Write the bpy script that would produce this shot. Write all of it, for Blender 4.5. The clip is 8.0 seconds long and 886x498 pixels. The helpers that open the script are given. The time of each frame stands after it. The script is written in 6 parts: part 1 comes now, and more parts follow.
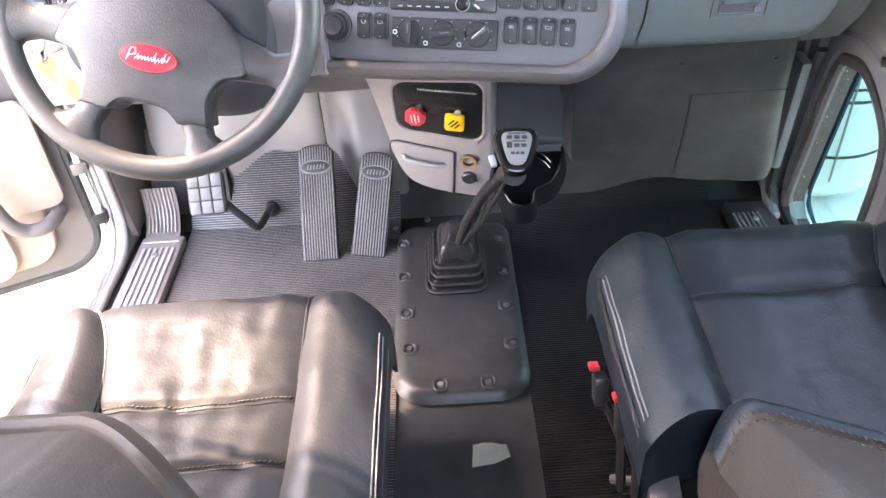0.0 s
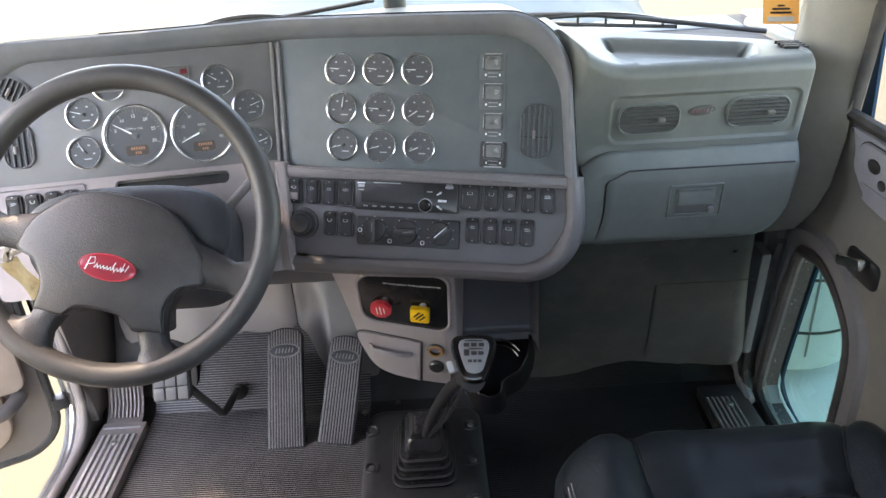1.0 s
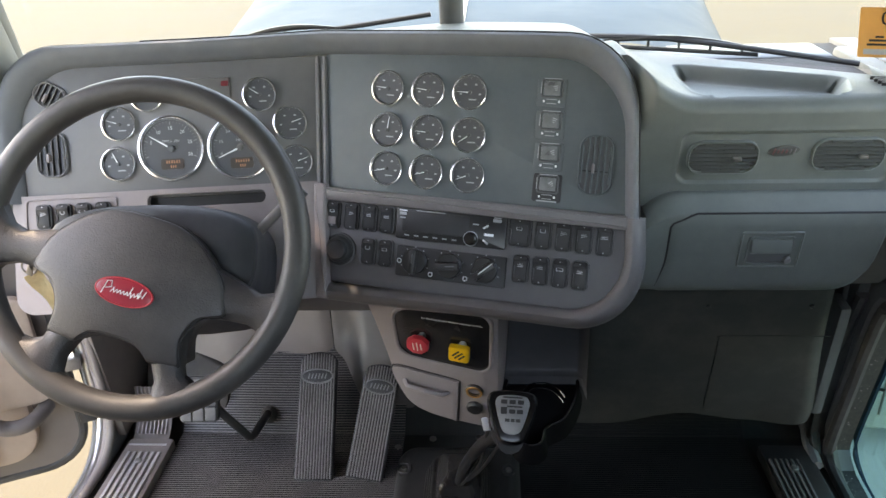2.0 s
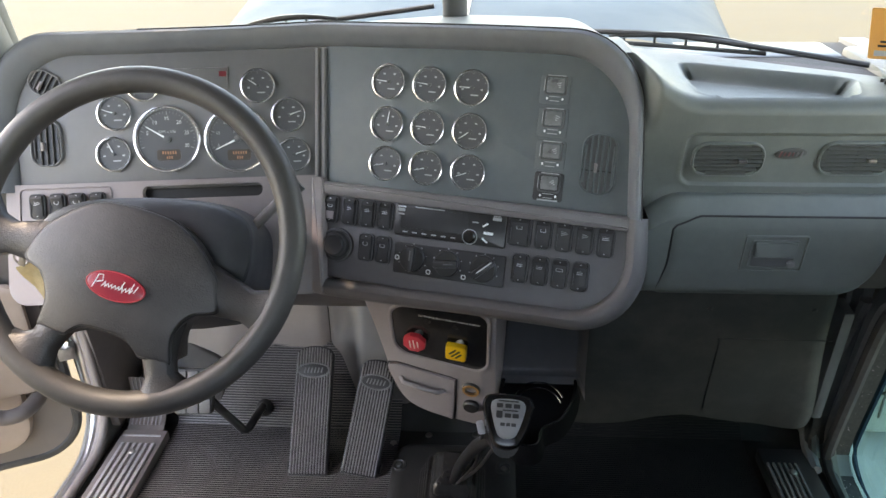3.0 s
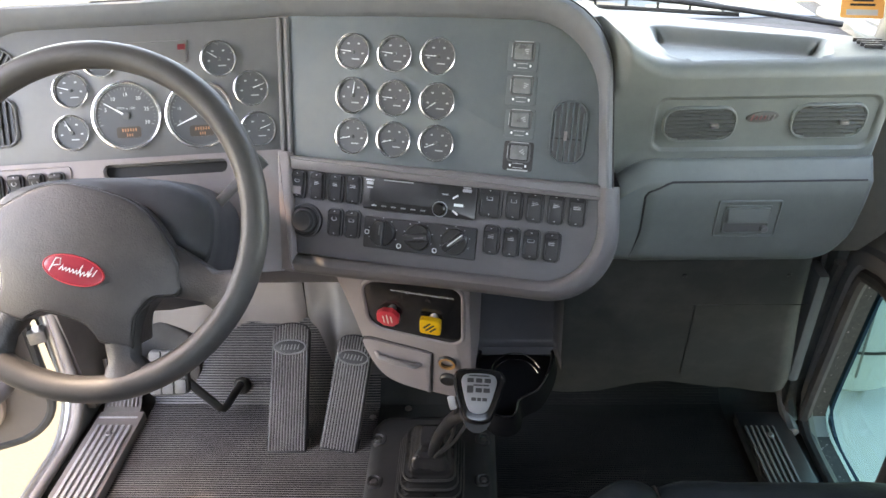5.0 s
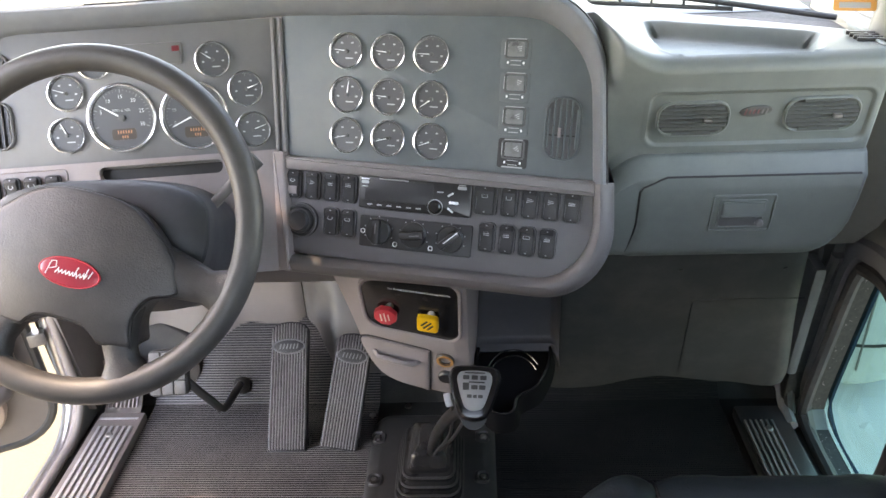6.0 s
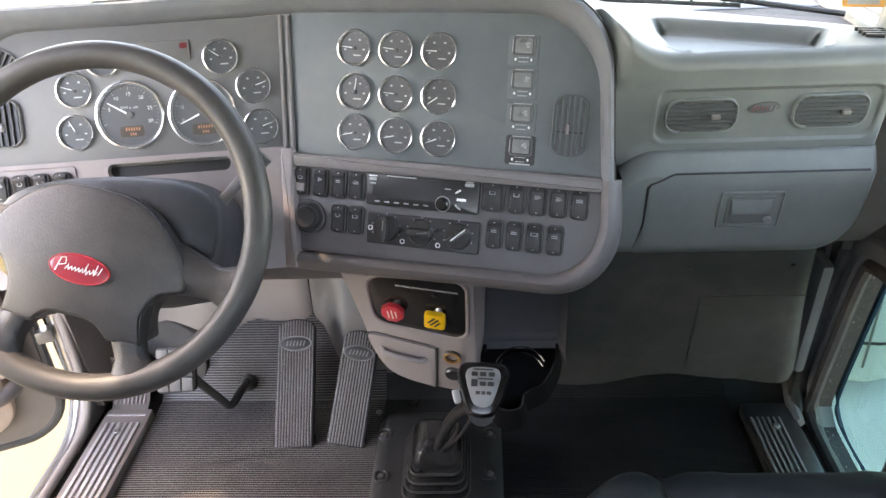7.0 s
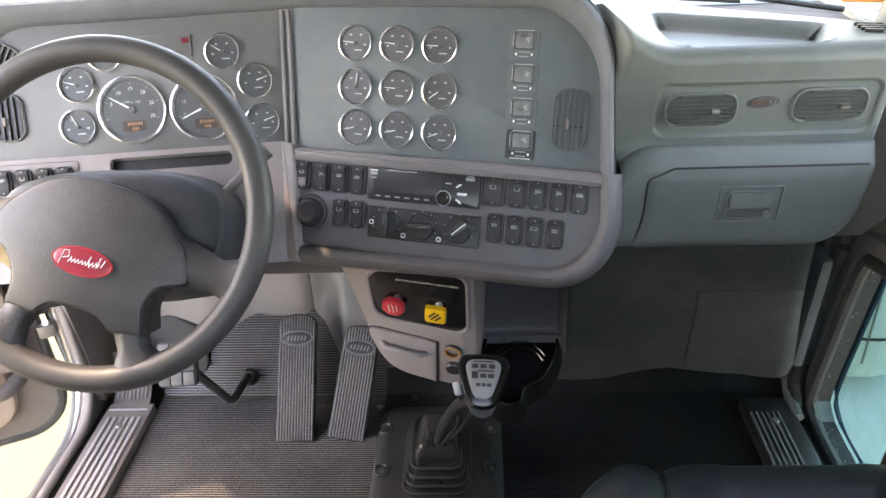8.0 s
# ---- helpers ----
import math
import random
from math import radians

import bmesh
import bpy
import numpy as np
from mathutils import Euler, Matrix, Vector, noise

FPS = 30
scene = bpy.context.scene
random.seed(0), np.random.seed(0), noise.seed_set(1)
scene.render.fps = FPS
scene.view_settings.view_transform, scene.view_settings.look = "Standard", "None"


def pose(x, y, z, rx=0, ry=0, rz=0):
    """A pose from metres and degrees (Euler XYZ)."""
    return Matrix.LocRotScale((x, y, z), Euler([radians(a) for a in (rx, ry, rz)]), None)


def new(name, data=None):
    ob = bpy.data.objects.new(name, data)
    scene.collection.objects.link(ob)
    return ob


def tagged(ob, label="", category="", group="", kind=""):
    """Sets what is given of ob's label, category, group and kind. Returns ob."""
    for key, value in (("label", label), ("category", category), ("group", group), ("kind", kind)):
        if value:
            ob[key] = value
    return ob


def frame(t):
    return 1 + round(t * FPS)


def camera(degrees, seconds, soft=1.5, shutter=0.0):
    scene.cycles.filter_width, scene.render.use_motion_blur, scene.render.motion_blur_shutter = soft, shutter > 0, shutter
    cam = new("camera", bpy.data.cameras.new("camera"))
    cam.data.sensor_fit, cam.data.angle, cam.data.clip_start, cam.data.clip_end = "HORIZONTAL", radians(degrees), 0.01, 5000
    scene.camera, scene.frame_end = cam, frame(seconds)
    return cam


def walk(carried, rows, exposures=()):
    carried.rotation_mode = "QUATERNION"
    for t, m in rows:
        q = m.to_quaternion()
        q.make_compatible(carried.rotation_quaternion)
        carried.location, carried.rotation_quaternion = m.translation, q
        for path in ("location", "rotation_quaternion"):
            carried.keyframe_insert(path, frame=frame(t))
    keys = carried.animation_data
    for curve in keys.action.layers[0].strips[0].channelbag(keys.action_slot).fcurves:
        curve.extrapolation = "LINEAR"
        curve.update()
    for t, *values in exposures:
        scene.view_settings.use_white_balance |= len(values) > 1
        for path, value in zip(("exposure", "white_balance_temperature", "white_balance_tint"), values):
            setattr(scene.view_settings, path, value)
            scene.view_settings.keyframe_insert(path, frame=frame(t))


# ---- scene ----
cam = camera(60.4, 8.0)
METRES, EYE, TILT, LEAN, TURN = 0.33, 1.12, -38.5, 3.25, -1.5
ROWS = [
    (0.0, 0.0, 0.0, 0.0, 0.0, 0.0, 0.0),
    (0.3, 0.0436, -0.0602, 0.062, 0.2, 6.62, 0.84),
    (0.5, 0.0408, -0.0793, 0.1086, -0.22, 8.3, 0.9),
    (0.7, 0.0614, -0.0575, 0.1506, -0.59, 9.69, 0.86),
    (1.0, 0.1441, 0.0003, 0.2595, -0.72, 11.05, 0.06),
    (1.2, 0.187, 0.0627, 0.3132, 0.38, 11.49, -0.65),
    (1.5, 0.2227, 0.1639, 0.3716, 2.62, 11.45, -3.42),
    (1.7, 0.189, 0.2186, 0.4056, 2.65, 11.72, -3.71),
    (2.8, 0.197, 0.325, 0.4921, 2.81, 11.03, -4.77),
    (3.0, 0.1988, 0.3216, 0.5006, 2.56, 10.87, -4.96),
    (3.5, 0.2398, 0.3539, 0.5072, 2.33, 10.49, -4.76),
    (4.0, 0.2455, 0.383, 0.5168, 2.08, 9.47, -4.16),
    (4.5, 0.2506, 0.387, 0.528, 1.83, 8.91, -3.78),
    (6.0, 0.2971, 0.3748, 0.5335, 2.0, 8.46, -2.69),
    (6.5, 0.2873, 0.3845, 0.5397, 2.24, 8.41, -2.7),
    (7.0, 0.2801, 0.3721, 0.5282, 2.29, 8.28, -2.74),
    (7.5, 0.2824, 0.3726, 0.5099, 2.29, 8.24, -2.76),
    (8.0, 0.2804, 0.3577, 0.5054, 2.31, 8.15, -2.78),
]
EXPOSURES = [(0.0, 5.85, 8800, 23), (0.3, 4.95, 8850, 24), (0.5, 4.66, 8900, 25), (1.0, 4.35, 9000, 19), (1.5, 3.96, 9150, 17), (3.0, 3.99, 9400, 17), (4.0, 4.44, 9500, 19), (4.6, 4.58, 9550, 19.5), (8.0, 4.67, 9700, 21)]
walk(cam, [(t, pose(0, 0, EYE, TILT, LEAN, TURN) @ pose(METRES * x, METRES * y, METRES * z, 90 + pitch, roll, yaw)) for t, x, y, z, yaw, pitch, roll in ROWS], EXPOSURES)

# ---- daylight: a sunny yard, the sun high on the driver's side ----
SUN = Vector((-0.55, 0.16, 0.81)).normalized()
world = bpy.data.worlds.new("world")
scene.world = world
world.use_nodes = True
wn = world.node_tree.nodes
sky = wn.new("ShaderNodeTexSky")
sky.sky_type, sky.sun_disc = "NISHITA", False
sky.sun_elevation, sky.sun_rotation = math.asin(SUN.z), math.atan2(SUN.x, SUN.y)
wn["Background"].inputs["Strength"].default_value = 0.15
world.node_tree.links.new(sky.outputs["Color"], wn["Background"].inputs["Color"])
sun_data = bpy.data.lights.new("sun", "SUN")
sun_data.energy, sun_data.angle, sun_data.color = 0.30, radians(0.6), (1.0, 0.95, 0.86)
sun = new("sun", sun_data)
sun.rotation_euler = SUN.to_track_quat("Z", "Y").to_euler()


# ---- materials ----
def mat(name, color, rough=0.5, metal=0.0, var=0.12, scale=30.0, bump=0.15, fine=400.0, depth=0.001, coat=0.0, spec=0.5, dust=0.0, stretch=(1, 1, 1)):
    """Principled surface whose colour and gloss vary at two scales, with a fine relief; dust adds a pale uneven film."""
    m = bpy.data.materials.new(name)
    m.use_nodes = True
    n, l = m.node_tree.nodes, m.node_tree.links
    p = n["Principled BSDF"]
    tc, mp = n.new("ShaderNodeTexCoord"), n.new("ShaderNodeMapping")
    mp.inputs["Scale"].default_value = stretch
    l.new(tc.outputs["Object"], mp.inputs["Vector"])
    big, small = n.new("ShaderNodeTexNoise"), n.new("ShaderNodeTexNoise")
    big.inputs["Scale"].default_value, big.inputs["Detail"].default_value, big.inputs["Roughness"].default_value = scale, 5, 0.65
    small.inputs["Scale"].default_value, small.inputs["Detail"].default_value = fine, 2
    l.new(mp.outputs["Vector"], big.inputs["Vector"])
    l.new(mp.outputs["Vector"], small.inputs["Vector"])
    ramp = n.new("ShaderNodeMapRange")
    ramp.inputs["From Min"].default_value, ramp.inputs["From Max"].default_value = 0.25, 0.75
    ramp.inputs["To Min"].default_value, ramp.inputs["To Max"].default_value = 1 - var, 1 + var
    l.new(big.outputs["Fac"], ramp.inputs["Value"])
    mul = n.new("ShaderNodeMix")
    mul.data_type, mul.blend_type = "RGBA", "MULTIPLY"
    mul.inputs["Factor"].default_value = 1.0
    mul.inputs["A"].default_value = (*color, 1)
    l.new(ramp.outputs["Result"], mul.inputs["B"])
    out = mul.outputs["Result"]
    if dust:
        d = n.new("ShaderNodeTexNoise")
        d.inputs["Scale"].default_value, d.inputs["Detail"].default_value, d.inputs["Roughness"].default_value = scale * 0.4, 6, 0.7
        l.new(tc.outputs["Object"], d.inputs["Vector"])
        dr = n.new("ShaderNodeMapRange")
        dr.inputs["From Min"].default_value, dr.inputs["From Max"].default_value, dr.inputs["To Max"].default_value = 0.42, 0.75, dust
        l.new(d.outputs["Fac"], dr.inputs["Value"])
        mx = n.new("ShaderNodeMix")
        mx.data_type = "RGBA"
        mx.inputs["B"].default_value = (0.32, 0.29, 0.25, 1)
        l.new(dr.outputs["Result"], mx.inputs["Factor"])
        l.new(out, mx.inputs["A"])
        out = mx.outputs["Result"]
    l.new(out, p.inputs["Base Color"])
    rr_ = n.new("ShaderNodeMapRange")
    rr_.inputs["To Min"].default_value, rr_.inputs["To Max"].default_value = max(0.02, rough - 0.09), min(1, rough + 0.09)
    l.new(big.outputs["Fac"], rr_.inputs["Value"])
    l.new(rr_.outputs["Result"], p.inputs["Roughness"])
    p.inputs["Metallic"].default_value = metal
    p.inputs["Specular IOR Level"].default_value = spec
    p.inputs["Coat Weight"].default_value = coat
    if bump:
        b = n.new("ShaderNodeBump")
        b.inputs["Strength"].default_value, b.inputs["Distance"].default_value = bump, depth
        l.new(small.outputs["Fac"], b.inputs["Height"])
        l.new(b.outputs["Normal"], p.inputs["Normal"])
    return m


def leather(name, color, rough, wear=0.0, wear_color=(0.4, 0.36, 0.32)):
    """Creased leather: cell grain, long soft creases, and rubbed paler patches."""
    m = mat(name, color, rough, var=0.2, scale=14, bump=0, spec=0.3)
    n, l = m.node_tree.nodes, m.node_tree.links
    p = n["Principled BSDF"]
    tc = n["Texture Coordinate"]
    cell, crease = n.new("ShaderNodeTexVoronoi"), n.new("ShaderNodeTexNoise")
    cell.inputs["Scale"].default_value = 260
    crease.inputs["Scale"].default_value, crease.inputs["Detail"].default_value, crease.inputs["Distortion"].default_value = 11, 4, 0.5
    l.new(tc.outputs["Object"], cell.inputs["Vector"])
    l.new(tc.outputs["Object"], crease.inputs["Vector"])
    b1, b2 = n.new("ShaderNodeBump"), n.new("ShaderNodeBump")
    b1.inputs["Strength"].default_value, b1.inputs["Distance"].default_value = 0.3, 0.010
    b2.inputs["Strength"].default_value, b2.inputs["Distance"].default_value = 0.18, 0.0012
    l.new(crease.outputs["Fac"], b1.inputs["Height"])
    l.new(cell.outputs["Distance"], b2.inputs["Height"])
    l.new(b1.outputs["Normal"], b2.inputs["Normal"])
    l.new(b2.outputs["Normal"], p.inputs["Normal"])
    if wear:
        old = p.inputs["Base Color"].links[0].from_socket
        w = n.new("ShaderNodeTexNoise")
        w.inputs["Scale"].default_value, w.inputs["Detail"].default_value, w.inputs["Roughness"].default_value = 7, 8, 0.7
        l.new(tc.outputs["Object"], w.inputs["Vector"])
        r = n.new("ShaderNodeMapRange")
        r.inputs["From Min"].default_value, r.inputs["From Max"].default_value, r.inputs["To Max"].default_value = 0.45, 0.72, wear
        l.new(w.outputs["Fac"], r.inputs["Value"])
        mx = n.new("ShaderNodeMix")
        mx.data_type = "RGBA"
        mx.inputs["B"].default_value = (*wear_color, 1)
        l.new(r.outputs["Result"], mx.inputs["Factor"])
        l.new(old, mx.inputs["A"])
        l.new(mx.outputs["Result"], p.inputs["Base Color"])
    return m


def glass(name, color, rough=0.0):
    m = bpy.data.materials.new(name)
    m.use_nodes = True
    n, l = m.node_tree.nodes, m.node_tree.links
    n.remove(n["Principled BSDF"])
    tr, gl, mix, fr = n.new("ShaderNodeBsdfTransparent"), n.new("ShaderNodeBsdfGlossy"), n.new("ShaderNodeMixShader"), n.new("ShaderNodeFresnel")
    tr.inputs["Color"].default_value = (*color, 1)
    gl.inputs["Roughness"].default_value = rough
    fr.inputs["IOR"].default_value = 1.45
    l.new(fr.outputs["Fac"], mix.inputs["Fac"])
    l.new(tr.outputs["BSDF"], mix.inputs[1])
    l.new(gl.outputs["BSDF"], mix.inputs[2])
    l.new(mix.outputs["Shader"], n["Material Output"].inputs["Surface"])
    return m


def glowing(name, color, strength):
    m = mat(name, color, 0.4, bump=0)
    p = m.node_tree.nodes["Principled BSDF"]
    p.inputs["Emission Color"].default_value, p.inputs["Emission Strength"].default_value = (*color, 1), strength
    return m


M_PANEL = mat("panel_charcoal", (0.081, 0.099, 0.107), 0.55, var=0.08, bump=0.35, fine=900, depth=0.0006, dust=0.06)
M_DRIVER = mat("driver_panel_grey", (0.113, 0.113, 0.114), 0.5, var=0.08, bump=0.35, fine=900, depth=0.0006, dust=0.06)
M_HOOD = mat("hood_charcoal", (0.075, 0.08, 0.083), 0.5, var=0.1, bump=0.4, fine=700, depth=0.0008, dust=0.08)
M_PAD = mat("pad_grey_green", (0.105, 0.122, 0.115), 0.52, spec=0.5, var=0.08, bump=0.4, fine=650, depth=0.0009, dust=0.1)
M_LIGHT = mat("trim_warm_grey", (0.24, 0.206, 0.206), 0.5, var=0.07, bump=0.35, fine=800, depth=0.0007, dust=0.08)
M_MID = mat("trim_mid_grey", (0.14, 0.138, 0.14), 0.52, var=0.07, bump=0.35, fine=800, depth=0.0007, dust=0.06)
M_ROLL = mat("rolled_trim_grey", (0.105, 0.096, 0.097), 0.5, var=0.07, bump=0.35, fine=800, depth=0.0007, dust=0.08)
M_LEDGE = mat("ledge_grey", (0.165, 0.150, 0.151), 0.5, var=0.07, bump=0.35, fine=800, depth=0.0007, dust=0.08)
M_BROW = mat("brow_grey", (0.112, 0.122, 0.134), 0.55, var=0.1, bump=0.4, fine=700, depth=0.0008, dust=0.1)
M_SWITCH = mat("switch_black", (0.031, 0.031, 0.033), 0.46, var=0.15, bump=0.1, spec=0.35)
M_BEZEL = mat("switch_bezel_grey", (0.085, 0.086, 0.09), 0.35, var=0.15, bump=0.1)
M_GRIP = mat("grip_black", (0.006, 0.006, 0.0063), 0.18, var=0.1, bump=0, spec=0.4)
M_VENT = mat("vent_grey_green", (0.062, 0.067, 0.064), 0.55, var=0.1, bump=0.2)
M_CONTROL = mat("control_panel_grey", (0.105, 0.101, 0.106), 0.52, var=0.07, bump=0.35, fine=800, depth=0.0007, dust=0.06)
M_ICON = mat("icon_print", (0.42, 0.43, 0.44), 0.5, var=0.1, bump=0)
M_COVER = mat("moulded_cover_black", (0.025, 0.0245, 0.025), 0.42, var=0.15, bump=0.2, fine=600, depth=0.0006, dust=0.08)
M_PALE = mat("lower_cover_pale_grey", (0.215, 0.184, 0.173), 0.5, var=0.1, scale=9, bump=0.3, fine=500, depth=0.0008)
M_PILLAR = mat("pillar_olive_grey", (0.158, 0.154, 0.134), 0.6, var=0.1, bump=0.4, fine=500, depth=0.001, dust=0.1)
# near black: the shade under the passenger's dash is in this colour
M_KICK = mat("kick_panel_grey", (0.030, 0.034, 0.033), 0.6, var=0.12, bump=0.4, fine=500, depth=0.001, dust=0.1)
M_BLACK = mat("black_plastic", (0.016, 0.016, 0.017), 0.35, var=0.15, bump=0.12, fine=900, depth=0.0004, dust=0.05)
M_RECESS = mat("recess_blue_black", (0.036, 0.037, 0.042), 0.5, var=0.12, bump=0.3, fine=600, depth=0.0008, dust=0.05)
M_CUP = mat("cup_black", (0.004, 0.004, 0.0045), 0.7, var=0.1, bump=0.1, spec=0.08)
M_GLOSS = mat("gloss_black", (0.010, 0.010, 0.011), 0.22, var=0.1, bump=0, dust=0.04)
M_RUBBER = mat("black_rubber", (0.025, 0.025, 0.026), 0.6, var=0.25, bump=0.4, fine=350, depth=0.001, dust=0.12)
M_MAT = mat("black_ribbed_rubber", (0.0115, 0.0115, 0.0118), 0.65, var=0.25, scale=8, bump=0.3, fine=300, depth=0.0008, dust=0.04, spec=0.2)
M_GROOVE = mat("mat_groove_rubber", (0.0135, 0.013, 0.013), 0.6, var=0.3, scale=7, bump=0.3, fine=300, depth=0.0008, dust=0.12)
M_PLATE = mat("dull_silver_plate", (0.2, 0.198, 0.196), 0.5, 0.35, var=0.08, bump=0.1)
# scuffed crowns, paled further by door-light sheen put into the colour
M_SCUFF_SHEEN = mat("scuffed_sheen_rubber", (0.155, 0.137, 0.136), 0.38, var=0.3, scale=7, bump=0.3, fine=300, depth=0.0008, dust=0.4)
M_DUCT = mat("duct_grey", (0.105, 0.095, 0.092), 0.5, var=0.1, scale=9, bump=0.3, fine=500, depth=0.0008)
M_TOE = mat("dark_brown_cover", (0.034, 0.029, 0.027), 0.6, var=0.12, bump=0.35, fine=600, depth=0.0008, dust=0.1)
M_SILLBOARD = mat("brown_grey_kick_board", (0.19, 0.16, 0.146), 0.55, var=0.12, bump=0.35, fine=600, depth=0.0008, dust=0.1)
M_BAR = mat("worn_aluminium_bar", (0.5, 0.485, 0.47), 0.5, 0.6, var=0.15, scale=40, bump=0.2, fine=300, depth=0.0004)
M_BELLOWS = mat("glossy_black_bellows", (0.018, 0.0175, 0.018), 0.24, var=0.2, bump=0.15, fine=400, depth=0.0006, dust=0.06)
M_CARPET = mat("dark_floor_lining", (0.026, 0.026, 0.026), 0.8, var=0.25, bump=0.6, fine=500, depth=0.002, dust=0.05)
M_WHEEL = mat("wheel_soft_plastic", (0.0285, 0.027, 0.028), 0.42, var=0.12, bump=0.55, fine=400, depth=0.0011, dust=0.07)
M_RIM = mat("wheel_rim", (0.043, 0.0415, 0.0415), 0.5, var=0.12, bump=0.3, fine=600, depth=0.0006, dust=0.08)
M_CHROME = mat("chrome", (0.92, 0.93, 0.94), 0.2, 1.0, var=0.05, bump=0)
M_ALU = mat("brushed_aluminium", (0.62, 0.61, 0.6), 0.34, 1.0, var=0.12, bump=0.2, fine=300, depth=0.0004)
M_STEEL = mat("worn_steel", (0.3, 0.29, 0.28), 0.45, 1.0, var=0.3, bump=0.2)
M_DIAL = mat("dial_grey", (0.068, 0.072, 0.077), 0.4, var=0.05, bump=0)
M_MARK = mat("white_print", (0.72, 0.73, 0.74), 0.5, var=0.05, bump=0)
M_FAINT = mat("faint_print", (0.2, 0.205, 0.21), 0.5, var=0.05, bump=0)
M_NUMERAL = mat("numeral_print", (0.46, 0.47, 0.48), 0.5, var=0.05, bump=0)
M_DISPLAY = mat("brown_display_glass", (0.055, 0.042, 0.036), 0.3, var=0.1, bump=0)
M_DIM = mat("grey_print", (0.36, 0.37, 0.38), 0.5, var=0.05, bump=0)
M_LENS = mat("smoky_lens", (0.14, 0.146, 0.15), 0.3, var=0.35, scale=60, bump=0)
M_AMBER = glowing("amber_display", (0.36, 0.17, 0.09), 0.012)
M_ORANGE = mat("orange_ring", (0.36, 0.17, 0.05), 0.4, var=0.1, bump=0)
M_RED = mat("red_plastic", (0.55, 0.035, 0.05), 0.35, var=0.08, bump=0)
M_REDDARK = mat("dark_red_lens", (0.16, 0.02, 0.025), 0.3, var=0.1, bump=0)
M_EMBLEM = mat("dull_red_print", (0.13, 0.055, 0.055), 0.4, var=0.1, bump=0)
M_BADGE = mat("red_badge_enamel", (0.3, 0.028, 0.045), 0.22, var=0.08, bump=0, coat=0.5)
M_YELLOW = mat("yellow_plastic", (0.8, 0.45, 0.02), 0.4, var=0.08, bump=0)
M_TAG = mat("crumpled_yellow_paper", (0.5, 0.42, 0.26), 0.8, var=0.2, scale=40, bump=0.6, fine=120, depth=0.003)
M_CREAM = mat("pale_cream", (0.75, 0.72, 0.6), 0.8, var=0.15, bump=0.4, fine=150)
M_SEAT_D = leather("driver_leather", (0.029, 0.0285, 0.031), 0.46, 0.45, (0.048, 0.044, 0.041))
M_SEAT_P = leather("passenger_leather", (0.013, 0.019, 0.024), 0.42)
M_SEATBACK = leather("brown_black_leather", (0.054, 0.043, 0.035), 0.5)
M_SEAM = mat("seam_piping", (0.012, 0.012, 0.013), 0.5, var=0.1, bump=0)
M_PIPE = mat("pale_piping", (0.22, 0.215, 0.21), 0.5, var=0.1, bump=0)
M_THREAD = mat("grey_thread", (0.085, 0.076, 0.068), 0.8, var=0.2, bump=0)
M_DOOR = mat("door_tan_grey", (0.34, 0.262, 0.215), 0.5, var=0.08, bump=0.35, fine=600, depth=0.0008)
M_DOORDARK = mat("door_dark_grey", (0.12, 0.102, 0.094), 0.5, var=0.08, bump=0.35, fine=600, depth=0.0008)
M_DOORGREY = mat("door_blue_grey", (0.25, 0.255, 0.285), 0.5, var=0.08, bump=0.35, fine=600, depth=0.0008)
M_WALL = mat("cab_lining_grey", (0.2, 0.2, 0.195), 0.7, var=0.08, bump=0.4, fine=400, depth=0.001)
# the reflected sky is put into the blue base colour; gloss is almost off
M_PAINT = mat("sky_blue_paint", (0.014, 0.034, 0.058), 0.45, var=0.05, scale=3, bump=0, spec=0.03)
M_GROUND = mat("sunlit_concrete", (0.088, 0.070, 0.036), 0.85, var=0.12, scale=0.8, bump=0.5, fine=60, depth=0.004)
M_WHITE = mat("white_painted_metal", (0.7, 0.72, 0.72), 0.4, var=0.08, scale=5, bump=0)
M_JAMB = mat("dusty_speckled_jamb", (0.016, 0.017, 0.016), 0.6, var=0.3, scale=260, bump=0.4, fine=200, depth=0.001, dust=0.08)
M_POLISH = mat("white_canister_paint", (0.42, 0.44, 0.43), 0.35, 0.0, var=0.05, scale=6, bump=0)
M_GLASS = glass("windshield_glass", (0.80, 0.85, 0.84))
M_TINT = glass("teal_tinted_glass", (0.14, 0.28, 0.262))
M_STICKER = mat("orange_sticker", (0.70, 0.33, 0.09), 0.6, var=0.06, bump=0)


# ---- mesh helpers ----
def facing(ob, inside):
    """Turns a single pane's face towards the cab's inside."""
    f = ob.data.polygons[0]
    if f.normal.dot(Vector(inside) - f.center) < 0:
        ob.data.flip_normals()
    ob.visible_shadow = False



def part(name, bm, material, parent=None, label="", smooth=True):
    """Links a bmesh as one mesh object under a thing or a part."""
    bmesh.ops.recalc_face_normals(bm, faces=bm.faces)
    me = bpy.data.meshes.new(name)
    bm.to_mesh(me)
    bm.free()
    me.materials.append(material)
    if smooth:
        me.shade_smooth()
        me.set_sharp_from_angle(angle=radians(38))
    ob = new(name, me)
    if parent is not None:
        ob.parent = parent
        if parent.type == "EMPTY":
            ob.matrix_parent_inverse = Matrix.Translation(-parent.location)
    if label:
        ob["label"] = label
    return ob


def thing(name, at, label, category, group=""):
    ob = new(name)
    ob.empty_display_size = 0.05
    ob.location = at
    return tagged(ob, label, category, group)


def by(m):
    return lambda a, b, w: m @ Vector((a, b, w))


def smoothstep(a, b, x):
    x = min(1.0, max(0.0, (x - a) / (b - a)))
    return x * x * (3 - 2 * x)


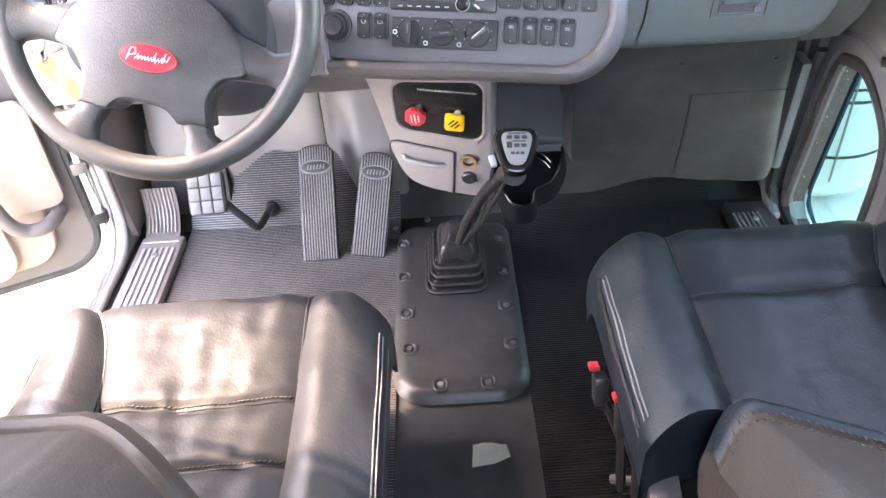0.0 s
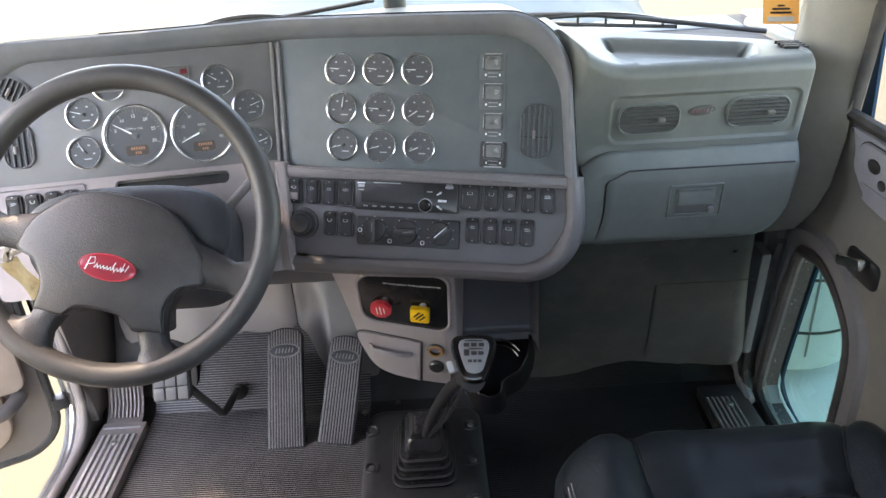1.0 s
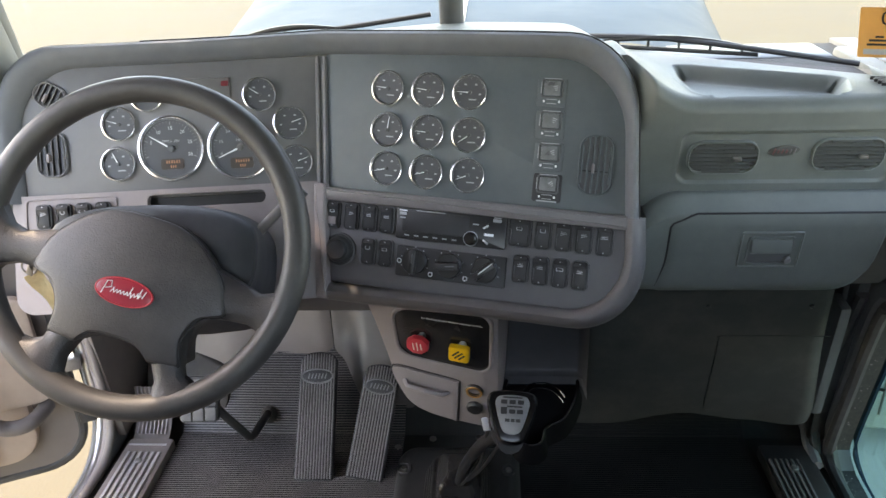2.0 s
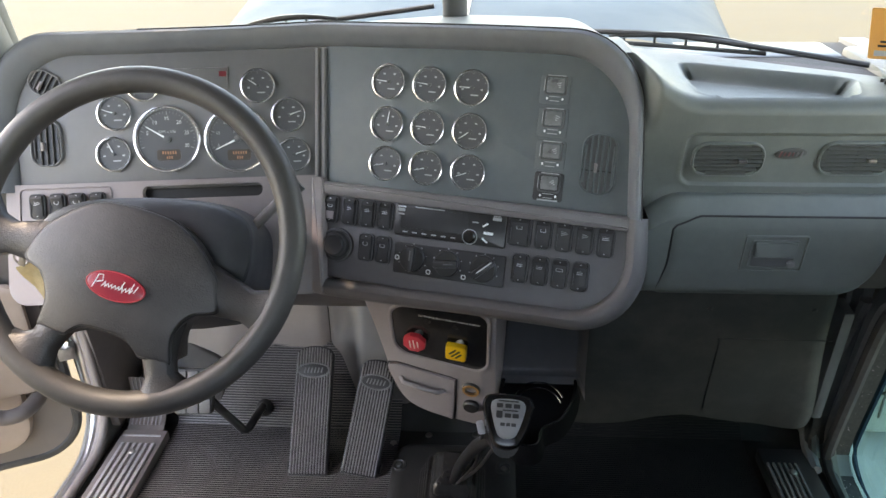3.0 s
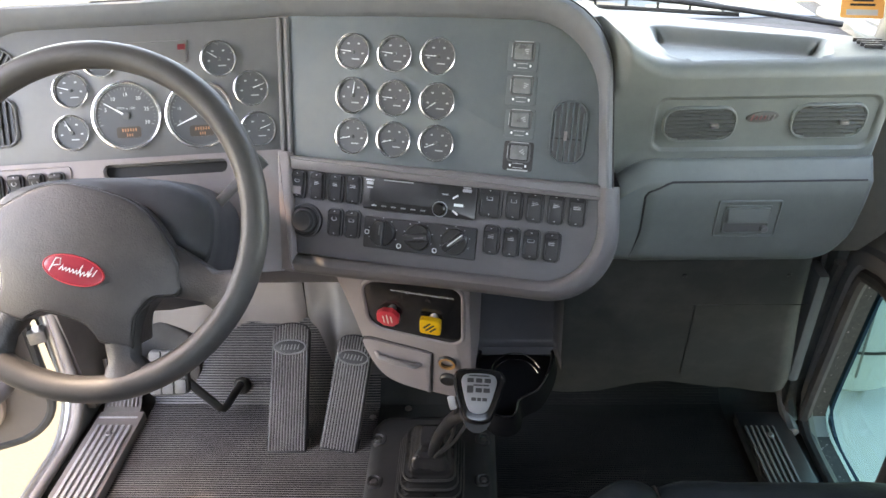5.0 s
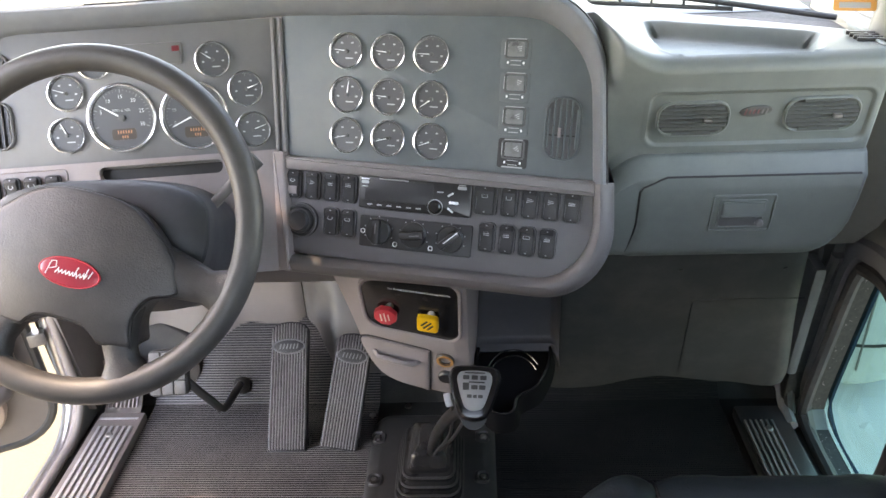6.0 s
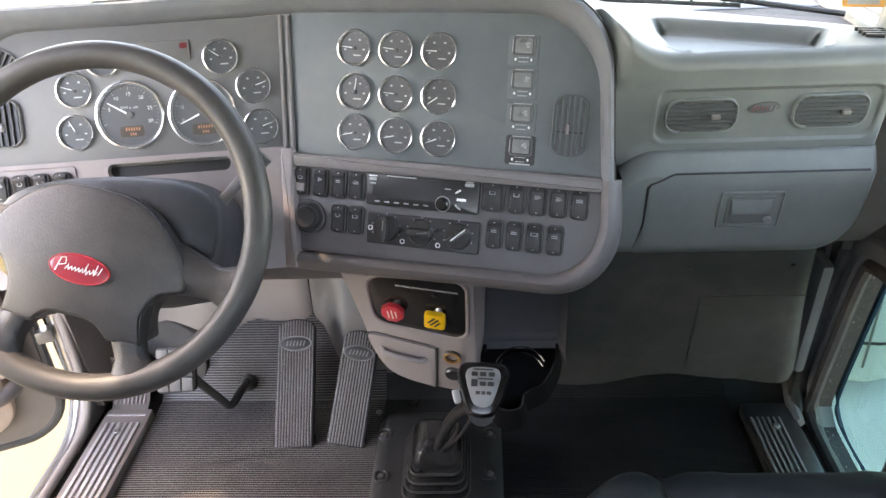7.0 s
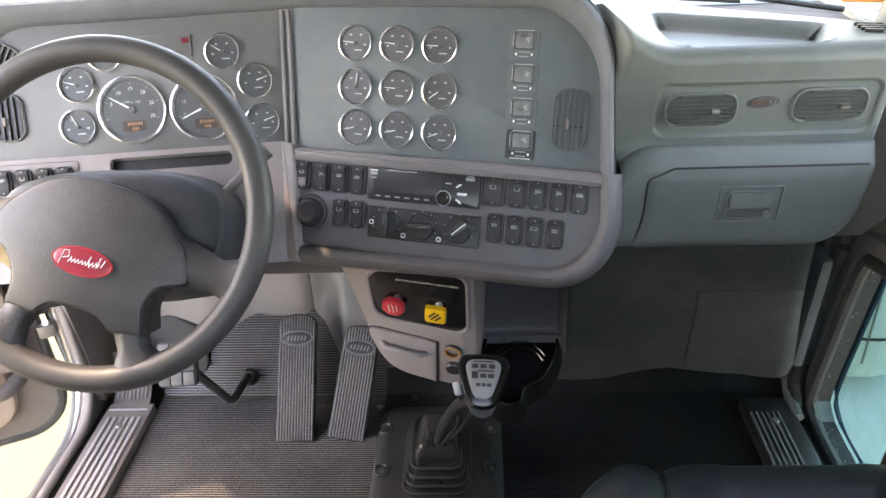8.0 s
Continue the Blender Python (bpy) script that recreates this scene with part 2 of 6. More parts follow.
def rr(w, h, r, n=5, cx=0.0, cy=0.0):
    """Rounded rectangle, anticlockwise. r: one radius, or those of the corners TR, TL, BL, BR."""
    rs = (r,) * 4 if isinstance(r, (int, float)) else r
    out = []
    for k, (sx, sy) in enumerate(((1, 1), (-1, 1), (-1, -1), (1, -1))):
        q = rs[k]
        for i in range(n + 1):
            a = radians(90 * k + 90 * i / n)
            out.append((cx + sx * (w / 2 - q) + q * math.cos(a), cy + sy * (h / 2 - q) + q * math.sin(a)))
    return out


def rounded(corners, radii, n=6):
    """Polygon, anticlockwise, with its corners rounded."""
    out = []
    for i, (p, r) in enumerate(zip(corners, radii)):
        p = Vector(p)
        a, b = (Vector(corners[i - 1]) - p).normalized(), (Vector(corners[(i + 1) % len(corners)]) - p).normalized()
        half = math.acos(max(-1.0, min(1.0, a.dot(b)))) / 2
        c = p + (a + b).normalized() * (r / math.sin(half))
        s0, s1 = p + a * (r / math.tan(half)) - c, p + b * (r / math.tan(half)) - c
        for k in range(n + 1):
            d = s0.lerp(s1, k / n).normalized() * r + c
            out.append((d.x, d.y))
    return out


def oval(rx, ry, n=24, cx=0.0, cy=0.0, start=0.0):
    return [(cx + rx * math.cos(start + 2 * math.pi * i / n), cy + ry * math.sin(start + 2 * math.pi * i / n)) for i in range(n)]


def spun(pts, deg, cx=0.0, cy=0.0):
    c, s = math.cos(radians(deg)), math.sin(radians(deg))
    return [(cx + (x - cx) * c - (y - cy) * s, cy + (x - cx) * s + (y - cy) * c) for x, y in pts]


def grown(pts, d):
    """Outline moved outwards by d (anticlockwise outlines)."""
    out, n = [], len(pts)
    for i, p in enumerate(pts):
        a, b = Vector(pts[i - 1]), Vector(pts[(i + 1) % n])
        t = (b - a)
        if t.length < 1e-9:
            out.append(p)
            continue
        t.normalize()
        out.append((p[0] + t.y * d, p[1] - t.x * d))
    return out


def loft(bm, rings, ring_closed=True, cap=(False, False)):
    vs = [[bm.verts.new(p) for p in ring] for ring in rings]
    n = len(vs[0])
    for a, b in zip(vs, vs[1:]):
        for i in range(n if ring_closed else n - 1):
            j = (i + 1) % n
            try:
                bm.faces.new((a[i], a[j], b[j], b[i]))
            except ValueError:
                pass
    if cap[0]:
        bm.faces.new(vs[0][::-1])
    if cap[1]:
        bm.faces.new(vs[-1])
    return vs


def slab(bm, pts, w0, w1, ch, put):
    """Prism on an outline from depth w0 to w1, its front edge chamfered in two steps."""
    rings = [[put(x, y, w0) for x, y in pts]]
    if ch:
        rings += [[put(x, y, w1 - ch) for x, y in pts], [put(x, y, w1 - 0.3 * ch) for x, y in grown(pts, -0.3 * ch)]]
        rings += [[put(x, y, w1) for x, y in grown(pts, -ch)]]
    else:
        rings += [[put(x, y, w1) for x, y in pts]]
    loft(bm, rings, True, (True, True))


def ring_frame(bm, outer, inner, w0, w1, put, ch=0.001):
    """Frame between two outlines of the same count."""
    loops = [[put(x, y, w0) for x, y in outer], [put(x, y, w1 - ch) for x, y in outer], [put(x, y, w1) for x, y in grown(outer, -ch)],
             [put(x, y, w1) for x, y in grown(inner, ch)], [put(x, y, w1 - ch) for x, y in inner], [put(x, y, w0) for x, y in inner]]
    loft(bm, loops + [loops[0]], True)


def plate(bm, outer, holes, w0, w1, put):
    """Plate with holes that go through it."""
    flat = []
    for loop in (outer, *holes):
        vs = [bm.verts.new((x, y, 0)) for x, y in loop]
        flat.append((loop, [bm.edges.new((vs[i - 1], vs[i])) for i in range(len(vs))], vs))
    got = bmesh.ops.triangle_fill(bm, use_beauty=True, use_dissolve=False, edges=[e for _, es, _ in flat for e in es], normal=(0, 0, 1))
    faces = [f for f in got["geom"] if isinstance(f, bmesh.types.BMFace)]
    twin = {}
    for loop, _, vs in flat:
        for (x, y), v in zip(loop, vs):
            v.co = put(x, y, w1)
            twin[v] = bm.verts.new(put(x, y, w0))
    for f in faces:
        bm.faces.new([twin[v] for v in reversed(f.verts)])
    for _, _, vs in flat:
        for i in range(len(vs)):
            a, b = vs[i - 1], vs[i]
            bm.faces.new((a, b, twin[b], twin[a]))


def box(bm, size, m=Matrix(), ch=0.003):
    """Box centred on m, with chamfered edges."""
    got = bmesh.ops.create_cube(bm, size=1.0)
    bmesh.ops.scale(bm, vec=size, verts=got["verts"])
    if ch:
        edges = {e for v in got["verts"] for e in v.link_edges}
        r = bmesh.ops.bevel(bm, geom=list(edges), offset=ch, segments=2, affect="EDGES", profile=0.6)
        vs = {v for f in r["faces"] for v in f.verts} | {v for v in got["verts"] if v.is_valid}
    else:
        vs = set(got["verts"])
    bmesh.ops.transform(bm, matrix=m, verts=list(vs))


def tube(bm, pts, r, seg=10, closed=False, flat=1.0, cap=True):
    """Round bar along points; r may be one radius or one for each point."""
    pts = [Vector(p) for p in pts]
    n = len(pts)
    rings, up = [], Vector((0, 0, 1))
    t0 = (pts[1] - pts[0]).normalized()
    u = t0.orthogonal().normalized() if abs(t0.dot(up)) > 0.95 else up.cross(t0).normalized()
    for i, p in enumerate(pts):
        a = pts[i - 1] if (i or closed) else p
        b = pts[(i + 1) % n] if (i < n - 1 or closed) else p
        t = (b - a).normalized()
        u = (u - t * u.dot(t)).normalized()
        v = t.cross(u)
        q = r[i] if isinstance(r, (list, tuple)) else r
        rings.append([p + u * math.cos(2 * math.pi * k / seg) * q + v * math.sin(2 * math.pi * k / seg) * q * flat for k in range(seg)])
    if closed:
        rings.append(rings[0])
    loft(bm, rings, True, (cap and not closed, cap and not closed))


def lathe(bm, profile, put, seg=32, cap=True):
    """Profile of (radius, depth) turned round the local depth axis."""
    loft(bm, [[put(r * math.cos(2 * math.pi * i / seg), r * math.sin(2 * math.pi * i / seg), w) for i in range(seg)] for r, w in profile], True, (cap, cap))


def curve_through(pts, steps=6):
    """Smooth line through points (Catmull-Rom)."""
    pts = [Vector(p) for p in pts]
    out = []
    for i in range(len(pts) - 1):
        p0, p1, p2, p3 = pts[max(i - 1, 0)], pts[i], pts[i + 1], pts[min(i + 2, len(pts) - 1)]
        for k in range(steps):
            t = k / steps
            out.append(0.5 * ((2 * p1) + (p2 - p0) * t + (2 * p0 - 5 * p1 + 4 * p2 - p3) * t * t + (3 * p1 - p0 - 3 * p2 + p3) * t ** 3))
    out.append(pts[-1])
    return out


def letters(text, size, put, material, parent, name="lettering", align="CENTER"):
    """Flat raised lettering in the built-in font, as a mesh."""
    cu = bpy.data.curves.new(name, "FONT")
    cu.body, cu.size, cu.align_x, cu.align_y, cu.resolution_u = text, size, align, "CENTER", 2
    ob = bpy.data.objects.new(name, cu)
    scene.collection.objects.link(ob)
    me = bpy.data.meshes.new_from_object(ob.evaluated_get(bpy.context.evaluated_depsgraph_get()))
    bpy.data.objects.remove(ob)
    bm = bmesh.new()
    bm.from_mesh(me)
    bpy.data.meshes.remove(me)
    for v in bm.verts:
        v.co = put(v.co.x, v.co.y, 0.0)
    return part(name, bm, material, parent, smooth=False)


# dash faces: y = a + b * x + c * z
PC, PD, PP = (1.015, -0.27, 0.43), (1.099, 0.12, 0.43), (1.414, -0.189, -0.271)


def on(pl):
    """Places (x, z, depth) on a dash face, the depth towards the seats."""
    a, b, c = pl
    n = Vector((b, -1, c)).normalized()
    return lambda x, z, w: Vector((x, a + b * x + c * z, z)) + n * w


def spot(pl, x, z, w=0.0, turn=0.0):
    """A square frame (right, up, outwards) at a place on a dash face."""
    a, b, c = pl
    n, u = Vector((b, -1, c)).normalized(), Vector((1, b, 0)).normalized()
    m = Matrix((u, n.cross(u), n)).transposed().to_4x4()
    m.translation = on(pl)(x, z, w)
    return m @ pose(0, 0, 0, 0, 0, turn)


# ---- the setting ----
def yz(x0, sign):
    """Places (y, z, depth) on a side wall at x0, the depth towards the cab's middle."""
    return lambda y, z, w: Vector((x0 + sign * w, y, z))


bm = bmesh.new()
box(bm, (240, 240, 0.2), pose(0, 30, -1.42), 0)
tagged(part("ground", bm, M_GROUND, smooth=False), "pale sunlit concrete yard outside the cab", "ground", kind="structure")

bm = bmesh.new()
box(bm, (1.62, 2.6, 0.05), pose(0, 0.32, -0.032), 0)
tagged(part("floor", bm, M_CARPET, smooth=False), "dark cab floor under rubber mats", "floor", kind="structure")

bm = bmesh.new()
slab(bm, [(1.55, -0.01), (1.80, 0.24), (1.80, 0.80), (1.47, 0.808), (1.47, 0.820), (1.83, 0.822), (1.83, 0.23), (1.57, -0.03)], -0.80, 0.80, 0, lambda y, z, w: Vector((w, y, z)))
tagged(part("wall_front", bm, M_CARPET, smooth=False), "dark sloping toe board and firewall", "wall", kind="structure")


def ribbed_mat(x0, x1, y0, label, rubber):
    """Rubber mat with cross ribs that runs up the toe board."""
    path, s, pitch = [], 0.0, 0.0060
    flat = 1.545 - y0
    while s < flat + 0.27:
        for ds, h in ((0.0, 0.0005), (0.0026, 0.0005), (0.0033, 0.0036), (0.0053, 0.0036)):
            q = s + ds
            if q < flat:
                path.append((y0 + q, h))
            else:
                k = (q - flat) * 0.7071
                path.append((1.545 + k - 0.7071 * h, k + 0.7071 * h))
        s += pitch
    bm = bmesh.new()
    xs = [x0 + (x1 - x0) * i / 6 for i in range(7)]
    rings = []
    for y, z in path:
        rings.append([Vector((x, y, z + 0.0012 * math.sin(9 * x + 5 * y))) for x in xs])
    loft(bm, rings, False)
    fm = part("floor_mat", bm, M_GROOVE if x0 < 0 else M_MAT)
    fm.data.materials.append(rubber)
    # driver's crowns pale, grooves dark: gloss on the ribs done by colour
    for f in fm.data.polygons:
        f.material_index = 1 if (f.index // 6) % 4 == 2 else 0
    return tagged(fm, label, "floor mat", "floor mats")


ribbed_mat(-0.655, -0.128, 0.2, "scuffed grey ribbed rubber mat under the pedals", M_SCUFF_SHEEN)
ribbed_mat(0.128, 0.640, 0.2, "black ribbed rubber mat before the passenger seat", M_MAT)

# cab sides: the door openings go through them, narrowed at the rear to shade the driver's backrest
DOOR_HOLE = rr(0.78, 1.50, 0.13, 8, 1.120, 0.742)
for name, x0, sign in (("wall_left", -0.79, -1), ("wall_right", 0.79, 1)):
    bm = bmesh.new()
    plate(bm, [(-1.0, -0.06), (1.84, -0.06), (1.84, 0.83), (1.54, 0.84), (1.47, 0.85), (1.26, 1.57), (-1.0, 1.57)], [DOOR_HOLE], 0.0, 0.05, yz(x0, sign))
    tagged(part(name, bm, M_WALL), "grey-lined cab side with a door opening", "wall", kind="structure")
bm = bmesh.new()
box(bm, (1.7, 2.88, 0.05), pose(0, 0.41, 1.585), 0)
tagged(part("ceiling", bm, M_WALL, smooth=False), "pale grey cab headliner", "ceiling", kind="structure")
bm = bmesh.new()
plate(bm, [(-0.85, -0.06), (0.85, -0.06), (0.85, 1.57), (-0.85, 1.57)], [rr(1.25, 0.54, 0.08, 6, 0.0, 1.20)[::-1]], 0.0, 0.05, lambda x, z, w: Vector((x, -1.04 + w, z)))
tagged(part("wall_back", bm, M_WALL, smooth=False), "grey-lined rear cab wall", "wall", kind="structure")

# door seal round the driver's opening: an aluminium lip and two rubber beads
seal = thing("door_seal", (-0.8, 0.985, 0.0), "grey rubber door seal with a worn aluminium lip", "door seal", "door seals")
for nm, grow, r, x, m_ in (("lip", 0.004, 0.012, -0.822, M_ALU), ("bead", -0.014, 0.010, -0.797, M_LIGHT), ("bead", -0.034, 0.009, -0.780, M_SILLBOARD)):
    bm = bmesh.new()
    tube(bm, [(x, y, z) for y, z in grown(rr(0.78, 1.50, 0.13, 14, 1.120, 0.742), grow)], r, 10, True)
    part(nm, bm, m_, seal)

# windshield: two raked panes, a centre post, pillars
BASE_C, BASE_S, TOP_C, TOP_S = Vector((0, 1.70, 0.875)), Vector((0.83, 1.50, 0.835)), Vector((0, 1.46, 1.56)), Vector((0.80, 1.28, 1.56))


def mirrored(v, s):
    return Vector((v[0] * s, v[1], v[2]))


for k, s in ((1, -1), (2, 1)):
    win = thing("window_%d" % k, mirrored(BASE_S, s), "clear raked windshield pane", "window")
    win["kind"] = "structure"
    bm = bmesh.new()
    bm.faces.new([bm.verts.new(mirrored(p, s)) for p in (BASE_C, BASE_S, TOP_S, TOP_C)])
    pane = part("pane", bm, M_GLASS, win, smooth=False)
    facing(pane, (0, 0.5, 0.9))
    bm = bmesh.new()
    tube(bm, [mirrored(BASE_C, s) - Vector((0, 0, 0.030)), mirrored(BASE_S, s) - Vector((0, 0, 0.030))], 0.012, 8)
    part("gasket", bm, M_RUBBER, win)
bm = bmesh.new()
tube(bm, [BASE_C - Vector((0, 0, 0.06)), TOP_C], 0.026, 12, flat=0.8)
tagged(part("trim", bm, M_HOOD), "dark grey windshield centre post", "post", kind="structure")
for s in (-1, 1):
    bm = bmesh.new()
    tube(bm, curve_through([mirrored(p, s) for p in ((0.79, 1.50, 0.55), (0.80, 1.48, 0.86), (0.79, 1.38, 1.24), (0.78, 1.29, 1.56))], 5), [0.045] * 16, 12)
    tagged(part("trim", bm, M_PILLAR), "dark grey padded windshield pillar", "pillar", kind="structure")

bm = bmesh.new()
slab(bm, rr(0.08, 0.30, 0.02, 4, 0.792, 1.590), 0.47, 0.835, 0.006, lambda x, y, w: Vector((x, y, w)))
tagged(part("trim", bm, M_PILLAR), "dark plastic cover on the door hinge post", "trim", kind="structure")

bm = bmesh.new()
slab(bm, rr(0.080, 0.47, 0.02, 4, 1.530, 0.265), 0.0, 0.035, 0.008, yz(0.792, -1))
tagged(part("trim", bm, M_JAMB), "dark plastic hinge post lining under the dash", "trim", kind="structure")

# padded trim from each windshield pillar to the door's window frame
for s in (-1, 1):
    bm = bmesh.new()
    rings = []
    for a_, b_ in (((0.738, 1.490, 0.43), (0.793, 1.440, 0.46)), ((0.736, 1.485, 0.53), (0.792, 1.375, 0.53)), ((0.735, 1.475, 0.60), (0.791, 1.335, 0.60)), ((0.735, 1.470, 0.70), (0.790, 1.312, 0.70)), ((0.738, 1.470, 0.80), (0.790, 1.312, 0.78)), ((0.750, 1.465, 0.88), (0.790, 1.312, 0.86)), ((0.757, 1.44, 1.0), (0.790, 1.296, 0.95)), ((0.757, 1.375, 1.26), (0.790, 1.22, 1.14)), ((0.752, 1.32, 1.46), (0.790, 1.11, 1.36)), ((0.75, 1.29, 1.57), (0.790, 1.03, 1.50))):
        a_, b_ = Vector(a_), Vector(b_)
        rings.append([mirrored(a_.lerp(b_, k) + Vector((-min(0.03, 0.3 * (a_.y - b_.y)) * math.sin(math.pi * k) ** 0.7, 0, 0)), s) for k in (0, 0.12, 0.3, 0.5, 0.7, 0.88, 1.0)])
    loft(bm, rings, False)
    tagged(part("trim", bm, M_PILLAR), "dark grey padded trim between the windshield and the door", "pillar", kind="structure")

# ---- the nose of the truck ----
hood = thing("truck_hood", (0, 1.9, 0.8), "blue-grey painted long truck hood reflecting the sky", "hood")
bm = bmesh.new()
rings = []
for i in range(13):
    y = 1.80 + 2.2 * i / 12
    half, top = 0.66 + 0.20 * 2.2 * i / 12, 0.845 - 0.06 * i / 12
    ring = []
    for k in range(21):
        a = math.pi * k / 20
        ring.append(Vector((-half * math.copysign(abs(math.cos(a)) ** 0.5, math.cos(a)), y, top - 0.50 + 0.50 * abs(math.sin(a)) ** 0.35)))
    rings.append(ring)
loft(bm, rings, False)
part("shell", bm, M_PAINT, hood)
bm = bmesh.new()
tube(bm, [(0, 1.80 + 2.2 * i / 12, 0.848 - 0.06 * i / 12) for i in range(12)], 0.012, 8)
part("centre_hinge", bm, M_ALU, hood)
bm = bmesh.new()
box(bm, (1.5, 0.13, 0.05), pose(0, 1.765, 0.80), 0.01)
part("cowl", bm, M_BLACK, hood)


def wiper(points, blade, label):
    w = thing("windshield_wiper", points[0], label, "wiper", "windshield wipers")
    bm = bmesh.new()
    tube(bm, curve_through(points, 4), 0.0055, 8)
    part("arm", bm, M_BLACK, w)
    bm = bmesh.new()
    a, b = Vector(blade[0]), Vector(blade[1])
    pts = [a.lerp(b, i / 10) + Vector((0, 0, 0.012 * math.sin(math.pi * i / 10))) for i in range(11)]
    tube(bm, pts, [0.003 + 0.0035 * math.sin(math.pi * i / 10) for i in range(11)], 6)
    part("bridge", bm, M_BLACK, w)
    for i in (1, 3, 5, 7, 9):
        bm = bmesh.new()
        p = a.lerp(b, i / 10)
        tube(bm, [p + Vector((0, 0, -0.010)), p + Vector((0, 0, 0.006))], 0.0028, 6)
        part("claw", bm, M_BLACK, w)
    bm = bmesh.new()
    tube(bm, [a + Vector((0, 0, -0.010)), b + Vector((0, 0, -0.010))], 0.0045, 6)
    part("rubber", bm, M_RUBBER, w)


wiper(((-0.05, 1.80, 0.905), (-0.15, 1.80, 0.892), (-0.30, 1.79, 0.875)), ((-0.46, 1.76, 0.868), (-0.25, 1.78, 0.885)), "black windshield wiper parked on the driver's pane")
wiper(((0.20, 1.76, 0.862), (0.42, 1.69, 0.866), (0.74, 1.58, 0.836)), ((0.30, 1.725, 0.858), (0.58, 1.645, 0.852)), "black windshield wiper parked on the passenger's pane")

stick = thing("windshield_sticker", (0.70, 1.47, 0.88), "orange inspection sticker with a large 0 on the glass", "sticker")
m_st = Matrix.Translation((0.706, 1.462, 0.915)) @ Euler((radians(58), 0, radians(-13))).to_matrix().to_4x4()
bm = bmesh.new()
slab(bm, rr(0.062, 0.084, 0.003, 3), 0, 0.0006, 0, by(m_st))
part("sheet", bm, M_STICKER, stick)
letters("0", 0.034, by(m_st @ pose(0.008, 0.022, 0.0012)), M_BLACK, stick, "numeral")
for v, w_ in ((-0.008, 0.012), (-0.014, 0.03), (-0.021, 0.036), (-0.033, 0.045)):
    bm = bmesh.new()
    slab(bm, rr(w_, 0.0035 if v > -0.03 else 0.009, 0.0005, 2, 0.0, v), 0.0006, 0.0012, 0, by(m_st))
    part("print_bar", bm, M_BLACK if v > -0.03 else M_DIM, stick)

# ---- dashboard ----
dash = thing("dashboard", (0, 1.4, 0.55), "two-tone grey truck dashboard with chrome-ringed gauges", "dashboard")


def panel_line(grow=0.0):
    """Upper outline of the instrument panel, from the lower left over the top to the lower right, as (x, z)."""
    pts = []
    rl, rt = 0.095, 0.10
    x0, x1, zt = -0.716 - grow, 0.277 + grow * 0.6, 0.895 + grow
    for i in range(6):
        pts.append((x0 + 0.006 * (1 - i / 6), 0.690 + (zt - rl - 0.690) * i / 6))
    for i in range(9):
        a = math.pi - math.pi / 2 * i / 8
        pts.append((x0 + rl + rl * math.cos(a), zt - rl + rl * math.sin(a)))
    for i in range(1, 24):
        k = i / 24
        pts.append((x0 + rl + (x1 - rt - x0 - rl) * k, zt + 0.012 * smoothstep(0.2, 1.0, k)))
    for i in range(11):
        a = math.pi / 2 - math.pi / 2 * i / 10
        pts.append((x1 - rt + rt * math.cos(a), zt + 0.012 - rt + rt * math.sin(a)))
    for i in range(1, 7):
        pts.append((x1, zt + 0.012 - rt + (0.690 - zt - 0.012 + rt) * i / 6))
    return pts


def dash_put(x, z, w, back=0.0, lift=0.0):
    """On the driver's face to the left of the divider and on the centre face to its right, blended a little between them."""
    k = smoothstep(-0.225, -0.205, x)
    return on(PD)(x, z, w).lerp(on(PC)(x, z, w), k) + Vector((0, back, lift))


def wall_y(x):
    return 1.70 - 0.24 * abs(x)


# brow: rolls out over the panel's edge and runs back to the windshield
bm = bmesh.new()
rings = [[dash_put(x, z, w) for x, z in panel_line(g)] for g, w in ((0.0, -0.004), (0.001, 0.003), (0.006, 0.010), (0.014, 0.018), (0.022, 0.023), (0.028, 0.023), (0.032, 0.019), (0.0335, 0.012), (0.034, 0.004), (0.034, -0.008))]
loft(bm, rings, False)
part("brow", bm, M_BROW, dash, "dark grey padded brow round the gauges")
bm = bmesh.new()
tube(bm, [dash_put(x, z, 0.0100) for x, z in panel_line(0.0350)][18:], 0.0016, 6)
part("brow_gap", bm, M_SEAM, dash)
rings = [[dash_put(x, z, w) for x, z in panel_line(g)] for g, w in ((0.033, 0.0165), (0.0352, 0.006))]
rings = [r_[:49] for r_ in rings]
bm = bmesh.new()
last = panel_line(0.036)[:49]
for k in (0.25, 0.6, 1.0):
    ring = []
    for x, z in last:
        p = dash_put(x, z, 0.0)
        p.y += (wall_y(p.x) - p.y) * k
        p.z -= 0.035 * k * smoothstep(0.80, 0.92, z)
        ring.append(p)
    rings.append(ring)
loft(bm, rings, False)
part("top_pad", bm, M_PAD, dash, "grey-green padded dash top behind the brow")

# strip that joins the two lower panels under the divider
bm = bmesh.new()
slab(bm, rr(0.022, 0.182, 0.003, 3, -0.2155, 0.6070), -0.03, 0.0165, 0.004, on(PC))
part("joint_strip", bm, M_LIGHT, dash)

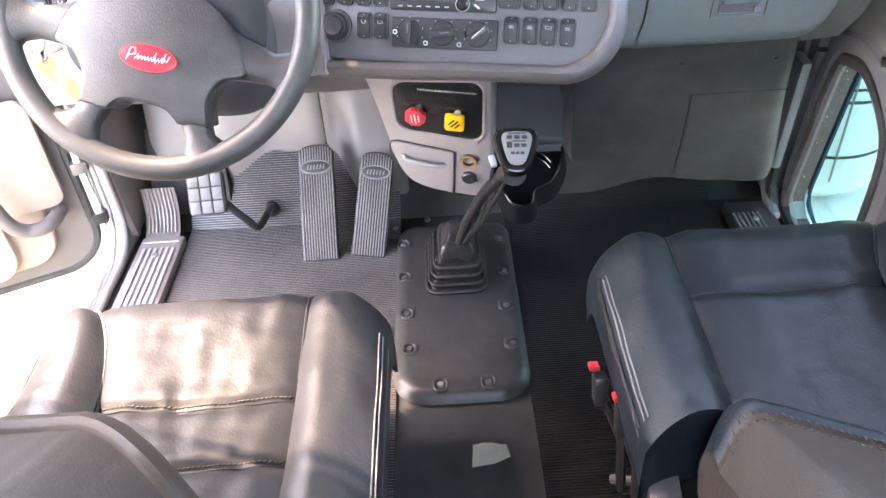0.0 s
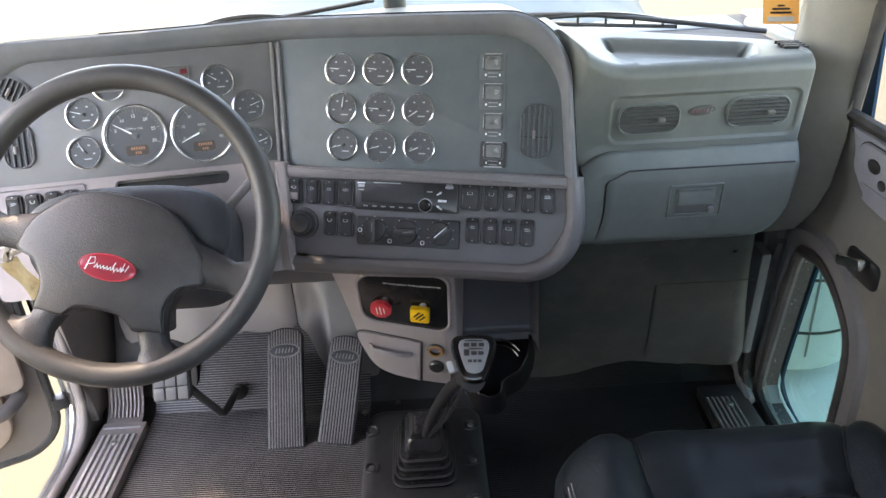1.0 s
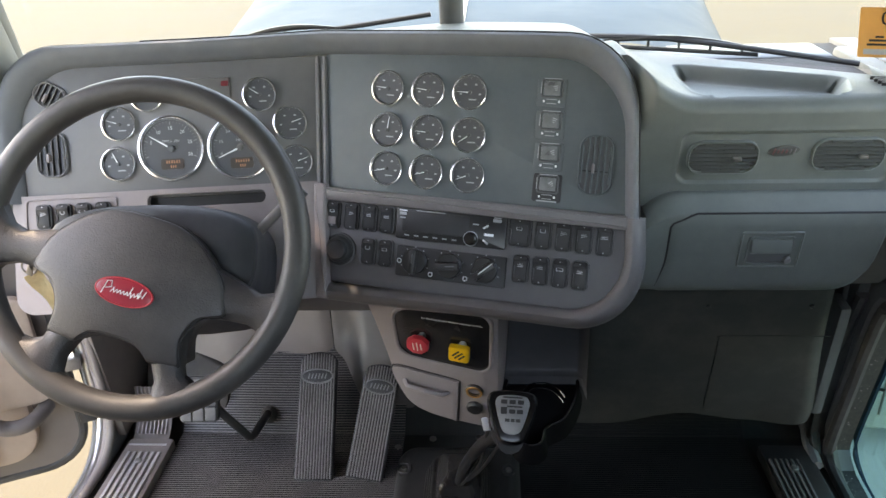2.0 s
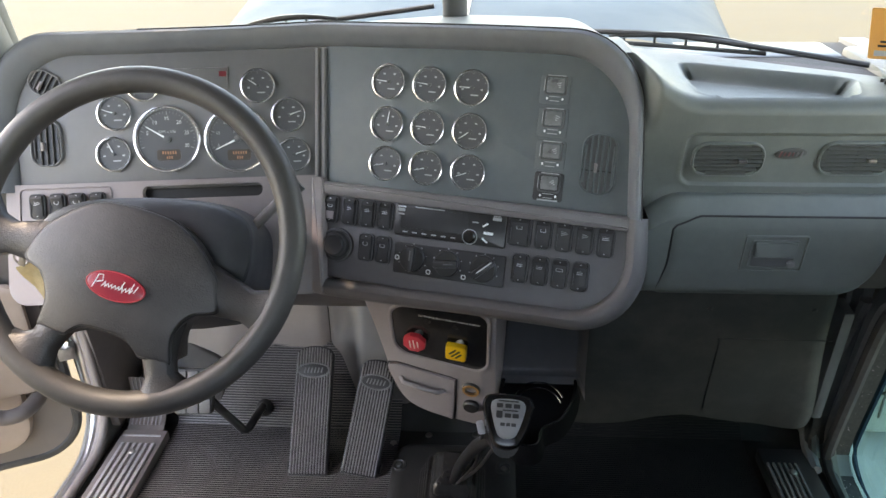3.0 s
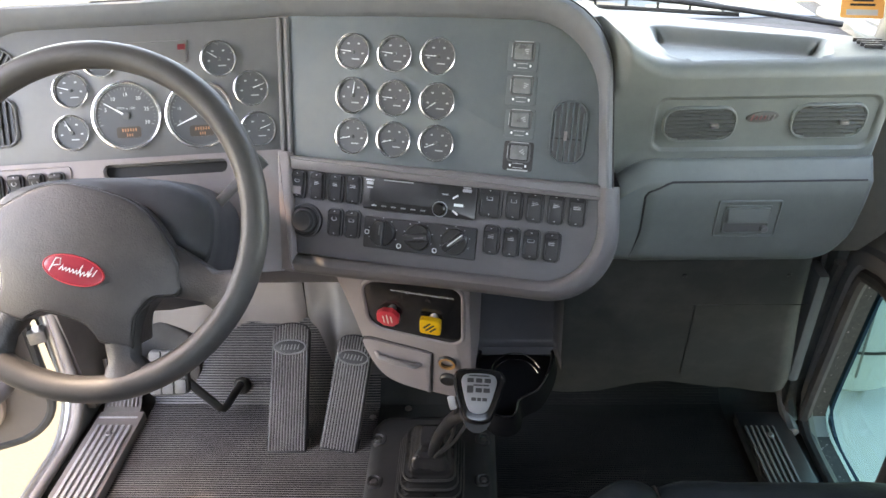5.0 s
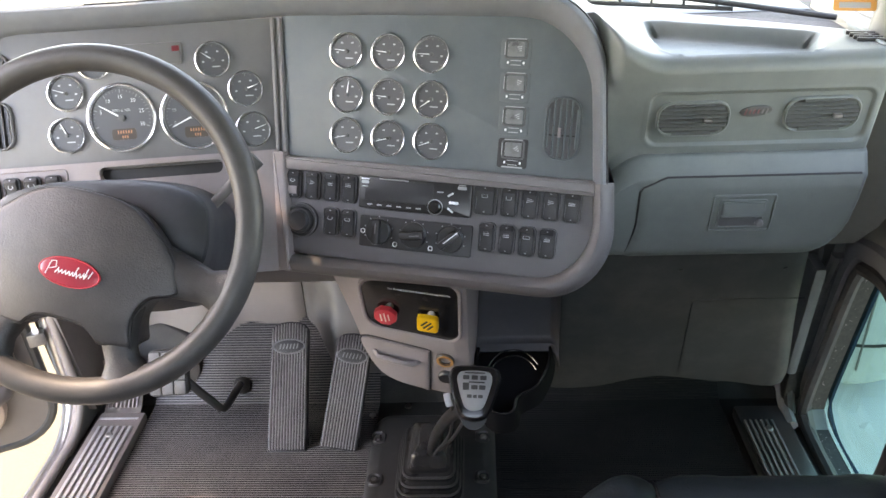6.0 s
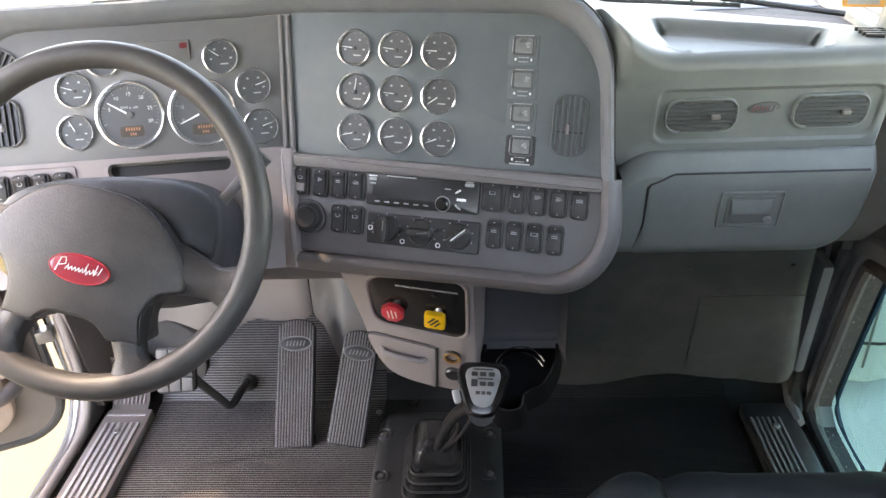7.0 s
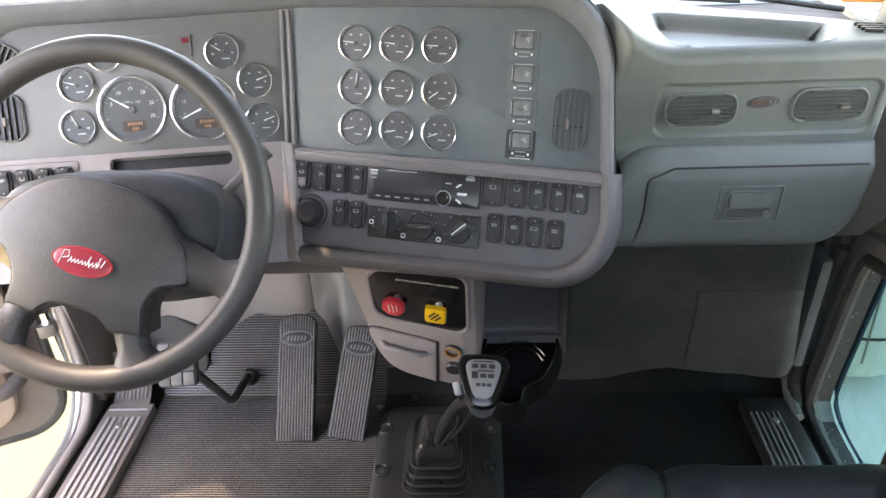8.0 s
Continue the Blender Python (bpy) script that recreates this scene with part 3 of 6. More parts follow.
# driver's gauge panel and centre gauge panel
bm = bmesh.new()
slab(bm, rr(0.505, 0.208, (0.006, 0.090, 0.02, 0.004), 8, -0.4735, 0.793), -0.03, 0.0, 0.002, on(PD))
part("driver_panel", bm, M_DRIVER, dash)
bm = bmesh.new()
slab(bm, rr(0.488, 0.220, (0.098, 0.004, 0.004, 0.006), 9, 0.037, 0.799), -0.03, 0.0, 0.002, on(PC))
part("centre_panel", bm, M_PANEL, dash)
for x in (-0.2195, -0.2085):
    bm = bmesh.new()
    slab(bm, rr(0.006, 0.205, 0.002, 3, x, 0.793), -0.01, 0.010 if x < -0.212 else 0.007, 0.002, on(PC))
    part("divider", bm, M_MID, dash)
bm = bmesh.new()
slab(bm, rr(0.016, 0.205, 0.002, 3, -0.214, 0.793), -0.01, 0.004, 0.001, on(PC))
part("divider_strip", bm, M_HOOD, dash)


def gauge(pl, x, z, r, needle, big=False):
    """Dial with a chrome ring, tick marks and a needle that starts past the hub."""
    put = by(spot(pl, x, z))
    bm = bmesh.new()
    lathe(bm, [(r * 0.9, -0.004), (r * 0.9, 0.0015), (0.0004, 0.0016)], put, 32)
    g = part("gauge", bm, M_DIAL, dash)
    bm = bmesh.new()
    t_ = 0.0292 * (0.5 + 0.5 * r / 0.0292)
    lathe(bm, [(r * 1.0, 0.0), (r * 1.0, 0.0045), (r - 0.03 * t_, 0.0066), (r - 0.065 * t_, 0.0070), (r - 0.10 * t_, 0.0058), (r - 0.115 * t_, 0.0040)], put, 40, False)
    ring_ = part("chrome_ring", bm, M_CHROME, g)
    bm = bmesh.new()
    lathe(bm, [(r - 0.11 * t_, 0.0045), (r - 0.15 * t_, 0.0040), (r - 0.165 * t_, 0.0014)], put, 40, False)
    part("ring_step", bm, M_HOOD, ring_)
    bm = bmesh.new()
    lathe(bm, [(r - 0.146 * t_, 0.0036), (r - 0.156 * t_, 0.0046), (r - 0.172 * t_, 0.0036)], put, 40, False)
    part("inner_line", bm, M_CHROME, ring_)
    bm = bmesh.new()
    n = 31 if big else 13
    for i in range(n):
        a = radians((198 - 218 * i / (n - 1)) if big else (225 - 270 * i / (n - 1)))
        long_ = i % (5 if big else 3) == 0
        r0, r1, hw = r * (0.72 if long_ else 0.77), r * 0.82, r * (0.012 if long_ else 0.007)
        c, s = math.cos(a), math.sin(a)
        bm.faces.new([bm.verts.new(put(q * c - e * s, q * s + e * c, 0.0022)) for q, e in ((r0, -hw), (r1, -hw), (r1, hw), (r0, hw))])
    part("tick_marks", bm, M_FAINT, g, smooth=False)
    if not big:
        for i in range(4):
            a = radians(190 - 66 * i)
            bm = bmesh.new()
            slab(bm, rr(r * 0.13, r * 0.085, 0.0004, 2, r * 0.55 * math.cos(a), r * 0.52 * math.sin(a)), 0.0016, 0.0021, 0, put)
            part("print_bar", bm, M_DIM, g, smooth=False)
        bm = bmesh.new()
        slab(bm, rr(r * 0.44, r * 0.065, 0.0004, 2, r * 0.16, -r * 0.38), 0.0016, 0.0021, 0, put)
        part("print_bar", bm, M_DIM, g, smooth=False)
    bm = bmesh.new()
    c, s = math.cos(radians(needle)), math.sin(radians(needle))
    out = [(-0.10, -0.030), (0.72, -0.010), (0.72, 0.010), (-0.10, 0.030)]
    slab(bm, [(r * (a * c - b * s), r * (a * s + b * c)) for a, b in out], 0.003, 0.0042, 0, put)
    part("needle", bm, M_MARK, g, smooth=False)
    bm = bmesh.new()
    lathe(bm, [(r * 0.105, 0.002), (r * 0.105, 0.0052), (r * 0.08, 0.006), (0.0003, 0.0061)], put, 16)
    part("hub", bm, M_HOOD, g)
    return g, put


for j, z in enumerate((0.852, 0.789, 0.7295)):
    for i, x in enumerate((-0.0985, -0.030, 0.0385)):
        gauge(PC, x + 0.0025 * (1 - j), z, 0.0292, ((175, 174, 179), (84, 177, 216), (194, 195, 202))[j][i])
for x, z, a in ((-0.5555, 0.806, 162), (-0.558, 0.744, 115), (-0.508, 0.849, 170), (-0.320, 0.841, 146), (-0.2695, 0.795, 18), (-0.2605, 0.734, 18)):
    gauge(PD, x, z, 0.0292, a)
for x, z, a, words in ((-0.470, 0.7645, 148, "RPM x 100"), (-0.354, 0.761, 204, "MPH")):
    g, put = gauge(PD, x, z, 0.056, a, True)
    for i in range(7):
        q = radians(198 - 36.3 * i)
        if words == "MPH":
            letters(str(15 * i), 0.0075, lambda a_, b_, w_, q=q, put=put: put(a_ + 0.034 * math.cos(q), b_ + 0.034 * math.sin(q), 0.0023), M_DIM, g, "numeral")
        elif i:
            letters(str(5 * i), 0.0085, lambda a_, b_, w_, q=q, put=put: put(a_ + 0.034 * math.cos(q), b_ + 0.034 * math.sin(q), 0.0023), M_NUMERAL, g, "numeral")
    letters(words, 0.0065, lambda a_, b_, w_, put=put: put(a_, b_ + 0.012, 0.0023), M_DIM, g)
    bm = bmesh.new()
    slab(bm, rr(0.039, 0.018, 0.004, 4, 0.001, -0.0265), 0.0016, 0.0022, 0, put)
    disp = part("odometer_display", bm, M_DISPLAY, g, smooth=False)
    for row, n, sz in ((-0.0228, 6, 0.0040), (-0.0308, 3, 0.0036)):
        for i in range(n):
            bm = bmesh.new()
            slab(bm, rr(sz * 0.5, sz * 1.25, 0.0003, 1, (i - (n - 1) / 2) * sz * 1.05 + 0.002, row), 0.0022, 0.0026, 0, put)
            part("digit_bar", bm, M_AMBER, disp, smooth=False)

# warning light display behind the wheel's top
bm = bmesh.new()
slab(bm, rr(0.19, 0.032, 0.003, 3, -0.465, 0.8505 + 0.004), -0.002, 0.0025, 0.001, on(PD))
warn = part("warning_display", bm, M_DRIVER, dash)
bm = bmesh.new()
ring_frame(bm, rr(0.191, 0.033, 0.003, 3, -0.465, 0.8545), rr(0.188, 0.030, 0.002, 3, -0.465, 0.8545), 0.001, 0.0034, on(PD), 0.0006)
part("display_rim", bm, M_MID, warn)
bm = bmesh.new()
slab(bm, rr(0.012, 0.008, 0.001, 2, -0.378, 0.861), 0.002, 0.0035, 0, on(PD))
part("red_lamp", bm, M_REDDARK, warn)


def vent(pl, x, z, w, h, r, upright, n, label="", well=None, fins=None, rim=None, back=0.0, turn=0.0):
    """Air outlet: recess, frame, louvres, cross bars, a small grey tab."""
    at = spot(pl, x, z, -back) @ pose(0, 0, 0, 0, 0, turn)
    put = by(at)
    bm = bmesh.new()
    slab(bm, rr(w * 0.94, h * 0.94, r * 0.9, 5), -0.02, 0.0015, 0, put)
    v = part("air_vent", bm, well or M_BLACK, dash, label)
    bm = bmesh.new()
    ring_frame(bm, rr(w, h, r, 6), rr(w - 0.007, h - 0.007, r - 0.0035, 6), -0.004, 0.006, put, 0.0015)
    part("vent_frame", bm, rim or M_MID, v)
    for i in range(n):
        k = (i + 0.5) / n - 0.5
        span = (h if upright else w) * 0.95 * math.sqrt(max(0.1, 1 - (2.0 * abs(k)) ** 3))
        bm = bmesh.new()
        m = at @ (pose(k * w * 0.95, 0, 0.003, 0, 25, 0) if upright else pose(0, k * h * 0.95, 0.003, 25, 0, 0))
        box(bm, (0.002, span, 0.007) if upright else (span, 0.002, 0.007), m, 0)
        part("louvre", bm, fins or M_MID, v)
    bm = bmesh.new()
    box(bm, (w * 0.93, 0.002, 0.003) if upright else (0.002, h * 0.9, 0.003), at @ pose(0, -0.01 if upright else 0, 0.001), 0)
    part("cross_bar", bm, M_BLACK, v)
    bm = bmesh.new()
    box(bm, (0.004, 0.014, 0.008) if upright else (0.012, 0.005, 0.008), at @ pose(-0.003 if upright else 0.02, -0.006 if upright else 0, 0.009), 0.001)
    part("tab", bm, M_ALU if not upright else M_LIGHT, v)
    return v


vent(PC, 0.2345, 0.760, 0.054, 0.094, 0.022, True, 6, well=M_DIAL, fins=M_PANEL, rim=M_PANEL)
vent(PD, -0.667, 0.764, 0.052, 0.078, 0.02, True, 5)
vent(PD, -0.667, 0.854, 0.056, 0.042, 0.0205, True, 6, turn=-30)

# lamp tiles beside the centre gauges: a smoky lens with a pale mark, painted highlights on its upper and left edges, a
# bracket print and two dots under it
for k, z in enumerate((0.864, 0.818, 0.772, 0.727)):
    x = 0.170 - 0.0026 * k
    m = spot(PC, x, z)
    bm = bmesh.new()
    slab(bm, rr(0.046, 0.0445, 0.004, 3, -0.001, -0.006), -0.001, 0.0015, 0.001, by(m))
    t_ = part("indicator_switch", bm, M_SWITCH if k == 3 else M_PANEL, dash)
    bm = bmesh.new()
    ring_frame(bm, rr(0.035, 0.029, 0.004, 3), rr(0.030, 0.024, 0.003, 3), 0.0, 0.0038, by(m), 0.0008)
    part("rim", bm, M_HOOD, t_)
    bm = bmesh.new()
    slab(bm, rr(0.026, 0.021, 0.002, 3), 0.0, 0.0042, 0.001, by(m))
    part("lens", bm, M_LENS, t_)
    for n_ in range(3):
        bm = bmesh.new()
        slab(bm, spun(rr((0.0075, 0.0055, 0.0035)[n_], 0.0013, 0.0004, 1, 0.0055, 0.0035 - 0.003 * n_), (12, -20, 25, 40)[k], 0.0055, 0.001), 0.0042, 0.0048, 0, by(m))
        part("symbol_bar", bm, M_DIM, t_, smooth=False)
    # the first two bars are edge highlights drawn in pale colour, the others print
    for u, v, w_, h_ in ((0.0, 0.0148, 0.028, 0.0012), (-0.0172, 0.0, 0.0010, 0.018), (0.0, -0.0168, 0.017, 0.0009), (0.0, -0.0232, 0.015, 0.0010)):
        bm = bmesh.new()
        slab(bm, rr(w_, h_, 0.0003, 1, u, v), 0.0015, 0.0040 if v > -0.01 else 0.0024, 0, by(m))
        part("print_bar", bm, M_DIM, t_, smooth=False)
    for s in (-1, 1):
        bm = bmesh.new()
        slab(bm, oval(0.0017, 0.0022, 8, s * 0.0120, -0.0200), 0.0015, 0.0026, 0, by(m))
        part("symbol_dot", bm, M_MARK, t_, smooth=False)
    if k == 3:
        bm = bmesh.new()
        slab(bm, rr(0.032, 0.0022, 0.0005, 1, 0.0, -0.0268), 0.0015, 0.0024, 0, by(m))
        part("print_bar", bm, M_DIM, t_, smooth=False)

# warm grey ledge under the gauges; on the driver's side it carries a slot and four rockers
bm = bmesh.new()
slab(bm, rr(0.49, 0.0205, 0.004, 4, 0.0375, 0.6825), -0.03, 0.014, 0.005, on(PC))
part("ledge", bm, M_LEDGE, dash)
bm = bmesh.new()
plate(bm, rr(0.508, 0.185, (0.004, 0.012, 0.03, 0.004), 5, -0.4765, 0.609), [rr(0.198, 0.0205, 0.010, 6, -0.411, 0.683)[::-1]], -0.012, 0.010, on(PD))
part("driver_lower_panel", bm, M_LIGHT, dash)
bm = bmesh.new()
slab(bm, rr(0.206, 0.026, 0.012, 5, -0.411, 0.683), -0.03, -0.006, 0, on(PD))
part("slot_recess", bm, M_SWITCH, dash)
bm = bmesh.new()
ring_frame(bm, rr(0.150, 0.075, 0.008, 4, -0.634, 0.658), rr(0.146, 0.071, 0.006, 4, -0.634, 0.658), 0.006, 0.0125, on(PD), 0.001)
part("switch_surround", bm, M_LIGHT, dash)


def rocker(pl, x, z, seed, w=0.027, h=0.047, lit=False, symbol=True, up=0.0):
    """Rocker switch: bezel, rocking face, symbol bars."""
    m = spot(pl, x, z, up)
    bm = bmesh.new()
    slab(bm, rr(w, h, 0.0075, 5), -0.004, 0.0045, 0.0015, by(m))
    s = part("rocker_switch", bm, M_SWITCH, dash)
    bm = bmesh.new()
    prof = [(-0.42, 0.006), (-0.25, 0.0085), (0.0, 0.0062), (0.3, 0.0105), (0.42, 0.008)]
    rings = []
    for v, d in prof:
        rings.append([m @ Vector((u * w, v * h, q)) for u, q in ((-0.38, 0.003), (-0.36, d), (-0.2, d + 0.0006), (0.2, d + 0.0006), (0.36, d), (0.38, 0.003))])
    loft(bm, rings, False)
    part("rocker", bm, M_SWITCH, s)
    if symbol:
        rnd = random.Random(seed)
        sw, sh, kind_ = 0.008 + 0.003 * rnd.random(), 0.005 + 0.003 * rnd.random(), rnd.randrange(4)
        bm = bmesh.new()
        c_z = h * 0.14
        if kind_ == 0:
            ring_frame(bm, oval(sw / 2, sh / 2, 12, 0, c_z), oval(sw / 2 - 0.001, sh / 2 - 0.001, 12, 0, c_z), 0.0085, 0.0095, by(m), 0.0001)
        elif kind_ == 1:
            ring_frame(bm, rr(sw, sh, 0.001, 2, 0, c_z), rr(sw - 0.0018, sh - 0.0018, 0.0006, 2, 0, c_z), 0.0085, 0.0095, by(m), 0.0001)
        else:
            for q in range(3):
                slab(bm, spun(rr(sw * (1 - 0.22 * q * (kind_ - 2)), 0.0011, 0.0003, 1, 0, c_z + (q - 1) * 0.0026), 18 * (kind_ - 2), 0, c_z), 0.0085, 0.0095, 0, by(m))
        part("symbol_print", bm, M_ICON, s, smooth=False)
        bm = bmesh.new()
        slab(bm, rr(0.0026, 0.0013, 0.0004, 1, 0, -h * 0.38), 0.0065, 0.0078, 0, by(m))
        part("symbol_dot", bm, M_ICON, s, smooth=False)
        bm = bmesh.new()
        slab(bm, rr(0.0028, 0.0013, 0.0004, 1, 0, h * 0.395), 0.0075, 0.0096, 0, by(m))
        part("symbol_dot", bm, M_ICON, s, smooth=False)
    # bezel in a paler grey, to carry the highlights round the switch
    bm = bmesh.new()
    ring_frame(bm, rr(w, h, 0.0075, 5), rr(w - 0.0032, h - 0.0032, 0.006, 5), 0.003, 0.0062, by(m), 0.0009)
    part("switch_bezel", bm, M_BEZEL, s)
    # thin pale bar painting the highlight down the rocker's left edge
    bm = bmesh.new()
    slab(bm, rr(0.0009, h * 0.42, 0.0004, 1, -w * 0.335, -h * 0.10), 0.004, 0.0094, 0.0002, by(m))
    part("edge_highlight", bm, M_BEZEL, s, smooth=False)
    if lit:
        bm = bmesh.new()
        slab(bm, rr(w * 0.56, h * 0.28, 0.001, 2, 0, -h * 0.2), 0.007, 0.0096, 0.0006, by(m))
        part("pale_insert", bm, M_LIGHT, s)
    return s


for k in range(4):
    rocker(PD, -0.678 + 0.0323 * k, 0.668, k, 0.0255, 0.042, up=0.011)

# lower centre panel: recessed, with a rounded lower right corner, in a rolled warm grey rim
bm = bmesh.new()
slab(bm, rr(0.505, 0.132, (0.004, 0.004, 0.004, 0.085), 10, 0.0295, 0.610), -0.03, 0.0, 0.001, on(PC))
part("control_panel", bm, M_CONTROL, dash)


def rim_line(g):
    """Rim path: from the left along the bottom, round the corner, up the right side."""
    pts, x1, z0, r = [], 0.277 + g, 0.546 - g, 0.092 + g * 0.8
    for i in range(14):
        x = -0.224 + (x1 - r + 0.224) * i / 14
        pts.append((x, z0 + 0.010 * smoothstep(-0.3, 0.2, x) - 0.006))
    for i in range(13):
        a = -math.pi / 2 + math.pi / 2 * i / 12
        pts.append((x1 - r + r * math.cos(a), z0 + 0.004 + r + r * math.sin(a)))
    for i in range(1, 5):
        pts.append((x1, z0 + 0.004 + r + (0.692 - z0 - 0.004 - r) * i / 4))
    return pts


bm = bmesh.new()
rings = [[on(PC)(x, z, w) for x, z in rim_line(g)] for g, w in ((0.0, -0.004), (0.001, 0.007), (0.005, 0.013), (0.012, 0.016), (0.020, 0.013), (0.026, 0.004), (0.030, -0.012))]
rings.append([p + Vector((0, 0.10, 0.004)) for p in rings[-1]])
loft(bm, rings, False)
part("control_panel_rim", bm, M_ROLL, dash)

for k, x in enumerate((-0.1965, -0.163, -0.131, -0.1005)):
    rocker(PC, x, 0.650, 30 + k, lit=(k == 0))
for k, x in enumerate((-0.134, -0.1045)):
    rocker(PC, x, 0.5985, 40 + k)
rocker(PC, 0.119, 0.653, 50, w=0.038)
for k in range(1, 5):
    rocker(PC, 0.1245 + 0.0308 * k, 0.653, 50 + k)
for k in range(4):
    rocker(PC, 0.120 + 0.0303 * k, 0.600, 60 + k)

# round knob left of the heater controls
m = spot(PC, -0.186, 0.596)
bm = bmesh.new()
lathe(bm, [(0.029, -0.002), (0.029, 0.003), (0.0275, 0.005), (0.0245, 0.0055), (0.0240, 0.0045), (0.0225, 0.0045), (0.0220, 0.010), (0.0205, 0.0125), (0.0185, 0.013), (0.0175, 0.017), (0.0155, 0.0195), (0.0120, 0.0185), (0.0003, 0.018)], by(m), 36)
dimmer = part("dimmer_knob", bm, M_SWITCH, dash)
bm = bmesh.new()
lathe(bm, [(0.0290, 0.0030), (0.0282, 0.0050), (0.0268, 0.0056), (0.0262, 0.0050)], by(m), 36, False)
part("knob_collar", bm, M_BEZEL, dimmer)

# radio
m = spot(PC, 0.0075, 0.6490)
bm = bmesh.new()
slab(bm, rr(0.188, 0.053, 0.004, 4), -0.01, 0.006, 0.002, by(m))
radio = part("radio", bm, M_BLACK, dash)
bm = bmesh.new()
slab(bm, rr(0.115, 0.034, 0.003, 3, -0.026, 0.004), 0.006, 0.0068, 0.0004, by(m))
part("display", bm, M_SWITCH, radio)
bm = bmesh.new()
lathe(bm, [(0.010, 0.005), (0.010, 0.012), (0.008, 0.014), (0.0003, 0.0135)], by(m @ pose(0.036, -0.014, 0)), 24)
part("volume_knob", bm, M_GLOSS, radio)
bm = bmesh.new()
ring_frame(bm, oval(0.0125, 0.0125, 24, 0.036, -0.014), oval(0.0112, 0.0112, 24, 0.036, -0.014), 0.006, 0.0072, by(m), 0.0003)
part("knob_ring", bm, M_DIM, radio)
for u, v, w_, h_, m_ in ((-0.083, 0.021, 0.014, 0.002, M_MARK), (-0.083, 0.016, 0.012, 0.005, M_DIM), (-0.083, 0.009, 0.010, 0.002, M_DIM), (-0.035, 0.0225, 0.05, 0.0018, M_DIM),
                         (0.043, 0.010, 0.010, 0.002, M_DIM), (0.060, 0.0075, 0.010, 0.0028, M_MARK), (0.066, -0.005, 0.015, 0.0042, M_MARK), (0.061, -0.017, 0.011, 0.0028, M_MARK),
                         (0.078, 0.019, 0.014, 0.005, M_DIM), (0.078, 0.0235, 0.012, 0.0018, M_DIM)):
    bm = bmesh.new()
    tilt = {0.0075: 35, -0.017: -35}.get(v, 0)
    slab(bm, spun(rr(w_, h_, 0.0005, 2, u, v), tilt, u, v), 0.006, 0.0078, 0.0003, by(m))
    part("button_print", bm, m_, radio, smooth=False)
for i in range(6):
    bm = bmesh.new()
    slab(bm, rr(0.008, 0.0022, 0.0004, 2, -0.074 + 0.0165 * i, -0.0195), 0.006, 0.0074, 0.0003, by(m))
    part("preset_key", bm, M_DIM, radio, smooth=False)

# heater controls: three turning knobs
m = spot(PC, 0.0055, 0.5905)
bm = bmesh.new()
slab(bm, rr(0.188, 0.051, 0.003, 3), -0.01, 0.005, 0.0015, by(m))
heat = part("heater_panel", bm, M_SWITCH, dash)
for k, (u, turn) in enumerate(((-0.061, 88), (-0.001, 8), (0.060, 42))):
    mk = m @ pose(u, 0.001, 0)
    bm = bmesh.new()
    lathe(bm, [(0.0215, 0.004), (0.0215, 0.009), (0.0195, 0.011), (0.0003, 0.0112)], by(mk), 32)
    kn = part("heater_knob", bm, M_BLACK, heat)
    bm = bmesh.new()
    box(bm, (0.040, 0.012, 0.012), mk @ pose(0, 0, 0.016, 0, 0, turn), 0.003)
    part("grip", bm, M_BLACK, kn)
    bm = bmesh.new()
    box(bm, (0.030 if k == 2 else 0.016, 0.0018, 0.001), mk @ pose(0, 0, 0.0222, 0, 0, turn) @ pose(0.006, 0, 0), 0)
    part("pointer", bm, M_MARK if k == 2 else M_MID, kn)
    for i in range(7):
        a = radians(200 - 220 * i / 6)
        bm = bmesh.new()
        slab(bm, oval(0.0011, 0.0011, 6, u + 0.0242 * math.cos(a), 0.001 + 0.0242 * math.sin(a)), 0.005, 0.0056, 0, by(m))
        part("print_dot", bm, M_DIM, heat, smooth=False)
for u, v in ((-0.088, 0.0), (-0.032, -0.017), (0.028, -0.017)):
    bm = bmesh.new()
    ring_frame(bm, rr(0.008, 0.008, 0.003, 3, u, v), rr(0.005, 0.005, 0.002, 3, u, v), 0.005, 0.0058, by(m), 0.0002)
    part("symbol_print", bm, M_MARK, heat, smooth=False)

# console column under the panel: parking brake plate, drawer, sockets
col_pts = [p[:2] for p in curve_through([(0.086, 0.545, 0), (-0.17, 0.545, 0), (-0.150, 0.50, 0), (-0.136, 0.44, 0), (-0.122, 0.36, 0), (-0.112, 0.30, 0), (-0.090, 0.235, 0), (-0.05, 0.205, 0), (0.02, 0.188, 0), (0.086, 0.180, 0)], 4)]
bm = bmesh.new()
slab(bm, col_pts, -0.22, 0.0, 0.007, on(PP))
part("console_column", bm, M_LIGHT, dash)
plate_pts = rounded([(0.0715, 0.4975), (-0.0985, 0.4955), (-0.0960, 0.3800), (0.0690, 0.3500)], (0.024, 0.026, 0.036, 0.022))
bm = bmesh.new()
ring_frame(bm, grown(plate_pts, 0.006), grown(plate_pts, -0.001), -0.002, 0.006, on(PP), 0.002)
part("plate_rim", bm, M_LIGHT, dash)
bm = bmesh.new()
slab(bm, plate_pts, -0.002, 0.003, 0.001, on(PP))
brake_plate = part("parking_brake_plate", bm, M_GLOSS, dash)
mp_ = spot(PP, 0.004, 0.474, 0.0036, -4)
letters("Set Parking Brake Before Leaving Vehicle", 0.0066, by(mp_), M_MARK, brake_plate)
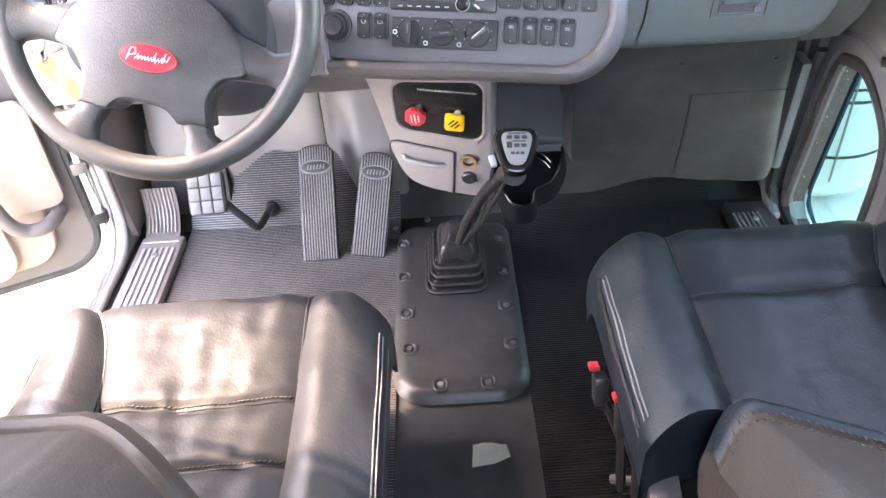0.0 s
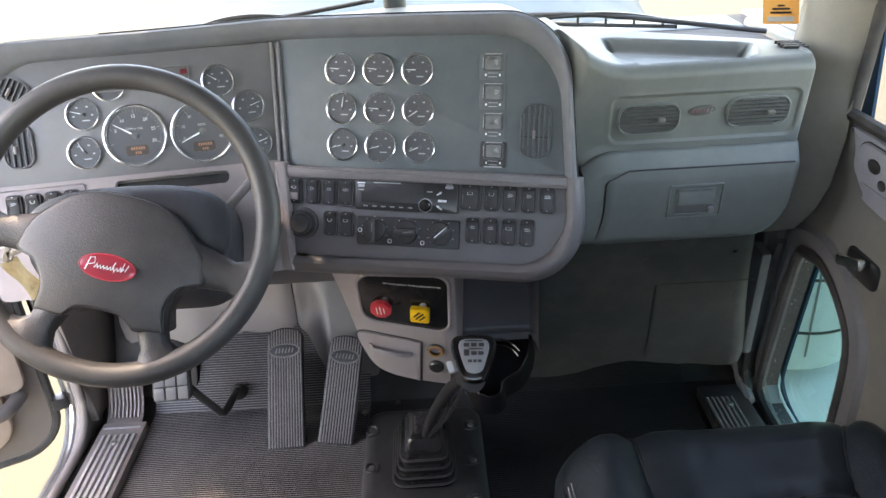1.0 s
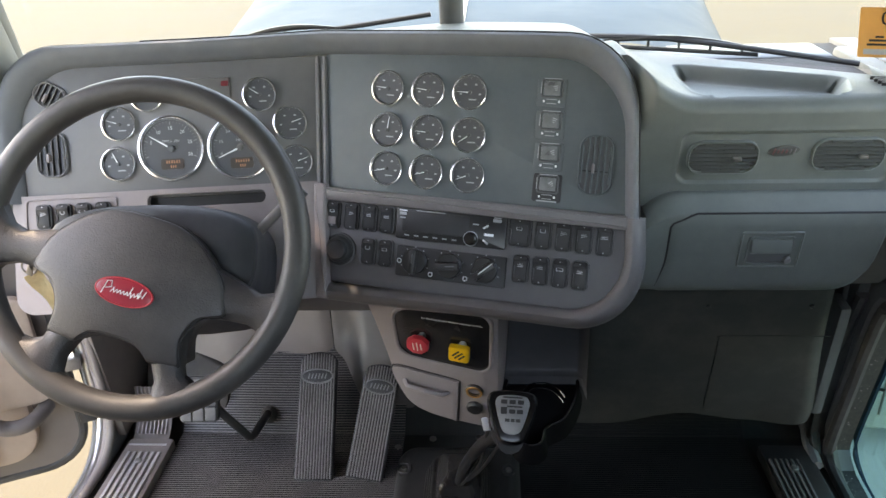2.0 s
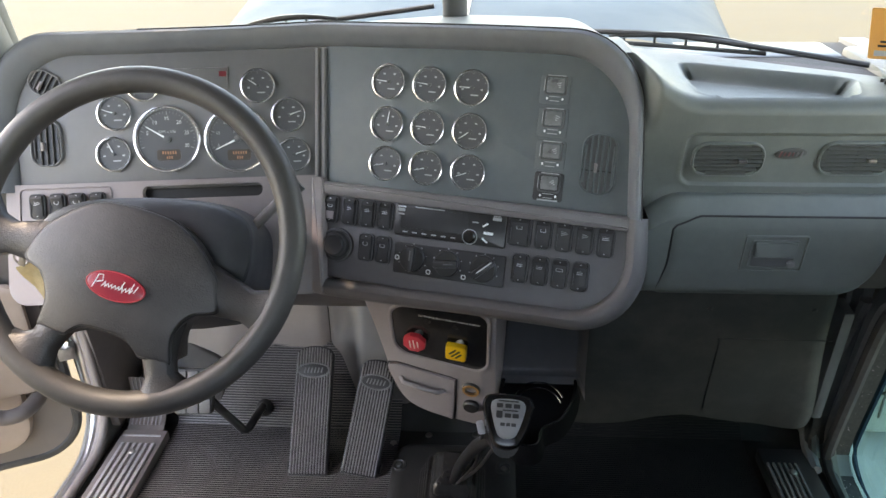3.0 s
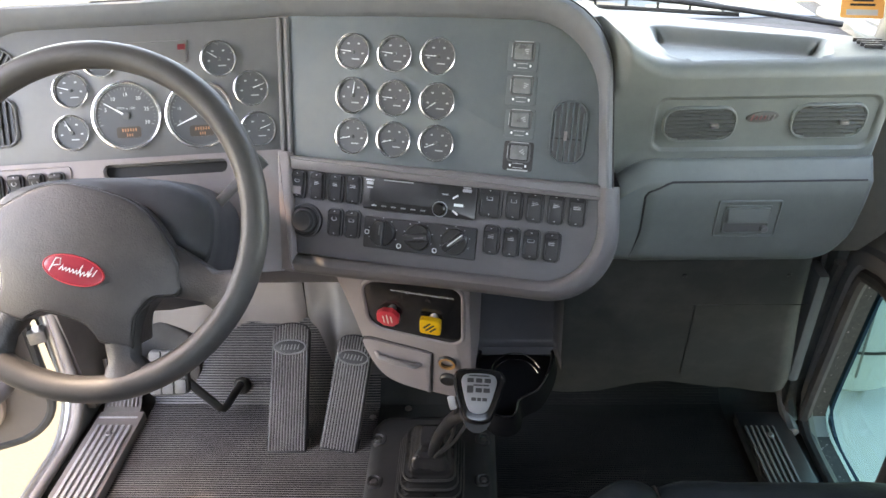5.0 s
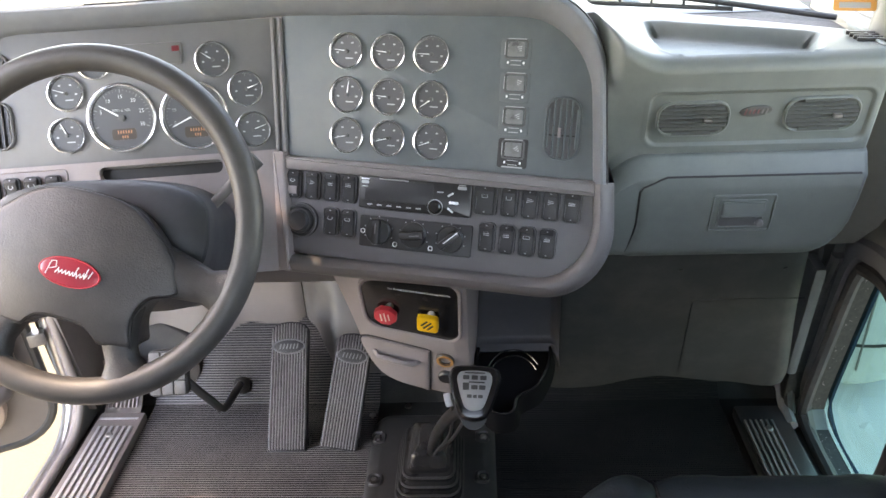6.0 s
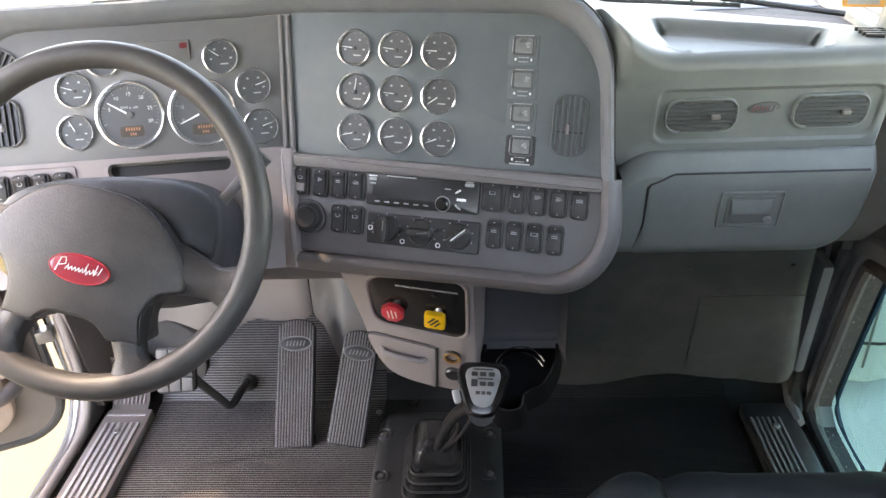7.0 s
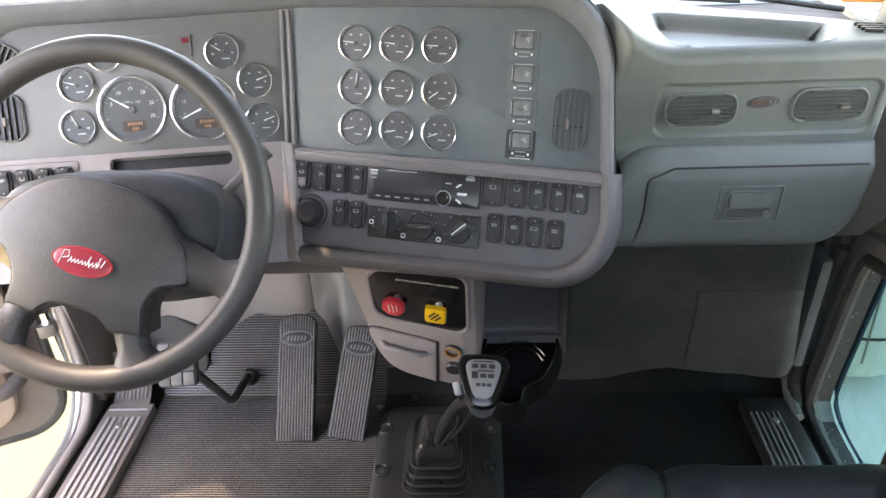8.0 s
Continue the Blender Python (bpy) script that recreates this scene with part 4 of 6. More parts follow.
for nm, x, z, kx, kz, m_ in (("trailer_air_knob", -0.0565, 0.4155, -0.044, 0.446, M_RED), ("parking_brake_knob", 0.0175, 0.404, 0.0275, 0.434, M_YELLOW)):
    base = spot(PP, kx, kz, -0.012)
    head_m = spot(PP, x, z + 0.004, 0.014, -6)
    bm = bmesh.new()
    tube(bm, [base.translation, base.translation.lerp(head_m.translation, 0.5), head_m.translation - (head_m.to_3x3() @ Vector((0, 0, 0.004)))], 0.0075, 12)
    kn = part(nm, bm, M_BLACK if m_ is M_RED else M_STEEL, dash)
    bm = bmesh.new()
    if m_ is M_RED:
        slab(bm, oval(0.0215, 0.0215, 8, start=math.pi / 8), -0.005, 0.005, 0.002, by(head_m))
    else:
        slab(bm, rr(0.0375, 0.0375, 0.006, 4), -0.005, 0.005, 0.002, by(head_m))
    part("knob_head", bm, m_, kn)
    for i in range(3):
        bm = bmesh.new()
        slab(bm, spun(rr(0.0036 if m_ is M_YELLOW else 0.0022, (0.018, 0.022, 0.016)[i], 0.0006, 2, -0.007 + 0.007 * i, 0.0), -40 if m_ is M_YELLOW else 8), 0.005, 0.0056, 0, by(head_m))
        part("print_bar", bm, M_BLACK if m_ is M_YELLOW else M_CREAM, kn, smooth=False)
drawer_pts = [p[:2] for p in curve_through([(0.012, 0.316, 0), (-0.05, 0.330, 0), (-0.112, 0.340, 0), (-0.106, 0.29, 0), (-0.085, 0.240, 0), (-0.05, 0.214, 0), (0.005, 0.198, 0)], 4)]
bm = bmesh.new()
slab(bm, drawer_pts, -0.004, 0.005, 0.003, on(PP))
drawer = part("drawer", bm, M_LIGHT, dash)
bm = bmesh.new()
ring_frame(bm, grown(drawer_pts, 0.0035), grown(drawer_pts, 0.0002), -0.004, 0.0008, on(PP), 0.0001)
part("drawer_gap", bm, M_BLACK, drawer)
bm = bmesh.new()
tube(bm, [on(PP)(x, z, w) for x, z, w in ((-0.092, 0.306, 0.003), (-0.085, 0.302, 0.014), (-0.05, 0.295, 0.016), (-0.018, 0.287, 0.014), (-0.010, 0.283, 0.003))], 0.0058, 10)
part("drawer_pull", bm, M_LIGHT, drawer)
bm = bmesh.new()
slab(bm, spun(rr(0.07, 0.014, 0.006, 4, -0.05, 0.288), -14, -0.05, 0.288), 0.004, 0.0056, 0, on(PP))
part("pull_recess", bm, M_LIGHT, drawer)
for z, m_ in ((0.2945, M_ORANGE), (0.246, M_BLACK)):
    mk = spot(PP, 0.0405, z)
    bm = bmesh.new()
    lathe(bm, [(0.0175, -0.002), (0.0175, 0.004), (0.0155, 0.0065), (0.0115, 0.006), (0.0105, -0.012), (0.0003, -0.012)] if m_ is M_ORANGE else [(0.016, -0.002), (0.016, 0.006), (0.0135, 0.009), (0.0003, 0.0095)], by(mk), 28)
    sk = part("power_socket", bm, M_BLACK, dash)
    if m_ is M_ORANGE:
        bm = bmesh.new()
        lathe(bm, [(0.0168, 0.0045), (0.0155, 0.0069), (0.0118, 0.0066), (0.0112, 0.003)], by(mk), 28, False)
        part("orange_ring", bm, M_ORANGE, sk)

# dark recess and cup holder to the right of the column
bm = bmesh.new()
rings = []
for y, z in ((1.290, 0.515), (1.330, 0.500), (1.372, 0.478), (1.390, 0.452), (1.396, 0.42), (1.396, 0.297), (1.392, 0.289), (1.384, 0.285), (1.380, 0.270)):
    rings.append([Vector((x, y + dy, z)) for x, dy in ((0.076, -0.05), (0.080, -0.012), (0.086, 0.0), (0.240, 0.0), (0.247, -0.008), (0.252, -0.05))])
loft(bm, rings, False)
part("recess_panel", bm, M_RECESS, dash)
CUP = [p[:2] for p in curve_through([(0.098, 1.372, 0), (0.104, 1.386, 0), (0.118, 1.391, 0), (0.170, 1.392, 0), (0.228, 1.391, 0), (0.239, 1.384, 0), (0.238, 1.366, 0), (0.229, 1.341, 0), (0.208, 1.312, 0), (0.184, 1.301, 0), (0.171, 1.292, 0), (0.166, 1.274, 0), (0.156, 1.267, 0), (0.140, 1.266, 0), (0.122, 1.273, 0), (0.108, 1.300, 0), (0.100, 1.335, 0), (0.098, 1.372, 0)], 3)][:-1]


def cup_z(y):
    return 0.284 + 0.54 * (y - 1.396)


bm = bmesh.new()
rings = [[Vector((x, y, cup_z(y) + dz)) for x, y in grown(CUP, g)] for g, dz in ((-0.008, -0.034), (-0.003, -0.016), (0.003, -0.007), (0.0035, 0.0), (0.001, 0.0028), (-0.0025, 0.002), (-0.004, -0.003), (-0.006, -0.018), (-0.010, -0.032))]
loft(bm, rings, True, (True, True))
cup = part("cup_holder", bm, M_CUP, dash, "gloss black open cup holder with a mug slot")
bm = bmesh.new()
tube(bm, [(x, y, cup_z(y) + 0.002) for x, y in CUP if y < 1.345 and x > 0.112], 0.0019, 8)
part("cup_lip", bm, M_GLOSS, cup)
for r, dz in ((0.052, -0.004), (0.049, -0.014)):
    bm = bmesh.new()
    ring = [(0.168 + r * math.cos(radians(a)), 1.330 + r * math.sin(radians(a))) for a in range(28, 155, 6)]
    tube(bm, [(x, y, cup_z(y) + dz) for x, y in ring], 0.0017, 6)
    part("cup_ring", bm, M_GLOSS, cup)

# passenger's side: padded top with a tray, vent face, lower pad with the glove box, kick panel
PF, PG, PK = (1.402, 0.0, -0.1625), (1.373, 0.0, -0.164), (1.5305, 0.0, -0.381)
LIP_Y, LIP_Z = 1.292, 0.862


def pad_back(x):
    """Where the padded top ends under the windshield."""
    return 1.635 - 0.63 * (max(x, 0.36) - 0.414)


def pad_end(y, z):
    """Outer end of the passenger dash."""
    return 0.686 + 0.25 * max(0.0, y - 1.28) * smoothstep(0.83, 0.85, z)


def tray_depth(x, y):
    """Sunken tray in the padded top: rounded corners, steep front and sides, a slower back wall, a fine raised rim."""
    dx = min(x - 0.377 - 0.12 * max(0.0, y - 1.42), 0.607 + 0.36 * (y - 1.30) - x)
    front, rear = y - 1.290 + 0.02 * (x - 0.39), 1.541 - 0.455 * (x - 0.394) - y
    dy, r = min(front, rear), 0.034
    d = r - math.hypot(max(0.0, r - dx), max(0.0, r - dy)) if dx < r or dy < r else min(dx, dy)
    wall = 0.034 if rear < front and rear < dx else (0.010 if front < dx else 0.022)
    return 0.024 * smoothstep(0.0, wall, d) - 0.0016 * math.exp(-(d / 0.004) ** 2)


def band_depth(x, z):
    """Shallow pocket round the two air outlets."""
    dx, dz, r = 0.1590 - abs(x - 0.519), 0.0430 - abs(z - 0.769), 0.018
    d = r - math.hypot(max(0.0, r - dx), max(0.0, r - dz)) if dx < r or dz < r else min(dx, dz)
    return 0.0045 * smoothstep(-0.001, 0.0035, d) - 0.0008 * math.exp(-((d + 0.003) / 0.003) ** 2)


FACE = [(LIP_Y - 0.0268 * math.sin(a), LIP_Z - 0.020 * (1 - math.cos(a))) for a in [math.pi / 2 * k / 8 for k in range(1, 9)]]
FACE += [(1.402 - 0.1625 * z, z) for z in [0.842 - 0.126 * k / 56 for k in range(1, 57)]]
FACE += [(1.2865, 0.7135), (1.2868, 0.7124), (1.2812, 0.7118), (1.2785, 0.7095), (1.2752, 0.7030), (1.2712, 0.6960), (1.2672, 0.6895), (1.2632, 0.6835)]
FACE += [(1.373 - 0.164 * z, z) for z in [0.680 - 0.125 * k / 20 for k in range(21)]]
FACE += [(1.2840, 0.548), (1.2872, 0.541), (1.2925, 0.534), (1.3000, 0.528), (1.3120, 0.522), (1.3280, 0.517), (1.3500, 0.513)]
LID_ROW = 8 + 56 + 8


def pad_point(k, row):
    """Point of the vent face and lower pad: k runs from the gauge panel (0) to the outer end (1)."""
    y, z = FACE[row]
    x = 0.284 + (pad_end(y, z) - 0.284) * k
    near = 1 - smoothstep(0.27, 0.40, x)
    q = Vector((x, y, z))
    if 0.716 < z < 0.842:
        q.y += band_depth(x, z)
    # the crease dips towards the gauge panel; the lower outer corner is rounded off
    dip = 0.0345 * (max(0.0, 0.368 - x) / 0.060) ** 2
    q.z -= min(dip, 0.06) * smoothstep(0.845, 0.7125, z) * smoothstep(0.55, 0.7125, z)
    q.z += 0.045 * max(0.0, (x - 0.606) / 0.080) ** 4 * (1 - smoothstep(0.515, 0.66, z))
    q.z += 0.052 * near ** 1.7 * smoothstep(0.76, 0.85, z)
    q.y += 0.022 * near * (1 - smoothstep(0.74, 0.84, z)) * smoothstep(0.70, 0.73, z)
    if z > 0.69:
        q.y += max(0.0, 1.015 - 0.27 * x + 0.43 * q.z - 0.004 - q.y) * (1 - smoothstep(0.284, 0.318, x))
    q.y += 0.03 * (1 - smoothstep(0.283, 0.298, x))
    return q


def top_point(k, f):
    """Point of the padded top: f runs from the back edge (0) to the front lip (1)."""
    x = 0.284 + 0.40 * k
    for _ in range(3):
        y = pad_back(x) + (LIP_Y - pad_back(x)) * f
        x = 0.284 + (pad_end(y, 0.86) - 0.284) * k
    near = 1 - smoothstep(0.27, 0.40, x)
    z = 0.848 + (LIP_Z - 0.848) * f - tray_depth(x, y) + 0.052 * near ** 1.7 * (0.3 + 0.7 * smoothstep(0.0, 0.6, f))
    y += max(0.0, 1.015 - 0.27 * x + 0.43 * z - 0.004 - y) * (1 - smoothstep(0.284, 0.318, x))
    return Vector((x, y + 0.03 * (1 - smoothstep(0.283, 0.298, x)), z))


bm = bmesh.new()
rings = []
COLS = 150
for i in range(COLS + 1):
    k = i / COLS
    ring = [top_point(k, 0.0) + Vector((0, dy, dz)) for dy, dz in ((0.05, -0.07), (0.012, -0.012))]
    ring += [top_point(k, j / 90) for j in range(91)]
    ring += [pad_point(k, row) for row in range(len(FACE))]
    rings.append(ring)
for dx, dy in ((0.004, 0.003), (0.0065, 0.010), (0.007, 0.03), (0.007, 0.16)):
    rings.append([p + Vector((dx, min(dy, max(0.0, 1.48 - p.y)), 0)) for p in rings[COLS]])
rings.insert(0, [p + Vector((-0.024, 0.05, -0.014)) for p in rings[0]])
loft(bm, rings, False)
part("passenger_dash", bm, M_PAD, dash, "grey-green padded passenger dash with a moulded tray")

vent(PF, 0.4245, 0.770, 0.106, 0.056, 0.022, False, 8, well=M_VENT, fins=M_VENT, rim=M_PAD, back=0.004)
vent(PF, 0.609, 0.7725, 0.108, 0.056, 0.022, False, 8, well=M_VENT, fins=M_VENT, rim=M_PAD, back=0.004)
bm = bmesh.new()
slab(bm, spun(oval(0.023, 0.0085, 20, 0.514, 0.779), 6, 0.514, 0.779), -0.006, -0.0012, 0.001, on(PF))
lg = part("emblem", bm, M_VENT, dash)
for i in range(6):
    bm = bmesh.new()
    slab(bm, spun(rr(0.0022, (0.010, 0.006, 0.007, 0.006, 0.006, 0.009)[i], 0.0005, 2, 0.499 + 0.006 * i, 0.779), -15, 0.499 + 0.006 * i, 0.779), -0.0015, 0.0002, 0, on(PF))
    part("emblem_bar", bm, M_EMBLEM if i < 4 else M_MID, lg, smooth=False)

# glove box lid: follows the lower pad a little proud of it, with a dark gap along its top and inner side
def lid_left(z):
    return 0.3565 + 0.0285 * (1 - smoothstep(0.0, 0.022, 0.680 - z)) ** 2 - 0.013 * (1 - smoothstep(0.52, 0.605, z))


bm = bmesh.new()
rings = []
last = len(FACE) - 1
for j, row in enumerate(range(LID_ROW, last + 1)):
    z = FACE[row][1]
    x0, x1 = lid_left(z), pad_end(FACE[row][0], z) - 0.004
    ring = []
    for i in range(41):
        x = x0 + (x1 - x0) * i / 40
        q = pad_point((x - 0.284) / (pad_end(FACE[row][0], z) - 0.284), row)
        out = 0.0040 * smoothstep(-0.5, 3.0, j) * smoothstep(-0.0005, 0.004, x - x0) - 0.0005
        ring.append(q + Vector((0, -out, -0.15 * out)))
    rings.append(ring)
loft(bm, rings, False)
glove = part("glove_box_lid", bm, M_PAD, dash)
bm = bmesh.new()
gap = [pad_point((x - 0.284) / (pad_end(FACE[LID_ROW][0], 0.682) - 0.284), LID_ROW - 1) for x in [0.680 - 0.286 * i / 30 for i in range(31)]]
for row in range(LID_ROW, last - 4):
    z = FACE[row][1]
    gap.append(pad_point((lid_left(z) - 0.0015 - 0.284) / (pad_end(FACE[row][0], z) - 0.284), row))
tube(bm, gap, [0.0018] * (len(gap) - 8) + [0.0018 - 0.0002 * i for i in range(8)], 6)
part("lid_gap", bm, M_SEAM, glove)
bm = bmesh.new()
ring_frame(bm, rr(0.096, 0.068, 0.004, 4, 0.5145, 0.619), rr(0.091, 0.063, 0.003, 4, 0.5145, 0.619), 0.000, 0.0062, on(PG), 0.001)
part("latch_frame", bm, M_PAD, glove)
bm = bmesh.new()
plate(bm, rr(0.072, 0.053, 0.006, 4, 0.5145, 0.6175), [rr(0.066, 0.047, 0.005, 4, 0.5145, 0.6175)[::-1]], 0.002, 0.0062, on(PG))
lt = part("latch_bezel", bm, M_PAD, glove)
bm = bmesh.new()
slab(bm, rr(0.066, 0.047, 0.005, 4, 0.5145, 0.6175), 0.0, 0.0042, 0, on(PG))
part("latch_recess", bm, M_HOOD, lt)
bm = bmesh.new()
loft(bm, [[on(PG)(x, z, w) for x in (0.4835, 0.486, 0.543, 0.5455)] for z, w in ((0.6405, 0.004), (0.6400, 0.0075), (0.6300, 0.0095), (0.6200, 0.0110), (0.6160, 0.0110), (0.6140, 0.0090), (0.6145, 0.004))], False)
part("latch_paddle", bm, M_PAD, lt)
bm = bmesh.new()
lathe(bm, [(0.0062, 0.003), (0.0062, 0.0085), (0.0045, 0.0098), (0.0003, 0.0095)], by(spot(PG, 0.544, 0.6005)), 16)
part("lock", bm, M_MID, lt)

KICK_FOOT = [p[1] for p in curve_through([(0.0, 0.084, 0), (0.14, 0.080, 0), (0.30, 0.088, 0), (0.46, 0.112, 0), (0.58, 0.124, 0), (0.70, 0.112, 0), (0.82, 0.100, 0), (0.92, 0.104, 0), (1.0, 0.118, 0)], 6)]


def kick_y(x, z):
    return 1.5305 - 0.381 * z - 0.030 * smoothstep(0.62, 0.73, x) * (1 - smoothstep(0.10, 0.42, z)) + 0.012 * (1 - smoothstep(0.235, 0.262, x))


bm = bmesh.new()
rings = []
for i, z0 in enumerate(KICK_FOOT):
    k = i / (len(KICK_FOOT) - 1)
    ring = []
    for j in range(31):
        z = 0.56 + (z0 - 0.56) * j / 30
        x = 0.238 + (0.735 - 0.18 * max(0.0, z - 0.15) - 0.238) * k
        ring.append(Vector((x, kick_y(x, z) + 0.012 * smoothstep(0.96, 1.0, k), z)))
    rings.append(ring + [ring[-1] + Vector((0, dy, dz)) for dy, dz in ((0.001, -0.005), (0.005, -0.008), (0.05, -0.006))])
rings.insert(0, [p + Vector((-0.006, 0.010, 0)) for p in rings[0]])
rings.insert(0, [p + Vector((-0.002, 0.14, 0)) for p in rings[0]])
rings.append([p + Vector((0.003, 0.10, 0)) for p in rings[-1]])
loft(bm, rings, False)
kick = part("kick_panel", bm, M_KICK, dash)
cover = [p[:2] for p in curve_through([(0.70, 0.378, 0), (0.515, 0.378, 0), (0.501, 0.366, 0), (0.506, 0.30, 0), (0.517, 0.165, 0), (0.520, 0.148, 0)], 4)]
bm = bmesh.new()
tube(bm, [(x, kick_y(x, z) - 0.0002, z) for x, z in cover], 0.0011, 6)
part("access_cover_gap", bm, M_SEAM, kick)
for x, z in ((0.30, 0.455), (0.46, 0.462), (0.64, 0.462)):
    bm = bmesh.new()
    lathe(bm, [(0.0045, -0.001), (0.0045, 0.0015), (0.003, 0.0025), (0.0003, 0.002)], by(spot(PK, x, z)), 12)
    part("screw", bm, M_BLACK, kick)

# small demister grille at the outer end of the dash top, and the dark post behind that end
for j in range(4):
    bm = bmesh.new()
    box(bm, (0.040, 0.005, 0.006), pose(0.690, 1.345 + 0.013 * j, 0.8600, 0, 0, -14), 0.001)
    part("demister_slat", bm, M_BLACK, dash, smooth=False)
# pale covers on the firewall under the driver's side; their feet run behind the mat
def cover_sheet(nm, x0, x1, depth_at, material):
    bm = bmesh.new()
    rings = []
    for i in range(33):
        x = x0 + (x1 - x0) * i / 32
        edge = 0.012 * (max(0.0, abs(2 * i / 32 - 1) - 0.86) / 0.14) ** 2
        rings.append([Vector((x, depth_at(x, z) + edge, z)) for z in [0.56 - 0.52 * k / 28 for k in range(29)]])
    loft(bm, rings, False)
    part(nm, bm, material, dash)


def knee_depth(x, z):
    return 1.682 - 0.050 * (1 - smoothstep(-0.56, -0.44, x)) * (1 - smoothstep(0.10, 0.34, z)) - 0.10 * smoothstep(0.30, 0.56, z) - 0.004 * math.sin(14 * x)


def duct_depth(x, z):
    swell = smoothstep(-0.300, -0.215, x) * (1 - smoothstep(0.13, 0.33, z))
    return 1.678 - 0.085 * swell + 0.018 * math.exp(-((x + 0.262) / 0.028) ** 2 - ((z - 0.20) / 0.05) ** 2) - 0.10 * smoothstep(0.30, 0.56, z)


cover_sheet("knee_cover", -0.735, -0.3088, knee_depth, M_PALE)
cover_sheet("column_cover", -0.3062, -0.105, duct_depth, M_DUCT)
bm = bmesh.new()
rings = []
for i in range(25):
    x = -0.735 + 0.628 * i / 24
    rings.append([Vector((x, y, z)) for y, z in ((1.345, 0.575), (1.318, 0.545), (1.320, 0.520), (1.330, 0.492), (1.345, 0.468), (1.358, 0.451), (1.364, 0.447), (1.374, 0.449), (1.470, 0.500))])
loft(bm, rings, False)
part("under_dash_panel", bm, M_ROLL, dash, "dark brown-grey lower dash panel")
bm = bmesh.new()
slab(bm, [(-0.750, 0.03), (-0.565, 0.03), (-0.552, 0.06), (-0.556, 0.125), (-0.575, 0.138), (-0.631, 0.165), (-0.678, 0.190), (-0.750, 0.220)], -0.02, 0.0, 0.006, lambda x, z, w: Vector((x, 1.570 + 0.50 * (z - 0.02) - w, z)))
part("toe_side_cover", bm, M_TOE, dash, "dark brown moulded cover in the corner of the footwell")

# ---- things on the driver's side ----
WC = Vector((-0.402, 1.060, 0.733))
TILT_W = radians(31)
w_n = Vector((0, -math.cos(TILT_W), math.sin(TILT_W)))
w_u = Vector((1, 0, 0))
WHEEL = Matrix((w_u, w_n.cross(w_u), w_n)).transposed().to_4x4()
WHEEL.translation = WC
WHEEL = WHEEL @ pose(0, 0, 0, 0, 0, -15)

wheel = thing("steering_wheel", WC, "dark grey four-spoke steering wheel with a red oval badge", "steering wheel")
bm = bmesh.new()
tube(bm, [WHEEL @ Vector((0.2165 * math.cos(2 * math.pi * i / 72), 0.2165 * math.sin(2 * math.pi * i / 72), 0)) for i in range(72)], 0.0180, 14, True)
part("rim", bm, M_RIM, wheel)
half_pad = [(0.0, 0.0345), (-0.045, 0.031), (-0.078, 0.016), (-0.108, -0.010), (-0.124, -0.030), (-0.1335, -0.054), (-0.1365, -0.066), (-0.130, -0.0725), (-0.110, -0.0785), (-0.097, -0.093), (-0.0895, -0.113), (-0.091, -0.132), (-0.094, -0.148), (-0.089, -0.1505), (-0.070, -0.1515), (-0.053, -0.152), (-0.0465, -0.146), (-0.034, -0.136), (-0.018, -0.1325)]
pad_pts = [(x + 0.006, y + 0.009) for x, y in [p[:2] for p in curve_through([(x, z, 0) for x, z in half_pad + [(0.0, -0.132)] + [(-x, z) for x, z in half_pad[:0:-1]] + half_pad[:1]], 3)][:-1]]


def dome(x, y):
    """Height of the horn pad's skin over the wheel's plane."""
    return 0.0255 - 0.0105 * ((x - 0.006) / 0.12) ** 2 - 0.0090 * ((y + 0.046) / 0.09) ** 2


bm = bmesh.new()
rings = []
for f, sink in ((0.95, 0.07), (0.985, 0.03), (1.0, 0.010), (0.9985, 0.0045), (0.992, 0.0018), (0.980, 0.0005), (0.955, 0.0), (0.90, 0.0), (0.82, 0.0), (0.72, 0.0), (0.60, 0.0), (0.47, 0.0), (0.33, 0.0), (0.19, 0.0), (0.06, 0.0)):
    ring = []
    for x, y in pad_pts:
        u, v = 0.006 + (x - 0.006) * f, -0.046 + (y + 0.046) * f
        ring.append(WHEEL @ Vector((u, v, dome(u, v) - sink)))
    rings.append(ring)
loft(bm, rings, True, (True, True))
hub = part("hub_pad", bm, M_WHEEL, wheel, "grained soft horn pad")
bm = bmesh.new()
tube(bm, [WHEEL @ Vector((x, y, dome(x, y) - 0.0045)) for x, y in pad_pts], 0.0019, 6, True)
part("pad_seam", bm, M_SEAM, hub)
m = WHEEL @ pose(0.0095, -0.0625, 0.0248)
bm = bmesh.new()
slab(bm, oval(0.0395, 0.0178, 36), -0.003, 0.002, 0.001, by(m))
part("badge", bm, M_BADGE, hub)
bm = bmesh.new()
ring_frame(bm, oval(0.0405, 0.0188, 36), oval(0.039, 0.0173, 36), -0.002, 0.0026, by(m), 0.0004)
part("badge_rim", bm, M_RED, hub)
